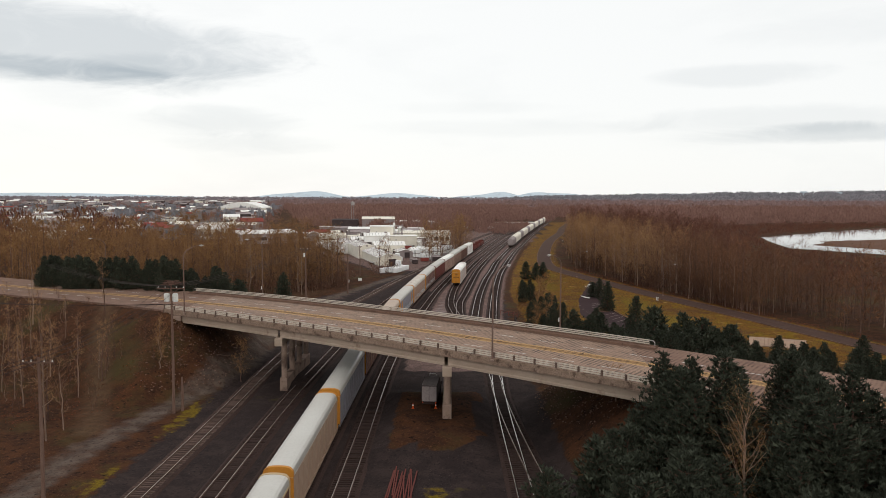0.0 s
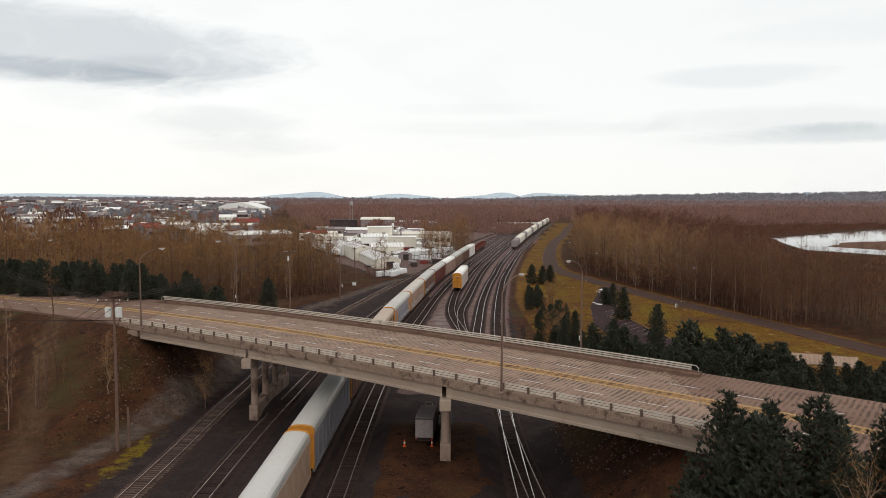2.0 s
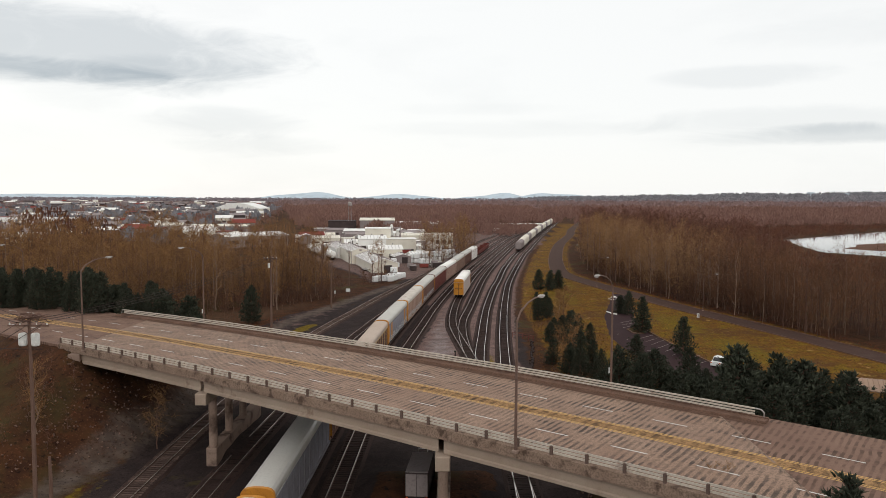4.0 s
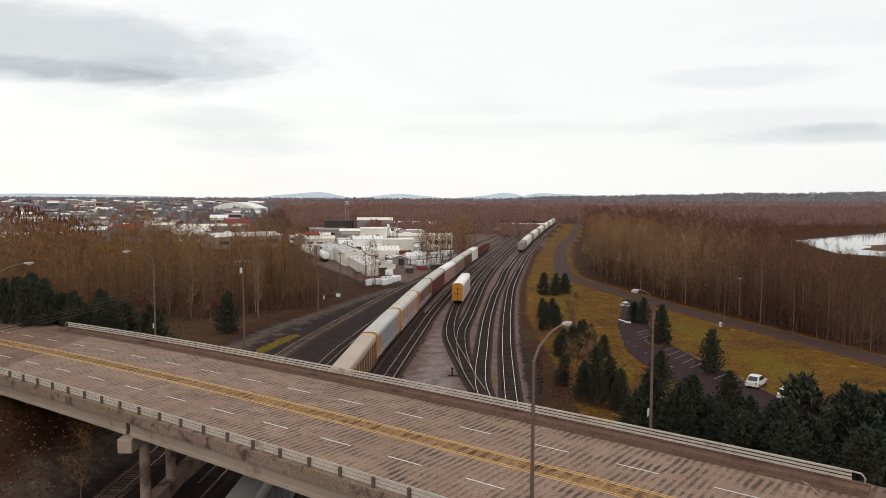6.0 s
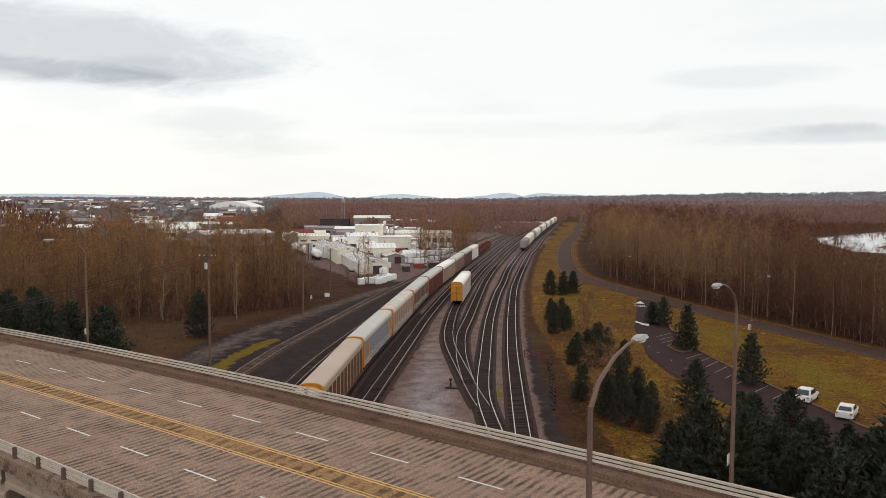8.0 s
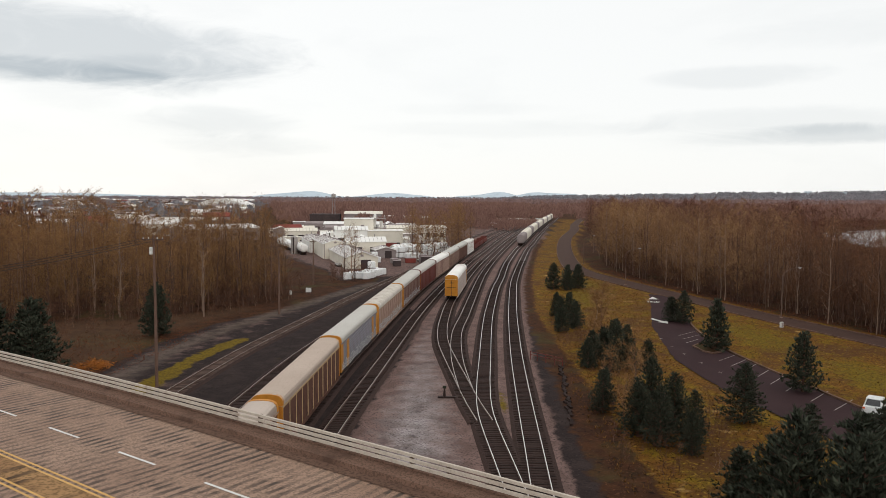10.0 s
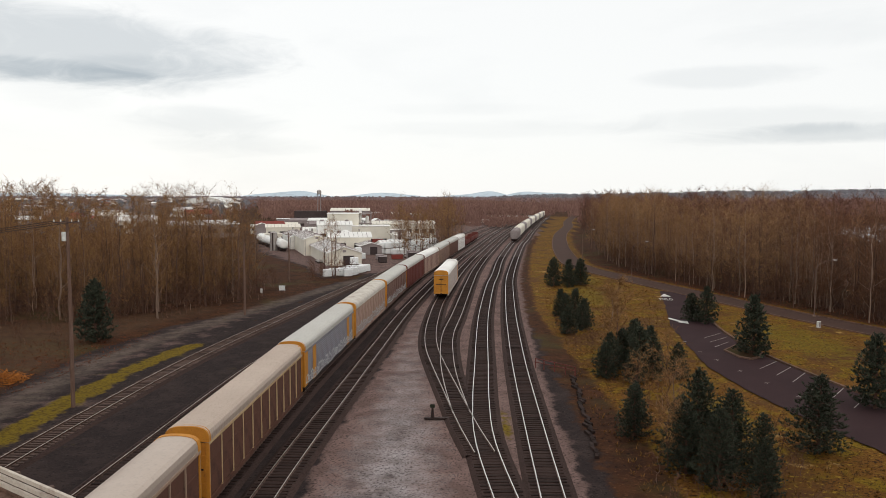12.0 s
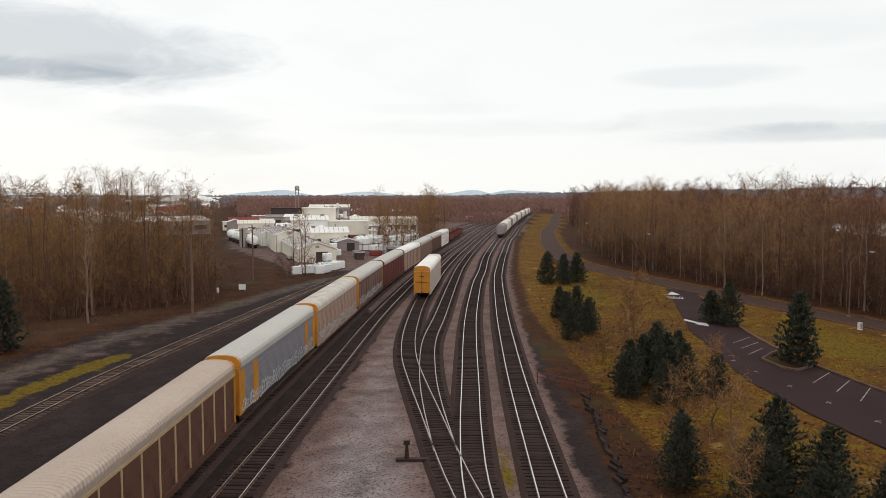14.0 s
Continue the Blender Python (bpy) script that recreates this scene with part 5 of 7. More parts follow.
for x, y, h, sd, txt in ((24.3, 188, 8.8, 301, "tan leafless tree between the pines"), (22.6, 186, 7.4, 302, "tan leafless tree between the pines"), (23.2, 164, 6.6, 303, "slim leafless birch among the pines"),
                         (21.6, 157, 5.8, 304, "slim leafless birch among the pines"), (19.4, 160.5, 5.2, 305, "slim leafless birch among the pines"), 
                         (17.8, 147, 4.6, 307, "slim leafless birch among the pines"), (-44, 219, 16.8, 308, "tall leafless poplar over the wood"), (-38, 225, 16.5, 309, "tall leafless poplar over the wood"),
                         (-41.5, 212, 16, 310, "tall leafless alder at the wood's edge"), (-34.6, 233, 16, 311, "tall leafless alder at the wood's edge"), (-56, 211, 16.4, 312, "tall leafless alder at the wood's edge"),
                         (-21.6, 268, 12.5, 313, "slim leafless tree before the works"), (-23.0, 274, 14, 314, "slim leafless tree before the works"), (-25.4, 278, 12, 315, "slim leafless tree before the works"),
                         (-41.0, 106.5, 7.0, 316, "thin leafless tree beside the abutment"), (-31, 112, 6.0, 317, "thin leafless tree beside the abutment"), (19.0, 81.0, 3.2, 318, "thin leafless shrub tree by the bridge end")):
    bare_tree(x, y, h, sd, txt, sd % 2 == 0, (1500 if h > 7 else 800) if h < 9 else 1300, 2.2 + 0.5 * (h > 7) if h < 9 else 3.6)

bare_tree(23.0, 55.0, 9.6, 320, "tan leafless young tree before the pines", True, 900, 4.4, 1.25, 34)

# tufts of dry grass on the park slope and the bank
def tufts(name, poly, n, size, mat, label, keep=lambda x, y: True):
    rr = random.Random(n)
    vs, fs = [], []
    for x, y, z, sc, tn in scatter(poly, n, rr):
        if not keep(x, y):
            continue
        for _ in range(4):
            a, r = rr.uniform(0, 6.28), rr.uniform(0.0, 0.25) * size
            cx, cy = x + math.cos(a) * r, y + math.sin(a) * r
            w, h = 0.1 * size, size * rr.uniform(0.25, 0.6)
            dx, dy = math.cos(a + 1.6) * w, math.sin(a + 1.6) * w
            o = len(vs)
            vs += [(cx - dx, cy - dy, z + 0.02), (cx + dx, cy + dy, z + 0.02), (cx + math.cos(a) * h * 0.7, cy + math.sin(a) * h * 0.7, z + h)]
            fs.append((o, o + 1, o + 2))
    ob = bulk(name, vs, fs, mat)
    tagged(ob, label, "grass", kind="stuff")


PARK = [(15, 128), (15.5, 160), (18, 190), (21, 230), (26, 260), (33, 300), (39, 318), (36.5, 298), (40.5, 270), (45.5, 247), (38, 214), (33, 190), (31, 172), (33, 156), (37, 130)]
tufts("dry_grass", PARK, 5200, 0.6, GRASS, "tufts of dry yellow-brown grass")
tufts("dry_grass", [(43, 205), (42, 186), (45, 160), (52, 128), (80, 112), (68, 160), (60, 192), (53, 215), (48, 235)], 2600, 0.5, GRASS, "tufts of mossy grass between lot and road")
tufts("leaf_litter", [(-44, 96), (-36, 112), (-44, 126), (-110, 160), (-125, 100), (-60, 82)], 5200, 0.5, LITTER, "dead leaves and stalks on the bank")
tufts("leaf_litter", [(-60, 150), (-40, 158), (-37, 180), (-36, 200), (-60, 190)], 2600, 0.5, LITTER, "dead leaves and stalks beside the lane")
tufts("leaf_litter", [(84, 130), (74, 165), (66, 196), (59, 220), (52.5, 248), (48, 272), (44.5, 300), (50, 300), (54, 272), (60, 246), (67, 224), (74, 200), (82, 168), (92, 132)], 3600, 0.5, LITTER, "dead leaves on the verge below the wood")


def pine_mesh(seed, height, girth, fine=False):
    """A young pine: trunk, crowded whorls of rising limbs, and upturned needle tufts along them."""
    rnd = random.Random(seed)
    wood = Geo().tube([(0, 0, -0.3), (rnd.uniform(-0.1, 0.1), 0, height * 0.5), (0, 0, height * 0.98)], [0.15, 0.09, 0.02], 6, False)
    nv, nf = [], []
    blades, lo_d, hi_d, lo_w, hi_w, off = (7, 0.17, 0.38, 0.034, 0.07, 0.13) if fine else (5, 0.24, 0.5, 0.06, 0.12, 0.17)
    lobes = [rnd.uniform(0.78, 1.18) for _ in range(7)]

    def tuft(c, way):
        for _ in range(blades):
            d = (Vector((rnd.uniform(-1, 1), rnd.uniform(-1, 1), rnd.uniform(-0.5, 1.0))) + way).normalized() * rnd.uniform(lo_d, hi_d)
            w_ = d.cross(Vector((rnd.uniform(-1, 1), rnd.uniform(-1, 1), rnd.uniform(-1, 1)))).normalized() * rnd.uniform(lo_w, hi_w)
            o = len(nv)
            nv.extend((c - w_, c + w_, c + d))
            nf.append((o, o + 1, o + 2))

    z = height * 0.03
    while z < height * 0.97:
        u = z / height
        reach = girth * min(1.0, 0.72 + 1.9 * u) * (1 - u) ** 0.78
        turn = rnd.uniform(0, 6.28)
        n_ = rnd.randint(5, 7) if u < 0.8 else 4
        for k in range(n_):
            a = turn + 6.28 * k / n_ + rnd.uniform(-0.35, 0.35)
            ln = reach * lobes[int(a / 0.9) % 7] * rnd.uniform(0.72, 1.12) + 0.1
            rise = ln * (rnd.uniform(0.05, 0.35) + 0.55 * u)
            base, tip = Vector((0, 0, z)), Vector((math.cos(a) * ln, math.sin(a) * ln, z + rise))
            wood.tube([base, tip], [0.03, 0.01], 3, False)
            nt = int(3 + ln * (5.2 if fine else 3.2))
            for q in range(nt):
                f = 0.22 + 0.8 * (q + rnd.random()) / nt
                side = Vector((-math.sin(a), math.cos(a), 0)) * rnd.uniform(-0.34, 0.34) * ln * f
                tuft(base.lerp(tip, f) + side + Vector((rnd.uniform(-off, off), rnd.uniform(-off, off), rnd.uniform(-0.12, 0.2))), (tip - base).normalized() * 0.5 + Vector((0, 0, 0.6)))
        z += height * rnd.uniform(0.036, 0.056)
    for q in range(8):
        tuft(Vector((0, 0, height * (0.9 + 0.0125 * q))), Vector((0, 0, 1.4)))
    return wood, np.array(nv, np.float32), np.array(nf, np.int32)


def pine(seed, height, girth, fine=False):
    wood, nv, nf = pine_mesh(seed, height, girth, fine)
    tree = thing("pine_tree", "dark green young pine tree", "tree", "pines")
    part("trunk", wood, BARK, tree)
    bulk("crown", nv, nf, NEEDLE, tree)
    return tree


PINES = [pine(k, 7.0, 2.2) for k in range(4)] + [pine(k, 7.0, 2.1, True) for k in range(4, 8)]
PINE_SPOTS = [
    (26.4, 254.1, 6.2), (30.5, 259.4, 5.2), (32.4, 256.3, 5.8), (29.4, 252.6, 4.8), (21.4, 214.4, 4.4), (23.4, 212.6, 4.6), (19.9, 199.2, 3.8), (22.4, 201.6, 4.4), (19.6, 173.9, 3.8), (25.2, 183.7, 4.6), (22.6, 179.0, 4.4),
    (24.4, 173.5, 4.5), (27.0, 173.3, 3.9), (22.0, 171.6, 3.6), (17.4, 154.1, 4.3), (21.5, 151.4, 6.2), (21.0, 145.6, 4.4), (19.0, 146.6, 5.0), (19.6, 149.6, 4.6), (22.3, 141.7, 3.8), (30.3, 150.8, 5.9), (41.2, 162.3, 6.7), (31.8, 141.0, 4.6), (32.6, 131.4, 7.6), (30.6, 129.4, 5.4), (33.8, 128.6, 5.6), (28.6, 126.0, 6.2), (36.2, 128.2, 5.2), (31.0, 124.4, 6.6), (27.4, 121.0, 6.6),
    (23.8, 176.6, 5.0), (20.6, 176.8, 4.2), (22.9, 148.6, 5.4), (20.2, 143.8, 5.4), (23.6, 145, 4.6), (18.4, 157.5, 3.8), (25.8, 179.4, 4.6), (24.2, 180.8, 4.8), (21.6, 211.0, 4.2), (23.2, 204.4, 4.2),
    (31.2, 111, 12.0), (35.7, 111.5, 10.8), (38.8, 112.5, 10.2), (42.5, 110, 9.4),
    (33.0, 121.0, 6.4), (35.8, 123.0, 6.6), (38.5, 125.4, 6.0), (41.0, 124.0, 6.8), (44.2, 126.0, 6.2), (30.4, 119.4, 6.4), (40.2, 120.6, 7.0), (46.5, 123.5, 6.6), (35.2, 118.6, 6.8),
    (42.0, 207.3, 5.6), (40.6, 209.6, 4.4), (39.7, 184.8, 7.2), (-42.6, 193.5, 8.2), (-48.5, 161, 8.5), (-46.5, 166, 9.6), (-44, 161.5, 7.5),
]
rnd = random.Random(9)
for k in range(120):      # dark row behind the bridge, east
    px_, py_ = rnd.uniform(20, 72), rnd.uniform(100, 128)
    if px_ < 25 and py_ < 114:
        continue
    PINE_SPOTS.append((px_, py_, max(2.4, min(13.0 - 0.33 * (py_ - 110), float(np.interp(px_, [24, 34, 46, 54, 67], [11.5, 9.8, 7.4, 5.6, 4.8]))) - land(px_, py_) - rnd.uniform(0, 3.6))))
west_row = []
for k in range(150):      # dark row beyond the road, west
    u = 0.62 * rnd.random()
    wx_, wy_ = -44 - 76 * u + rnd.uniform(-3, 3), 146 + 36 * u + rnd.uniform(-2, 10)
    if not 152 < wy_ < 176 or wx_ < -50:
        west_row.append((wx_, wy_, land(wx_, wy_) - 0.05, rnd.uniform(4.0, 7.2) / 7, rnd.uniform(0, 6.28)))
row_protos = []
for k in range(3):
    w_, nv_, nf_ = pine_mesh(40 + k, 7.0, 2.3)
    row_protos.append((*tri(w_), nv_, nf_))
forest("pine_row", west_row, row_protos, BARK, NEEDLE, "dense dark green row of pines beyond the road", "trees")
for k in range(170):      # thicket in front of the bridge, east
    sx_, ox_ = rnd.uniform(38, 94), rnd.uniform(-42, -19.5)
    PINE_SPOTS.append((*bridge_point(sx_, ox_)[:2], rnd.uniform(5.6, 9.2) + 0.1 * (-19.5 - ox_), 1))
first = set()
for k, (x, y, h, *close) in enumerate(PINE_SPOTS):
    s, off = x * AX + (y - 108) * AY, -x * AY + (y - 108) * AX
    if -18.5 < off < 4.5 or (y < 58 and abs(x - 23 * y / 55) < 1.8):
        continue
    if 100 < y < 130 and 0.40 < (x - 1.8) / (y - 51.7) < 0.485:
        h = min(h, 7.2)      # younger trees below the lot
    m = Matrix.LocRotScale((x, y, land(x, y) - 0.05), Euler((0, 0, rnd.uniform(0, 6.28))), (h / 7 * rnd.uniform(1.1, 1.45),) * 2 + (h / 7,))
    j = 4 + k % 4 if close or 130 < y < 160 or (x < 40 and 114 < y <= 130) else k % 4
    if j not in first:
        first.add(j)
        PINES[j].matrix_basis = m
    else:
        copy_thing(PINES[j], m).scale = m.to_scale()

# ---- distance ----
def hill(name, x, y, w, h, d, seed, label):
    rows = []
    for i in range(9):
        v = i / 8
        rows.append([(x + (u - 0.5) * w, y + v * d, -2 + h * math.sin(math.pi * min(1, max(0, u))) ** 1.7 * math.sin(math.pi * (0.08 + 0.84 * v)) * (0.75 + 0.35 * noise.noise((u * 4 + seed, v * 2, seed))))
                     for u in np.linspace(0, 1, 40)])
    g = Geo().loft(rows, closed=False)
    tagged(part(name, g, HILL_HAZE, smooth=True), label, "hill", kind="structure")


# hills take their blue from haze painted in the material
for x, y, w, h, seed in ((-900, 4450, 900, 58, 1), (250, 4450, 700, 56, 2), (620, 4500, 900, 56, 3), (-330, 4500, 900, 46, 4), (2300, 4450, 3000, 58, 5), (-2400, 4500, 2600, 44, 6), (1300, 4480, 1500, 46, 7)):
    hill("far_hill", x, y, w, h, 300, seed, "wooded hill on the horizon, painted haze-blue")
rnd = random.Random(3)


def clumps(name, poly, n, size, mat, label, blades=14, rise=1.0, slim=1.0, size_k=0.75, lift=lambda x, y: 0.0):
    """Woods seen from afar: rounded crowns of broad ragged blades, joined."""
    rr = random.Random(n)
    vs = np.zeros((n * blades * 3, 3), np.float32)
    k = 0
    for x, y, z, sc, tn in scatter(poly, n, rr, 0.6, 1.25):
        w, h, z = size * sc * 0.6, size * sc, z + lift(x, y)
        for b in range(blades):
            a, e = rr.uniform(0, 6.28), rr.uniform(0.0, 1.0)
            r = w * (1 - (e * 0.9) ** 3) * rr.uniform(0.5, 1.0)
            c = (x + r * math.cos(a), y + r * math.sin(a), z + h * (0.08 + 0.72 * e))
            q = h * rr.uniform(0.13, 0.24) * (size_k if slim < 1 else 1)
            t0 = rr.uniform(0, 6.28)
            for m_ in range(3):
                t = t0 + m_ * 2.09 + rr.uniform(-0.5, 0.5)
                vs[k] = (c[0] + math.cos(t) * q * slim, c[1] + rr.uniform(-0.5, 0.5) * q, c[2] + math.sin(t) * q * rise)
                k += 1
    vs = vs[:k]
    tagged(bulk(name, vs, np.arange(k).reshape(-1, 3), mat), label, "woods", kind="stuff")


clumps("bare_woods", [(90, 560), (150, 560), (190, 640), (330, 740), (560, 770), (1300, 740), (1300, 1500), (170, 1500), (120, 700)], 6500, 12, WOODS_MID_HAZE, "distant leafless woods beyond the pond", 26, 1.2, 0.45, 0.6)
clumps("bare_woods", [(-120, 640), (-60, 640), (30, 770), (110, 790), (140, 1500), (-330, 1500)], 3600, 12, WOODS_MID_HAZE, "distant leafless woods behind the works", 46, 1.2, 0.4, 0.5)
clumps("bare_woods", [(-60, 545), (6, 560), (26, 620), (40, 720), (-20, 720), (-60, 640)], 260, 10, WOODS_MID_HAZE, "leafless trees behind the works yard", 90, 1.2, 0.4, 0.5)
clumps("bare_woods", [(-190, 175), (-190, 260), (-110, 300), (-100, 340), (-122, 372), (-200, 360), (-330, 400), (-500, 420), (-500, 175)], 800, 9.5, TWIG_EAST, "leafless woods towards the town", 150, 1.1, 0.55, 0.42)
clumps("bare_woods", [(-238, 322), (-186, 322), (-190, 352), (-244, 356)], 42, 22, TWIG_RED, "tall leafless trees before the town", 330, 1.1, 0.3, 0.24)
clumps("bare_woods", [(-166, 330), (-140, 330), (-146, 352), (-170, 354)], 20, 22, TWIG_RED, "tall leafless trees before the town", 330, 1.1, 0.3, 0.24)
clumps("town_trees", [(-110, 450), (-150, 640), (-330, 1500), (-1000, 1500), (-330, 450)], 1500, 9, WOODS_MID_HAZE, "leafless trees between the town's roofs", 30, 1.2, 0.35)
# the evergreens share the ridge colour, painted haze included
clumps("town_evergreens", [(-120, 450), (-170, 640), (-330, 1500), (-1000, 1500), (-330, 450)], 420, 11, RIDGE_HAZE, "dark evergreens between the town's roofs", 24, 1.6)
clumps("wetland_brush", [(120, 150), (124, 250), (134, 330), (150, 440), (172, 400), (190, 300), (300, 246), (560, 262), (900, 270), (900, 60), (160, 60)], 5500, 4.2, TWIG_RED, "low red-brown wetland brush", 18, 1.1, 0.5, 0.6)
# these far woods carry the haze in their own colour
clumps("far_woods", [(-330, 1500), (1800, 1500), (2500, 2600), (-600, 2600)], 6500, 14, WOODS_FAR_HAZE, "far woods on the plain", 12)
clumps("far_woods", [(-1000, 1500), (-330, 1500), (-600, 2600), (-1700, 2600)], 700, 10, WOODS_FAR_HAZE, "far trees of the town", 14)
clumps("far_woods", [(-1700, 2600), (2500, 2600), (3600, 4250), (-2600, 4250)], 7500, 16, FAR_TREE_HAZE, "far woods towards the horizon", 9)


def ridge_z(x, y):
    """Height of the long ridge on the north-eastern horizon."""
    return (14 + 27 * ramp01(x, 600, 2300) + 7 * noise.noise((x * 0.003, 0, 5))) * ramp01(x, 150, 700) * ramp01(y, 3400, 3800)


xs_, ys_ = np.linspace(150, 3900, 76), np.linspace(3400, 4250, 12)
# ridge ground and its trees have distance haze in the base colour
tagged(part("far_ridge", Geo().loft([[(x, y, -0.6 + ridge_z(x, y)) for x in xs_] for y in ys_], closed=False), FAR_TREE_HAZE, smooth=True), "ridge on the horizon, painted haze-grey", "hill", kind="structure")
clumps("far_woods", [(200, 3420), (3000, 3420), (3600, 4240), (400, 4240)], 5200, 18, RIDGE_HAZE, "wooded ridge on the horizon, painted haze-blue", 7, lift=ridge_z)
clumps("wetland_brush", [(134, 440), (168, 420), (182, 412), (196, 472), (210, 522), (286, 596), (398, 698), (640, 708), (900, 668), (900, 745), (560, 770), (330, 740), (190, 640), (150, 560)], 2600, 4.2, TWIG_RED, "low red-brown brush behind the pond", 16, 1.1, 0.5, 0.6)
clumps("far_brush", [(18, 560), (38, 540), (54, 580), (68, 660), (78, 720), (40, 738), (22, 640)], 260, 5, WOODS_MID_HAZE, "low brown brush behind the yard throat", 30, 1.3, 0.35)

# ---- the works and the town ----
def building(name, x, y, w, d, h, turn, wall, roof, label, category="building", rise=0.0, windows=0, door=None, group=""):
    """Walls, a flat or pitched roof with eaves, and window panes set into the front (local -y)."""
    ob = thing(name, label, category, group, at=pose(x, y, -0.4, 0, 0, turn))
    part("wall", Geo().box(0, 0, h / 2, w, d, h), wall, ob)
    e = 0.35
    if rise:
        sec = [(-d / 2 - e, h - 0.1), (0, h + rise), (d / 2 + e, h - 0.1), (d / 2 + e, h + 0.15), (0, h + rise + 0.25), (-d / 2 - e, h + 0.15)]
        part("roof", Geo().loft([[(sx * (w / 2 + e), yy, zz) for yy, zz in sec] for sx in (-1, 1)]), roof, ob)
        part("gable", Geo().loft([[(sx * (w / 2 - 0.02), -d / 2, h - 0.02), (sx * (w / 2 - 0.02), d / 2, h - 0.02), (sx * (w / 2 - 0.02), 0, h + rise)] for sx in (-1, 1)]), wall, ob)
        if y < 460:
            seams = Geo()
            for q in range(int(w / 1.5)):
                sx = -w / 2 + 0.75 + q * 1.5
                for sy in (-1, 1):
                    seams.loft([[(sx - 0.05, sy * (d / 2 + e), h + 0.16), (sx + 0.05, sy * (d / 2 + e), h + 0.16), (sx, sy * (d / 2 + e), h + 0.24)], [(sx - 0.05, 0, h + rise + 0.26), (sx + 0.05, 0, h + rise + 0.26), (sx, 0, h + rise + 0.34)]])
            part("roof_seams", seams, GREY_WALL, ob)
            for sx in (-1, 1):
                part("gable_door", Geo().box(sx * (w / 2 + 0.03), -d * 0.12, min(h, 3.0) * 0.45, 0.12, min(3.0, d * 0.34), min(h, 3.0) * 0.9), DARK_WALL, ob)
                part("gable_vent", Geo().box(sx * (w / 2 + 0.02), 0, h + rise * 0.35, 0.1, 0.9, 0.6), GREY_WALL, ob)
                part("downpipe", Geo().box(sx * (w / 2 + 0.05), d / 2 - 0.3, h / 2, 0.14, 0.14, h), GREY_WALL, ob)
    else:
        part("roof", Geo().box(0, 0, h + 0.12, w + 0.5, d + 0.5, 0.24, 0, 0.05), roof, ob)
    sills = y < 460
    for k in range(windows):
        wx = -w / 2 + (k + 0.5) * w / windows
        win = part("window", Geo().box(wx, -d / 2 - 0.02, h * 0.5, w / windows * 0.6, 0.1, h * 0.3), DARK_WALL, ob)
        if sills:
            part("sill", Geo().box(wx, -d / 2 - 0.08, h * 0.34, w / windows * 0.66, 0.16, 0.08), GREY_WALL, win)
    if door:
        dx, dw, dh = door
        # flat dark sheet on the wall stands in for shade inside the open bay
        part("loading_door", Geo().box(dx, -d / 2 - 0.03, dh / 2, dw, 0.12, dh), DARK_WALL, ob, "dark panel painted as shade in the loading bay")
    return ob


FW = 106.5     # the sheds run back from the yard at this bearing
def roof_vents(ob, w, h, rise, n):
    """Small vents and stacks along a roof's ridge."""
    rr = random.Random(int(w * 10) + n)
    for k in range(n):
        vx = -w / 2 + (k + 0.5) * w / n + rr.uniform(-0.5, 0.5)
        vh = rr.uniform(0.5, 1.4)
        if k % 2:
            part("vent_stack", Geo().tube([(vx, 0.3, h + rise), (vx, 0.3, h + rise + vh), (vx, 0.3, h + rise + vh + 0.15)], [0.2, 0.2, 0.34], 8), GALV, ob)
        else:
            part("roof_vent", Geo().box(vx, -0.2, h + rise + 0.3, 1.2, 1.0, 0.7, 0, 0.08), GREY_WALL, ob)


sheds = ((-35.7, 325, 50, 9.5, 3.4, FW, OFF_WHITE, WHITE_METAL, "long low shed with a white pitched roof", 1.6, 5, 6),
         (-33.0, 349, 14, 6, 5.2, 14, OFF_WHITE, WHITE_METAL, "narrow cream gabled shed of the works", 1.5, 2, 2),
         (-27.0, 347, 16, 7, 2.8, FW, GREY_WALL, WHITE_METAL, "low lean-to shed with a white roof", 1.0, 3, 2),
         (-46.5, 352, 34, 8, 5.2, FW, OFF_WHITE, WHITE_METAL, "tall cream shed with a white roof", 1.2, 4, 5),
         (-56, 378, 30, 8, 4.2, FW, WHITE_METAL, WHITE_METAL, "long white-roofed shed of the works", 1.4, 4, 4),
         (-40.5, 368, 12, 9, 8.6, 10, WHITE_METAL, WHITE_METAL, "white monitor-roofed block of the works", 1.2, 3, 3),
         (-50, 398, 14, 9, 5.0, 10, GREY_WALL, WHITE_METAL, "pale side shed of the works", 1.2, 3, 2))
for x, y, w, d, h, tn, wl_, rf_, txt, rise, wn_, vn in sheds:
    x += 5.0
    roof_vents(building("factory_shed", x, y, w, d, h, tn, wl_, rf_, txt, "factory", rise, wn_), w, h, rise, vn)
rnd = random.Random(77)
for k in range(34):
    bx, by = rnd.uniform(-92, -14), rnd.uniform(402, 560)
    wl_, rf_ = ((OFF_WHITE, WHITE_METAL), (GREY_WALL, WHITE_METAL), (OFF_WHITE, OFF_WHITE), (GREY_WALL, GREY_WALL))[rnd.randrange(4)]
    building("factory_outbuilding", bx, by, rnd.uniform(5, 15), rnd.uniform(4, 8), rnd.uniform(2.4, 5), rnd.choice((6, 16, FW, 12)), wl_, rf_, "pale outbuilding of the works", "building", rnd.choice((0, 0, 1.2)), rnd.choice((0, 3)), group="works outbuildings")
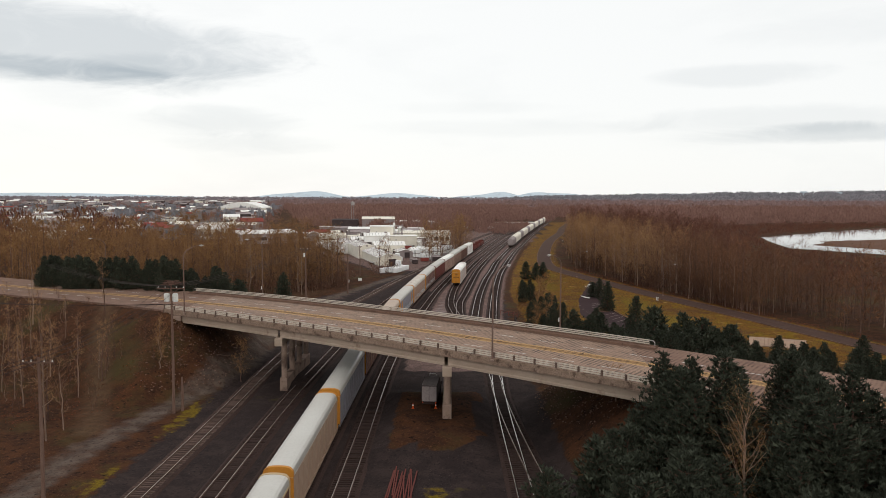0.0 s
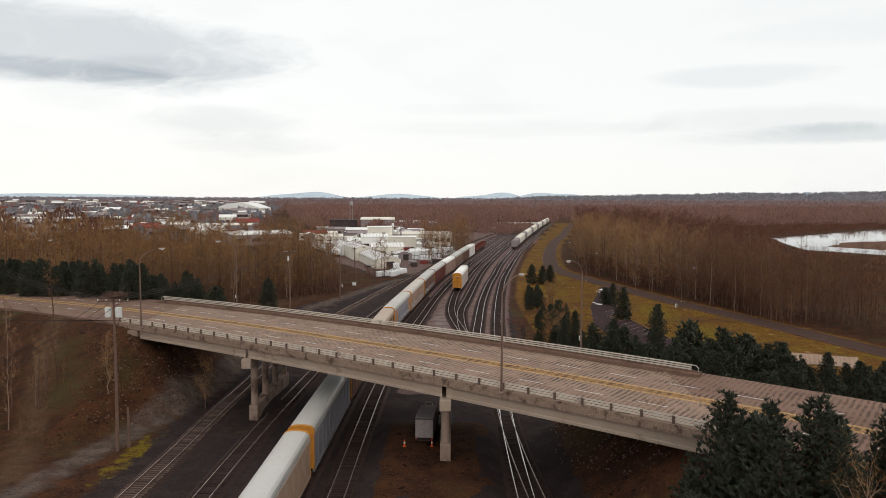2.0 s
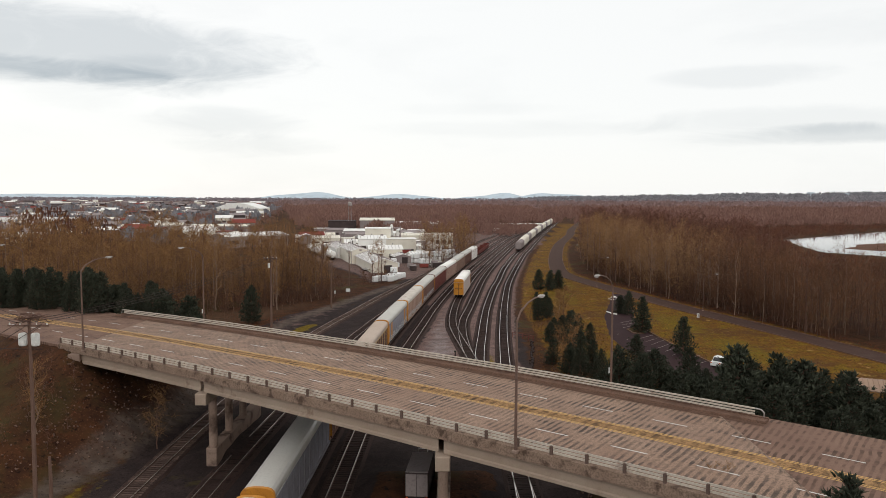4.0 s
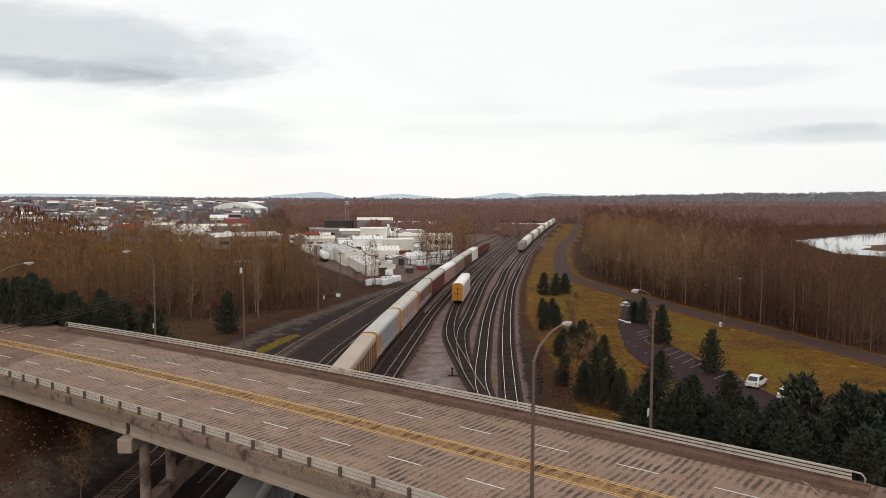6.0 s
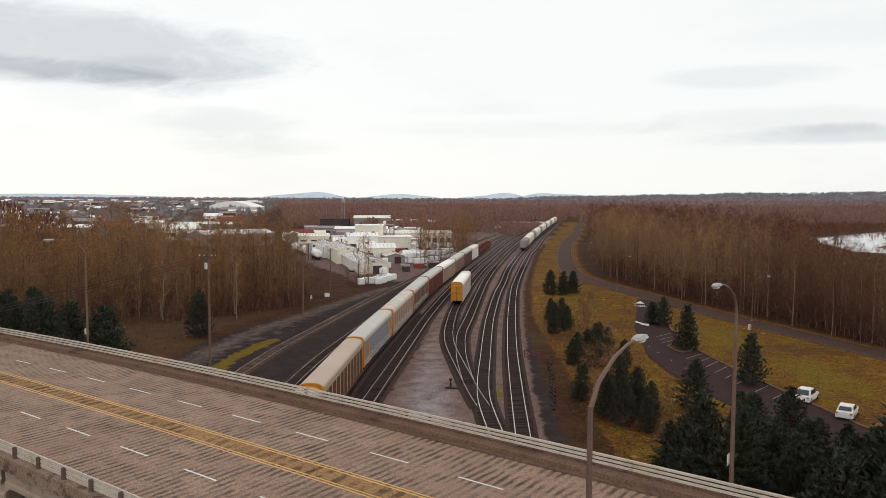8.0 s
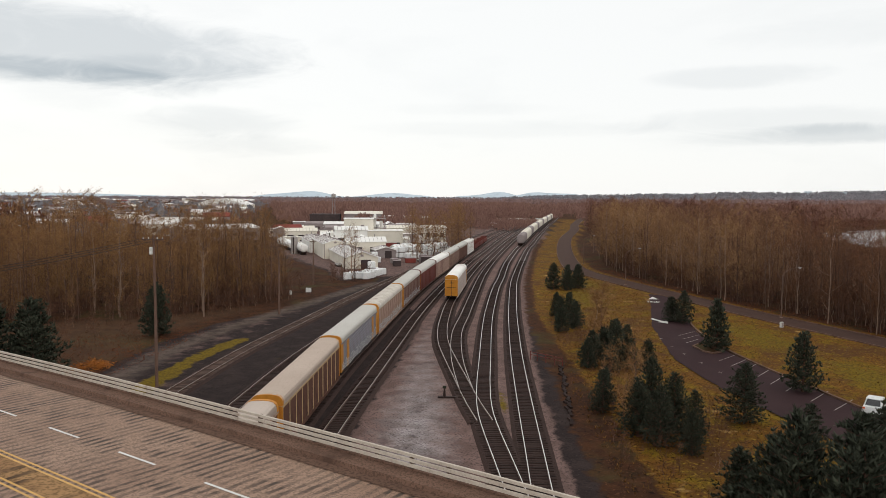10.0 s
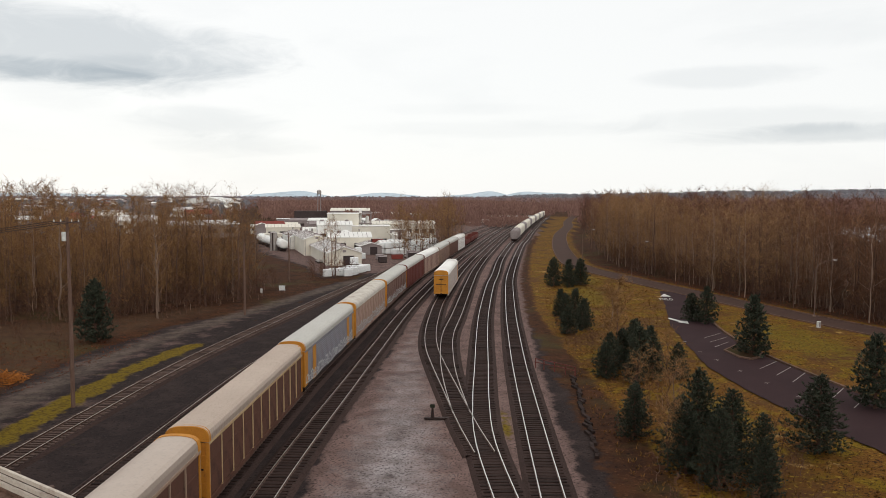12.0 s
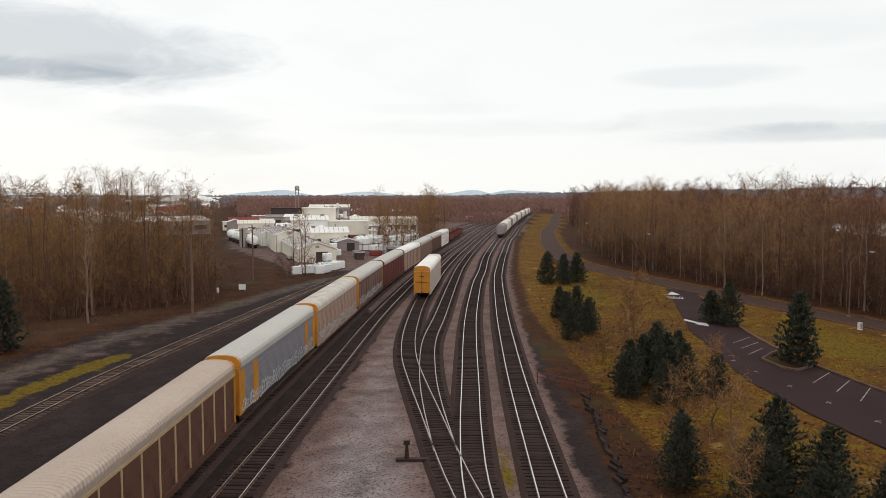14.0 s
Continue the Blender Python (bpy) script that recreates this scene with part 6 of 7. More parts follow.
for k in range(16):      # silos and small tanks between the sheds
    tx, ty, tr_, th_ = rnd.uniform(-56, -24), rnd.uniform(356, 420), rnd.uniform(0.8, 1.5), rnd.uniform(3, 9.5)
    silo = thing("storage_tank", "upright pale storage tank among the sheds", "tank", "works tanks", at=pose(tx, ty, -0.4))
    part("shell", Geo().tube([(0, 0, 0), (0, 0, th_), (0, 0, th_ + tr_ * 0.4)], [tr_, tr_, 0.15], 12), WHITE_METAL if k % 3 else GALV, silo)
    part("ladder", Geo().box(0, -tr_ - 0.1, th_ / 2, 0.4, 0.08, th_), DARK_STEEL, silo)
for k in range(7):
    trailer = thing("semi_trailer", "parked white box trailer in the works yard", "trailer", "trailers", at=pose(-22 + 5 * (k % 4) + rnd.uniform(-1, 1), 398 + 24 * (k // 4) + rnd.uniform(-4, 4), -0.4, 0, 0, 10 + rnd.uniform(-8, 8)))
    part("box", Geo().box(0, 0, 2.5, 2.5, 12, 2.7, 0, 0.05), WHITE_METAL, trailer)
    part("chassis", Geo().box(0, 0, 1.0, 1.2, 11.5, 0.25), DARK_STEEL, trailer)
    for wy in (-4.6, -3.4):
        part("wheel_pair", Geo().tube([(-1.15, wy, 0.5), (1.15, wy, 0.5)], 0.5, 10), RUBBER, trailer)
building("factory_block", -35.5, 394, 12, 14, 12.0, 6, OFF_WHITE, WHITE_METAL, "tall cream block of the works", "factory")
building("factory_block", -24, 388, 14, 12, 7.4, 6, OFF_WHITE, WHITE_METAL, "cream hall over an open loading dock", "factory", 0, 0, (0, 11.5, 2.8))
building("factory_shed", -15, 437, 30, 12, 6.6, 8, OFF_WHITE, OFF_WHITE, "cream shed with a row of windows", "factory", 1.0, 9)
building("factory_shed", -14, 352, 9, 8, 2.4, 30, WHITE_METAL, WHITE_METAL, "small white shed in the works yard", "factory", 1.4)
building("warehouse", -84, 606, 20, 24, 8.5, 5, DARK_WALL, DARK_WALL, "dark open-sided warehouse behind the works", "warehouse")
building("warehouse", -58, 612, 26, 24, 9.0, 5, GREY_WALL, OFF_WHITE, "grey gabled warehouse behind the works", "warehouse", 1.5)
building("warehouse", -30, 620, 40, 20, 6.5, 3, GREY_WALL, WHITE_METAL, "low pale warehouse behind the works yard", "warehouse", 1.0, 5)
building("warehouse", -52, 500, 30, 16, 6.0, 5, GREY_WALL, WHITE_METAL, "pale shed behind the works", "warehouse", 1.0, 4)
building("warehouse", -84, 480, 14, 10, 4.4, 20, RED_ROOF, RED_ROOF, "red-brown shed among pale ones", "warehouse", 1.5)
building("warehouse", -110, 440, 36, 20, 6.0, 40, GREY_WALL, WHITE_METAL, "pale shed west of the works", "warehouse", 1.5, 4)
building("warehouse", 56, 748, 68, 4, 1.4, 2, OFF_WHITE, WHITE_METAL, "long low white shed far behind the yard", "warehouse", 0.3, 0)
building("warehouse", 30, 634, 18, 5, 1.6, 2, WHITE_METAL, WHITE_METAL, "low white shed far behind the yard", "warehouse", 0.4, 3)
building("warehouse", 3, 600, 22, 8, 3.0, 4, GREY_WALL, WHITE_METAL, "low pale shed behind the works yard", "warehouse", 0.6, 4)

# stores and machinery standing about the works yard
rnd = random.Random(57)
for k in range(46):
    bx, by = rnd.uniform(-32, 0), rnd.uniform(306, 424)
    if depth_in(bx, by, WORKS_YARD) < 3 or -26 < bx < -8 and 330 < by < 362:
        continue
    if k % 3:
        crate = thing("storage_container", "weathered storage container in the works yard", "container", "yard containers", at=pose(bx, by, -0.4, 0, 0, rnd.choice((10, 16, 100)) + rnd.uniform(-6, 6)))
        cl, ch = rnd.uniform(2.2, 6), rnd.uniform(1.2, 2.6)
        part("box", Geo().box(0, 0, 0.1 + ch / 2, 2.2, cl, ch, 0, 0.06), (GREY_WALL, DARK_WALL, RED_ROOF, OFF_WHITE)[rnd.randrange(4)], crate)
        part("lid", Geo().box(0, 0, 0.14 + ch, 2.3, cl + 0.1, 0.1, 0, 0.02), GREY_WALL, crate)
        part("skid", Geo().box(0, 0, 0.05, 1.8, cl - 0.2, 0.12), DARK_STEEL, crate)
    else:
        rack = thing("pipe_rack", "rack of grey pipes in the works yard", "rack", "yard racks", at=pose(bx, by, -0.4, 0, 0, 12 + rnd.uniform(-10, 10)))
        for q in range(5):
            part("pipe", Geo().tube([(-0.8 + 0.4 * q, -3, 0.5 + 0.12 * (q % 2)), (-0.8 + 0.4 * q, 3, 0.5 + 0.12 * (q % 2))], 0.17, 7), GALV, rack)
        for sy in (-2, 2):
            part("stand", Geo().box(0, sy, 0.17, 2.2, 0.25, 0.34), DARK_STEEL, rack)

# process tower of the works: posts, floors, vessels and pipes
tower = thing("process_tower", "grey steel process frame with pipes and vessels", "tower", at=pose(-28, 398, -0.4, 0, 0, 6))
for px in (-3, 3):
    for py in (-2.5, 2.5):
        part("post", Geo().box(px, py, 6.5, 0.35, 0.35, 13), GREY_WALL, tower)
for pz in (4, 8, 12):
    part("floor", Geo().box(0, 0, pz, 6.8, 5.6, 0.25), GREY_WALL, tower)
for px, r, z0, z1 in ((-1.4, 0.9, 4.2, 7.6), (1.5, 0.7, 4.2, 11.0), (-1.2, 0.6, 8.2, 13.8)):
    part("vessel", Geo().tube([(px, 0, z0), (px, 0, z0 + 0.3), (px, 0, z1 - 0.3), (px, 0, z1)], [r * 0.6, r, r, r * 0.5], 12), WHITE_METAL, tower)
part("pipe", Geo().tube([(2.6, 1, 1), (2.6, 1, 9), (0, 1, 12.5), (-4, 1, 12.5)], 0.14, 6), GALV, tower)
for k, (x, y) in enumerate(((-53, 358), (-60, 374), (-66.5, 390))):
    tank = thing("tank_wagon", "white tank wagon beside the works", "rail car", "tank wagons", at=pose(x, y, -0.4, 0, 0, 22))
    part("vessel", Geo().tube([(0, -7, 2.6), (0, -6.6, 2.6), (0, 6.6, 2.6), (0, 7, 2.6)], [0.9, 1.5, 1.5, 0.9], 14), WHITE_METAL, tank)
    part("dome", Geo().tube([(0, 0, 4.0), (0, 0, 4.5)], 0.5, 10), WHITE_METAL, tank)
    part("underframe", Geo().box(0, 0, 0.9, 2.2, 14, 0.3, 0, 0.04), DARK_STEEL, tank)
    for sy in (-4.6, 4.6):
        part("bogie", Geo().box(0, sy, 0.45, 2.0, 2.2, 0.8, 0, 0.1), DARK_STEEL, tank)

# water tower on legs
wt = thing("water_tower", "distant grey water tower on thin legs", "tower", at=pose(-77.5, 600, -0.4))
for px in (-1.1, 1.1):
    for py in (-1.1, 1.1):
        part("leg", Geo().tube([(px, py, 0), (px * 0.75, py * 0.75, 20)], 0.16, 6), GREY_WALL, wt)
part("tank", Geo().tube([(0, 0, 20), (0, 0, 20.4), (0, 0, 22.4), (0, 0, 23.0)], [1.0, 1.5, 1.5, 0.3], 12), GALV, wt)
part("walkway", Geo().tube([(0, 0, 19.9), (0, 0, 20.1)], 2.3, 14), GREY_WALL, wt)
for pz in (7, 14):
    part("brace", Geo().box(0, 0, pz, 2.2, 2.2, 0.15), GREY_WALL, wt)

# wrapped pallets, each a bundle with a pallet under it
rnd = random.Random(11)
wrap_geo = Geo()
bundle = thing("wrapped_pallet", "white plastic-wrapped bundle on a pallet", "pallet", "wrapped pallets")
part("load", Geo().box(0, 0, 1.0, 2.0, 1.5, 1.7, 0, 0.12), WRAP, bundle)
part("pallet", Geo().box(0, 0, 0.08, 2.1, 1.6, 0.15), TIE_PALE, bundle)
spots = []
for cx, cy, n_, m_, up_ in ((-24.0, 272.4, 2, 1, 0), (-24.4, 318, 3, 2, 0.3), (-21.6, 274.0, 3, 2, 0), (-19.6, 281.6, 3, 2, 0.4), (-16.6, 342, 5, 3, 0.5), (-12.0, 338.5, 2, 2, 0), (-9.4, 352, 5, 3, 0.6), (-5.4, 366, 5, 3, 0.6), (-17, 358, 4, 2, 0.2)):
    for k in range(n_ * m_):
        u, v = k % n_, k // n_
        bx, by = cx + 0.75 * u + 1.95 * v, cy + 2.1 * u - 0.6 * v
        spots.append((bx, by, 0))
        if rnd.random() < up_:
            spots.append((bx, by, 1.85))
for k, (x, y, z) in enumerate(spots):
    m = pose(x + rnd.uniform(-0.3, 0.3), y + rnd.uniform(-0.4, 0.4), -0.4 + z, 0, 0, 18 + rnd.uniform(-5, 5))
    if k == 0:
        bundle.matrix_basis = m
    else:
        copy_thing(bundle, m)

# town: low roofs between the trees
rnd = random.Random(21)
town_mats = ((OFF_WHITE, WHITE_METAL), (GREY_WALL, OFF_WHITE), (GREY_WALL, GREY_WALL), (OFF_WHITE, GREY_WALL), (GREY_WALL, WHITE_METAL), (DARK_WALL, GREY_WALL), (GREY_WALL, DARK_WALL), (GREY_WALL, RED_ROOF), (DARK_WALL, GREY_WALL))
for k in range(330):
    y = 470 + 1900 * rnd.random() ** 1.35
    x = y * rnd.uniform(-0.68, -0.235) - 15
    w, r = town_mats[rnd.randrange(9)]
    building("town_building", x, y, rnd.uniform(7, 22) * (0.7 + y / 2600), rnd.uniform(7, 14), rnd.uniform(3.5, 6.5) + y / 500, rnd.uniform(-12, 25), w, r, "low town building among bare trees", "building", rnd.choice((0, 1.5, 1.5, 2.5)), rnd.choice((0, 3, 4)) if y < 800 else 0, group="town buildings")
building("warehouse", -330, 620, 60, 22, 9, 10, WHITE_METAL, WHITE_METAL, "large white warehouse at the town's edge", "warehouse", 0, 8)
building("warehouse", -250, 470, 90, 16, 5, 14, OFF_WHITE, WHITE_METAL, "long white row building behind the woods", "warehouse", 0, 10)
building("warehouse", -190, 560, 90, 22, 6, 8, GREY_WALL, OFF_WHITE, "long pale shed behind the woods", "warehouse", 1.0, 8)
# arched hall
hall = thing("arched_hall", "pale arched hall in the town", "building", at=pose(-300, 1100, -0.4))
arc = [(-32 + 64 * u, 9 + 8 * math.sin(math.pi * u)) for u in np.linspace(0, 1, 17)]
part("roof", Geo().loft([[(x, y, z) for x, z in arc] + [(32, y, 8.6), (-32, y, 8.6)] for y in (-30, 30)]), WHITE_METAL, hall)
part("wall", Geo().box(0, 0, 4.4, 64, 59, 8.8), OFF_WHITE, hall)
# walls and roofs reuse the hills' painted haze colour
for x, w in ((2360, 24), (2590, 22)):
    building("tower_block", x * 0.78, 3950, w, 30, 52 if w > 22 else 50, 0, HILL_HAZE, HILL_HAZE, "far tower block on the horizon, painted haze-blue", "building", 0, 4)

# pond and its reeds
pond = [(186, 412), (200, 470), (214, 519), (288, 590), (400, 690), (640, 700), (900, 660), (900, 430), (560, 400), (300, 330), (225, 352)]
polygon("pond", pond, -0.3, WATER, "still pale water in the wetland", "water")
polygon("marsh_bank", ragged([(215, 440), (234, 478), (300, 507), (430, 545), (900, 560), (900, 470), (430, 430), (300, 415), (236, 402), (222, 418)], 14, 8), -0.25, BUSH, "red-brown reed bank in the pond", "marsh")
forest("reeds", scatter([(215, 440), (234, 478), (300, 507), (430, 540), (900, 560), (900, 470), (430, 430), (300, 415), (236, 402)], 700, rnd, 0.1, 0.16), PROTO_FAR, BARK, TWIG_RED, "low red-brown reeds standing in the water", "reeds")

# ---- utility poles and wires ----
def utility_pole(x, y, height, label, arm=2.4, boxes=0, turn=0.0, cap=False):
    ob = thing("utility_pole", label, "utility pole", at=pose(x, y, land(x, y) - 0.1, 0, 0, turn))
    part("pole", Geo().tube([(0, 0, -0.3), (0.05, 0, height * 0.5), (0, 0, height)], [0.2, 0.17, 0.12], 8), WOOD_POLE, ob)
    if arm:
        part("crossarm", Geo().box(0, -0.15, height - 0.45, arm, 0.12, 0.14, 0, 0.02), WOOD_POLE, ob)
        for k in (-0.45, -0.2, 0.2, 0.45):
            part("insulator", Geo().tube([(k * arm, -0.15, height - 0.38), (k * arm, -0.15, height - 0.2)], [0.06, 0.04], 6), BOX_WHITE, ob)
        for sx in (-1, 1):
            part("brace", Geo().tube([(sx * arm * 0.3, -0.15, height - 0.5), (0, -0.15, height - 1.2)], 0.03, 4), WOOD_POLE, ob)
    for k in range(boxes):
        sx = (-1, 1)[k]
        part("transformer", Geo().tube([(sx * 0.55, -0.1, height - 2.2), (sx * 0.55, -0.1, height - 2.1), (sx * 0.55, -0.1, height - 1.2), (sx * 0.55, -0.1, height - 1.1)], [0.3, 0.36, 0.36, 0.25], 10), BOX_WHITE, ob, "white drum transformer")
    if cap:
        part("transformer", Geo().tube([(-0.26, -0.1, height - 2.1), (-0.26, -0.1, height - 1.3)], 0.2, 10), BOX_WHITE, ob, "white drum transformer")
    return ob


utility_pole(-36.8, 67, 13.8, "dark wooden utility pole with a crossarm beside the dirt lane", 3.0)
utility_pole(-35.3, 95.8, 17.0, "dark wooden pole with twin white transformers and a wide top arm", 3.6, 2)
utility_pole(-34.6, 97.0, 4.6, "short dark stub pole beside a taller one", 0)
utility_pole(-30.9, 163, 17.2, "wooden utility pole with a white transformer beside the lane", 2.4, 0, 0, True)
utility_pole(-28.9, 215.5, 11.6, "bare wooden pole beside the tracks", 0)
utility_pole(-31, 262, 11.0, "bare wooden pole near the works", 1.6)
nest = Geo()
rnd = random.Random(4)
for k in range(90):
    a, r = rnd.uniform(0, 6.28), rnd.uniform(0.2, 1.3)
    p = Vector((-35.3 + r * math.cos(a), 95.8 + r * math.sin(a), 16.75 + rnd.uniform(-0.1, 0.35) - r * 0.15))
    nest.tube([p, p + Vector((rnd.uniform(-0.8, 0.8), rnd.uniform(-0.8, 0.8), rnd.uniform(-0.15, 0.15)))], 0.03, 3)
tagged(part("stick_nest", nest, BARK), "broad nest of dry sticks on the pole top", "nest")
runs = [((-36.8, 67, 13.2), (-35.3, 95.8, 16.2)), ((-35.3, 95.8, 16.3), (-30.9, 163, 16.4)), ((-36.8, 67, 13.2), (-60, -40, 13.0)), ((-35.3, 95.8, 14.0), (-100, 128, 11.0)), ((-35.3, 95.8, 16.3), (-80, 150, 14.0))]
for (p, q) in runs:
    for d in (-1.1, 0.0, 1.1):
        a, b = Vector(p) + Vector((d, 0, 0)), Vector(q) + Vector((d, 0, 0))
        pts = [a.lerp(b, u) + Vector((0, 0, -4 * 0.9 * u * (1 - u))) for u in np.linspace(0, 1, 13)]
        tagged(part("overhead_wire", Geo().tube(pts, 0.028, 4), DARK_STEEL), "thin sagging overhead wire", "wire", "overhead wires")

# ---- the truck under the bridge, cones, rail pile ----
truck = thing("box_truck", "parked box truck with a pale rear door", "truck", at=Matrix.LocRotScale((-1.9, 94.8, land(-2.5, 97) - 0.02), Euler((0, 0, -0.07)), (0.84, 0.84, 0.84)))
box = part("cargo_box", Geo().box(0, 3.0, 2.05, 2.35, 6.0, 2.5, 0, 0.05), DARK_WALL, truck, "dark cargo box")
part("roof", Geo().box(0, 3.0, 3.34, 2.3, 6.0, 0.08, 0, 0.02), GREY_WALL, truck, "grey roof of the cargo box")
part("roof_rack", Geo().tube([(-0.5, 6.1, 3.4), (-0.5, 6.1, 3.75), (0.5, 6.1, 3.75), (0.5, 6.1, 3.4)], 0.04, 5), WHITE_METAL, truck)
for sx in (-1, 1):
    part("mirror", Geo().box(sx * 1.35, 6.4, 2.2, 0.25, 0.1, 0.5, 0, 0.03), DARK_STEEL, truck)
    part("rear_door", Geo().box(sx * 0.57, -0.03, 2.0, 1.1, 0.08, 2.3, 0, 0.02), GREY_WALL, truck, "grey rear door leaf")
    part("tail_lamp", Geo().box(sx * 1.0, -0.06, 0.72, 0.22, 0.06, 0.12, 0, 0.02), CONE, truck)
part("chassis", Geo().box(0, 4.0, 0.65, 1.6, 7.6, 0.25, 0, 0.03), DARK_STEEL, truck)
part("cab", Geo().loft([[(-1.1, y, 0.6), (1.1, y, 0.6), (1.1 - k, y, z), (-1.1 + k, y, z)] for y, z, k in ((6.2, 2.6, 0.1), (7.2, 2.6, 0.1), (7.9, 1.7, 0.05), (8.7, 1.5, 0.1))]), DARK_WALL, truck)
part("bumper", Geo().box(0, -0.15, 0.55, 2.2, 0.15, 0.2, 0, 0.03), DARK_STEEL, truck)
for sx in (-1, 1):
    for y in (1.4, 7.3):
        part("wheel", Geo().tube([(sx * 0.78, y, 0.48), (sx * 1.12, y, 0.48)], 0.48, 16), RUBBER, truck)
for x in (-3.95, -1.05):
    cone = thing("traffic_cone", "small orange traffic cone behind the truck", "traffic cone", "traffic cones", at=pose(x, 94.0, land(x, 94.0) - 0.01))
    part("base", Geo().box(0, 0, 0.03, 0.36, 0.36, 0.05, 0, 0.01), CONE, cone)
    part("cone", Geo().tube([(0, 0, 0.05), (0, 0, 0.42), (0, 0, 0.72)], [0.11, 0.065, 0.025], 10), CONE, cone)
    part("collar", Geo().tube([(0, 0, 0.36), (0, 0, 0.52)], [0.1, 0.075], 10), SIGN, cone, "white reflective collar")
rnd = random.Random(8)
for k in range(12):
    y0 = rnd.uniform(66, 69)
    x0 = -5.2 + 0.22 * k
    tagged(part("loose_rail", Geo().box(x0, y0 + 4, -0.3 + 0.05 * (k % 2), 0.12, rnd.uniform(7, 10), 0.14, rnd.uniform(-0.06, 0.06), 0.02), PANEL_RED), "rusty loose rail lying on the cinders", "rail", "pile of loose rails")

# ---- the park edge: cars, markings, fence, old ties ----
def parked_car(x, y, turn, label, tall=1.0):
    """A hatch or sedan: lofted body, glass house, four wheels, lamps."""
    car = thing("parked_car", label, "car", at=pose(x, y, -0.28, 0, 0, turn))
    body = [(-2.25, 0.75, 0.62), (-2.2, 0.86, 0.92), (-1.2, 0.9, 1.0), (0.9, 0.9, 0.98), (1.9, 0.87, 0.85), (2.25, 0.78, 0.62)]
    part("body", Geo().loft([[(-w, y, 0.28), (-w - 0.02, y, 0.6 * h + 0.1), (-w + 0.06, y, h), (w - 0.06, y, h), (w + 0.02, y, 0.6 * h + 0.1), (w, y, 0.28)] for y, w, h in body]), CAR_WHITE, car, smooth=False)
    part("cabin", Geo().loft([[(-w, y, 0.93), (-w + 0.14, y + d, h), (w - 0.14, y + d, h), (w, y, 0.93)] for y, w, h, d in ((-1.9, 0.8, 0.98, 0.3), (-1.45, 0.84, 1.42 * tall, 0.2), (0.3, 0.84, 1.44 * tall, -0.2), (1.1, 0.78, 0.98, -0.2))]), CAR_WHITE, car)
    part("rear_window", Geo().loft([[(-0.66, -1.78, 1.0), (0.66, -1.78, 1.0)], [(-0.58, -1.32, 1.36 * tall), (0.58, -1.32, 1.36 * tall)]], closed=False), GLASS_DARK, car)
    part("windscreen", Geo().loft([[(0.64, 1.0, 1.02), (-0.64, 1.0, 1.02)], [(0.58, 0.2, 1.4 * tall), (-0.58, 0.2, 1.4 * tall)]], closed=False), GLASS_DARK, car)
    for sx in (-1, 1):
        part("side_window", Geo().loft([[(sx * 0.85, -1.35, 1.0), (sx * 0.85, 0.75, 1.0)], [(sx * 0.76, -1.2, 1.36 * tall), (sx * 0.76, 0.15, 1.36 * tall)]], closed=False), GLASS_DARK, car)
        part("tail_lamp", Geo().box(sx * 0.7, -2.26, 0.78, 0.26, 0.06, 0.16, 0, 0.02), CONE, car)
        for y in (-1.35, 1.4):
            wheel = part("wheel", Geo().tube([(sx * 0.7, y, 0.32), (sx * 0.93, y, 0.32)], 0.32, 16), RUBBER, car)
            part("rim", Geo().tube([(sx * 0.93, y, 0.32), (sx * 0.945, y, 0.32)], 0.19, 12), GALV, wheel)
    return car


parked_car(45.0, 154.6, -40, "white hatchback parked on the lot", 1.12)
parked_car(46.5, 148.0, -36, "white saloon car parked on the lot")


def flat_mark(x0, y0, x1, y1, w, label, name="parking_stripe", mat=PAINT_WORN, group="parking stripes", z=-0.272):
    a, b = Vector((x0, y0, z)), Vector((x1, y1, z))
    n_ = (b - a).cross(Vector((0, 0, 1))).normalized() * w / 2
    tagged(part(name, Geo().add([a - n_, a + n_, b + n_, b - n_], [(0, 1, 2, 3)]), mat), label, "road marking", group, "structure")


for x0, y0, x1, y1 in ((37.5, 177.8, 41.4, 181.9), (37.9, 174.7, 41.4, 178.7), (38.2, 171.7, 41.9, 176.3), (38.6, 168.6, 42.3, 173.2), (39.0, 165.5, 42.8, 170.1), (39.4, 162.4, 43.3, 167), (36.9, 189.8, 39.9, 193.0), (37.4, 192.9, 41.0, 196.4), (37.7, 195.8, 41.4, 199.5), (40.3, 158.4, 44.2, 162.6), (41.0, 155.0, 45, 159)):
    flat_mark(x0, y0, x1, y1, 0.1, "white parking stripe on damp asphalt")
for x0, y0 in ((34.2, 193.1), (34.1, 186.9), (34.3, 182.1), (34.8, 176.6), (35.4, 171.3), (36.3, 166.2)):
    flat_mark(x0 - 0.3, y0, x0 + 0.35, y0 + 0.25, 0.08, "short white tick on damp asphalt")
    flat_mark(x0, y0 - 0.35, x0 + 0.05, y0 + 0.4, 0.07, "short white tick on damp asphalt")
# YIELD lettering, triangle and arrow
txt = bpy.data.curves.new("yield_lettering", "FONT")
txt.body, txt.size, txt.align_x = "YIELD", 1.0, "CENTER"
txt_ob = new("yield_lettering", txt)
me = bpy.data.meshes.new_from_object(txt_ob.evaluated_get(bpy.context.evaluated_depsgraph_get()))
bpy.data.objects.remove(txt_ob)
me.materials.clear()
me.materials.append(PAINT_WHITE)
yield_ob = tagged(new("yield_lettering", me), "white YIELD lettering on the drive", "road marking", kind="structure")
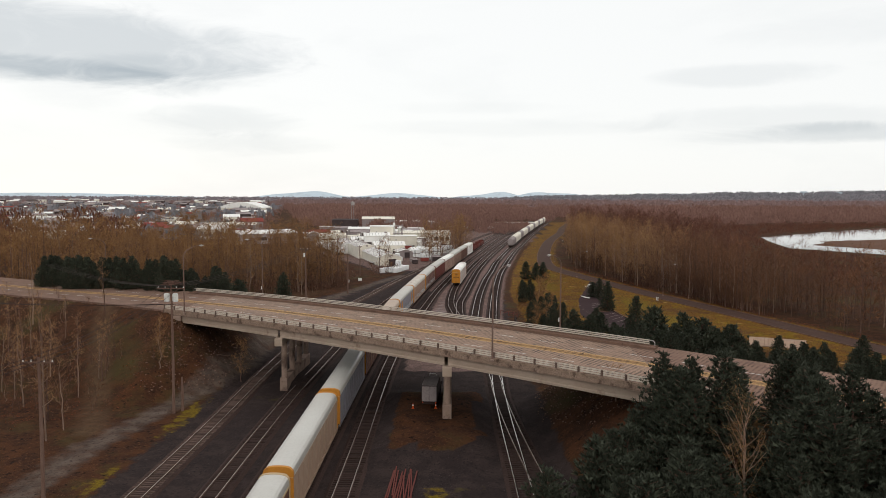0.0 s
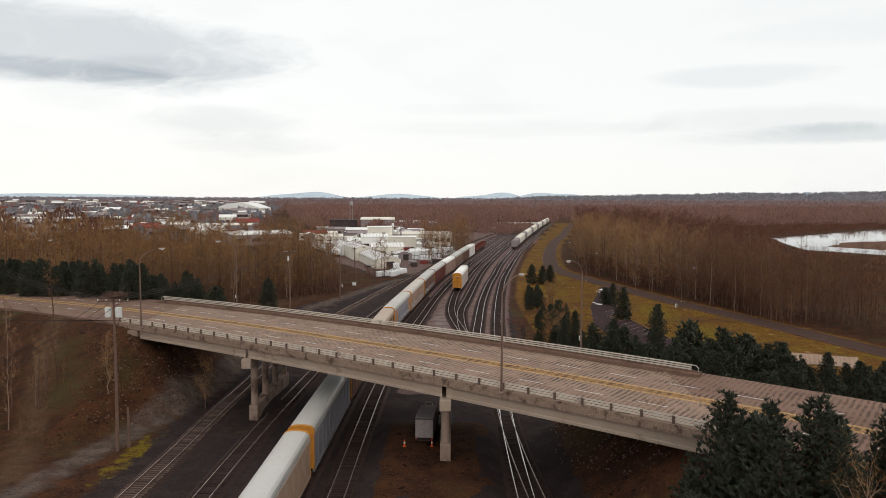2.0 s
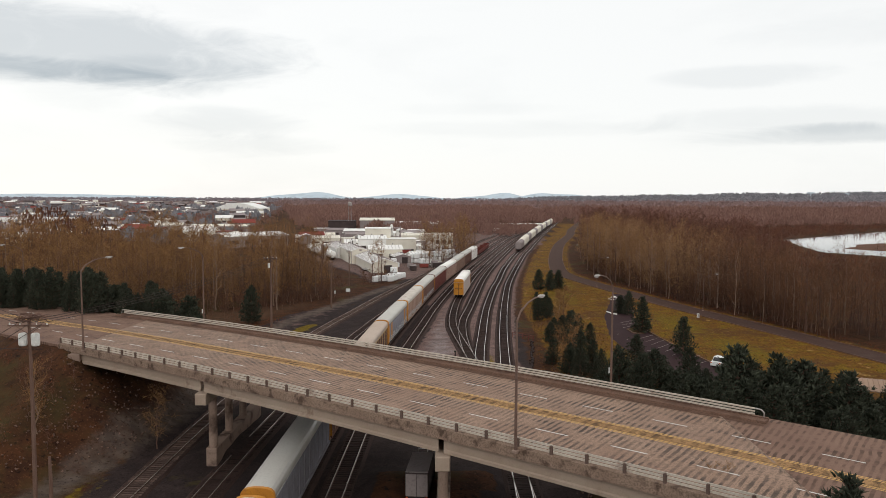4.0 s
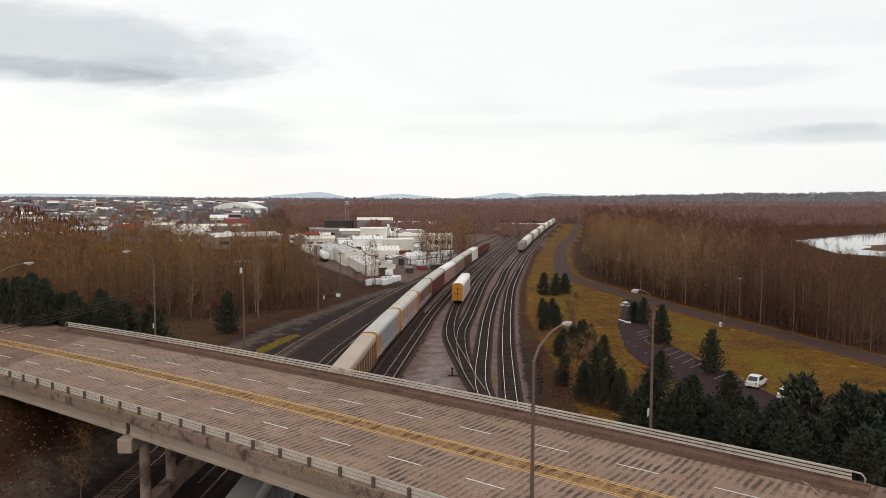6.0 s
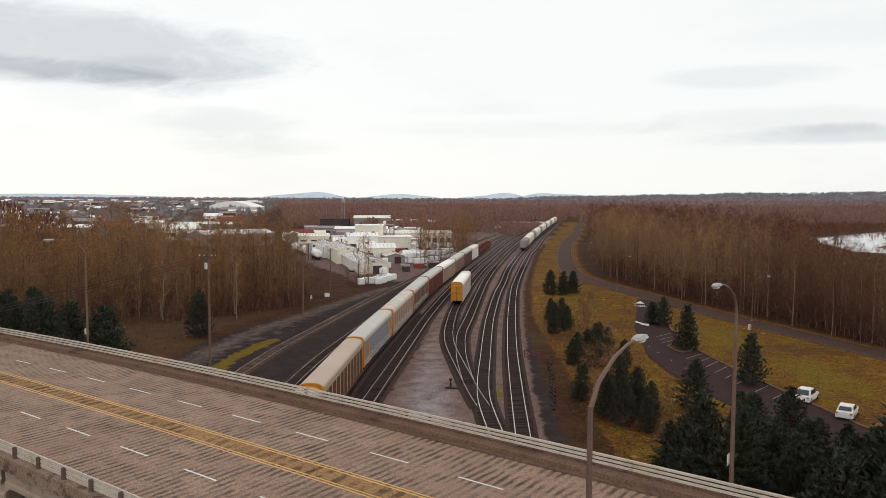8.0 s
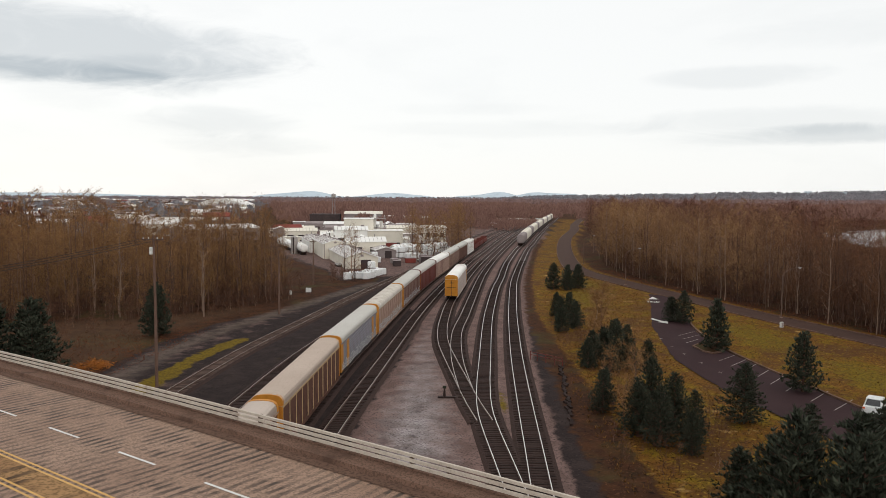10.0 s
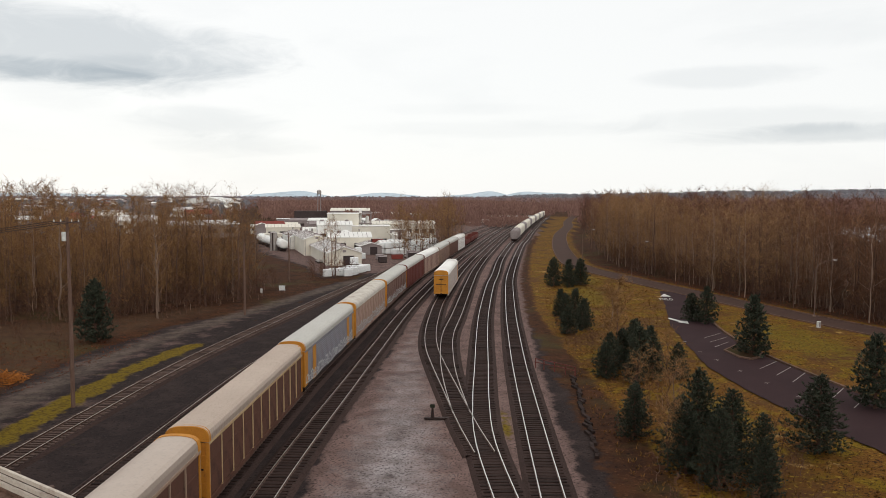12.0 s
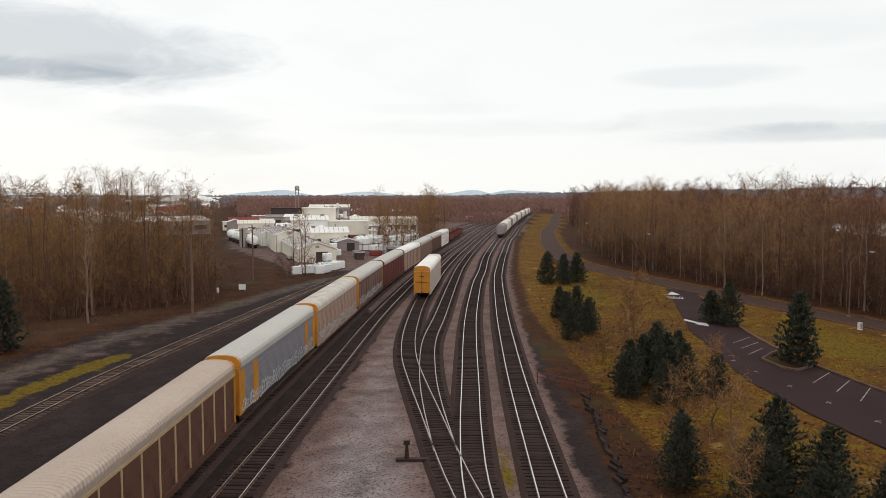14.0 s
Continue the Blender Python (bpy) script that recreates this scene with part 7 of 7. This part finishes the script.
yield_ob.matrix_basis = Matrix.LocRotScale((43.7, 232.4, -0.27), Euler((0, 0, radians(-14))), (1.0, 3.6, 1))
tagged(part("yield_triangle", Geo().add([(44.0, 237.5, -0.271), (46.0, 237.1, -0.271), (46.0, 241.4, -0.271)], [(0, 1, 2)]), PAINT_WHITE), "white yield triangle on the drive", "road marking", kind="structure")
tagged(part("turn_arrow", Geo().add([(37.6, 211.5, -0.271), (38.1, 212.6, -0.271), (39.0, 209.8, -0.271), (39.9, 209.4, -0.271), (39.3, 206.8, -0.271), (38.0, 208.6, -0.271), (38.5, 208.9, -0.271)], [(0, 6, 2, 1), (6, 5, 4, 3), (6, 3, 2)]), PAINT_WHITE), "white turn arrow on the drive", "road marking", kind="structure")
# kerbs and planted island of the lot
kerb_line = Line([(48.5, 125), (46.6, 140), (43.6, 160), (41.9, 174), (41.2, 184), (41.2, 192), (42.6, 204), (44.8, 214), (46.0, 222), (48.8, 236)], 1.0)
tagged(part("kerb", strip(kerb_line, [(-0.15, -0.38), (-0.15, -0.1), (0.12, -0.1), (0.12, -0.38)], step=2), FOOTWAY), "grey concrete kerb round the lot", "kerb", kind="structure")
isl = [(37.1, 187.4), (37.4, 183.4), (38.4, 182.2), (39.8, 183.2), (41.1, 185.6), (41.1, 191.6), (39.6, 190.4)]
g = Geo().loft([[(x, y, -0.36) for x, y in isl], [(x, y, -0.12) for x, y in isl]])
tagged(part("traffic_island", g, FOOTWAY), "kerbed planting island in the lot", "kerb", kind="structure")
polygon("island_soil", [(39.1 + (x - 39.1) * 0.86, 186.8 + (y - 186.8) * 0.9) for x, y in isl], -0.114, SOIL, "brown soil on the planting island", "soil")

box_ = thing("utility_cabinet", "small white utility cabinet on the grass", "cabinet", at=pose(57.3, 204.1, -0.38, 0, 0, 20))
part("body", Geo().box(0, 0, 0.5, 0.5, 0.4, 0.9, 0, 0.03), BOX_WHITE, box_)
part("plinth", Geo().box(0, 0, 0.02, 0.62, 0.52, 0.1, 0, 0.02), CONCRETE, box_)
part("door", Geo().box(0, -0.205, 0.52, 0.38, 0.03, 0.7, 0, 0.01), GREY_WALL, box_)
for x, y, w, h in ((-28.7, 243.2, 1.2, 0.95), (-31.7, 238.8, 0.4, 0.9)):
    sg = thing("ground_sign", "small white sign board at the yard's edge", "sign", at=pose(x, y, -0.4))
    part("board", Geo().box(0, 0, 0.5 + h / 2, w, 0.06, h, 0, 0.02), SIGN, sg)
    for sx in (-1, 1):
        part("leg", Geo().box(sx * w * 0.35, 0.05, 0.3, 0.08, 0.06, 0.7), WOOD_POLE, sg)

fence = thing("pipe_fence", "rusty low pipe fence beside the main track", "fence")
fp = [(12.8, 178.5), (13.6, 177.6), (14.6, 176.6), (15.6, 175.4), (16.4, 174.2)]
for x, y in fp:
    part("post", Geo().tube([(x, y, -0.5), (x, y, 0.75)], 0.06, 6), PANEL_RED, fence)
for z in (0.3, 0.68):
    part("bar", Geo().tube([(*p, z) for p in fp], 0.045, 6), PANEL_RED, fence)
rnd = random.Random(13)
for k in range(34):
    u = k / 33
    x, y = 16.2 - 2.6 * u + rnd.uniform(-0.2, 0.2), 174 - 24 * u
    tagged(part("old_tie", Geo().box(x, y, -0.28, 0.28, 0.95 + rnd.uniform(-0.25, 0.35), 0.24, 0.12 + rnd.uniform(-0.35, 0.35), 0.03), TIE), "rotten dark tie lying along the slope", "timber", "old ties along the slope")

# points stand and signs beside the turnout
stand = thing("switch_stand", "dark points lever stand beside the turnout", "switch stand", at=pose(1.5, 159.2, -0.3))
part("base", Geo().box(0.4, 0, 0.05, 2.2, 0.4, 0.12, 0, 0.02), DARK_STEEL, stand)
part("post", Geo().tube([(0, 0, 0.1), (0, 0, 1.0)], [0.16, 0.08], 8), DARK_STEEL, stand)
part("target", Geo().box(0, 0, 1.1, 0.4, 0.05, 0.3, 0, 0.02), NEEDLE, stand)

shelter = thing("picnic_shelter", "open shelter with a rusty ribbed roof beside the lot", "shelter", at=pose(58.5, 131.5, -0.38, 0, 0, -22))
part("roof", Geo().loft([[(-4.6, -3.4, 2.5), (4.6, -3.4, 2.5), (4.6, -3.4, 2.62), (-4.6, -3.4, 2.62)], [(-4.6, 0, 3.4), (4.6, 0, 3.4), (4.6, 0, 3.52), (-4.6, 0, 3.52)], [(-4.6, 3.4, 2.5), (4.6, 3.4, 2.5), (4.6, 3.4, 2.62), (-4.6, 3.4, 2.62)]]), PANEL_TAN, shelter)
for k in range(16):
    for sy in (-1, 1):
        part("roof_rib", Geo().loft([[(-4.5 + k * 0.6, sy * 3.4, 2.63), (-4.4 + k * 0.6, sy * 3.4, 2.63), (-4.45 + k * 0.6, sy * 3.4, 2.7)], [(-4.5 + k * 0.6, 0, 3.53), (-4.4 + k * 0.6, 0, 3.53), (-4.45 + k * 0.6, 0, 3.6)]]), PANEL_TAN, shelter)
for sx in (-4, 0, 4):
    for sy in (-2.8, 2.8):
        part("post", Geo().box(sx, sy, 1.3, 0.18, 0.18, 2.6, 0, 0.02), WOOD_POLE, shelter)

pile = Geo()
rnd = random.Random(31)
for k in range(260):
    a, r = rnd.uniform(0, 6.28), rnd.random() ** 0.6
    p = Vector((-42.6 + 2.2 * r * math.cos(a), 172.4 + 2.6 * r * math.sin(a), -0.35 + 1.1 * (1 - r) * rnd.random()))
    pile.tube([p, p + Vector((rnd.uniform(-0.9, 0.9), rnd.uniform(-0.9, 0.9), rnd.uniform(-0.1, 0.4)))], 0.035, 3)
tagged(part("branch_heap", pile, ORANGE_BRUSH), "heap of orange-brown cut branches beside the lane", "branch heap")

# broken stone on the slopes under the bridge ends
for poly, n_ in (([(13, 112), (12, 92), (17, 78), (24, 76), (24, 92), (22, 108)], 900), ([(-43, 128), (-44, 104), (-37, 98), (-33, 108), (-33, 126)], 420)):
    rr = random.Random(n_)
    vs, fs = [], []
    xs_, ys_ = [p[0] for p in poly], [p[1] for p in poly]
    while len(fs) < n_ * 8:
        x, y = rr.uniform(min(xs_), max(xs_)), rr.uniform(min(ys_), max(ys_))
        if not inside(x, y, poly) or land(x, y) < 0.0:
            continue
        r, a, o = rr.uniform(0.06, 0.17), rr.uniform(0, 6.28), len(vs)
        z = land(x, y) + 0.05
        vs += [(x + r * math.cos(a + q * 1.57) * rr.uniform(0.7, 1.2), y + r * math.sin(a + q * 1.57) * rr.uniform(0.7, 1.2), z) for q in range(4)] + [(x, y, z + r * rr.uniform(0.5, 0.9)), (x, y, z - r)]
        fs += [(o + q, o + (q + 1) % 4, o + 4) for q in range(4)] + [(o + (q + 1) % 4, o + q, o + 5) for q in range(4)]
    tagged(bulk("broken_stone", vs, fs, STONE), "broken grey stones on the slope under the bridge", "stones", kind="stuff")
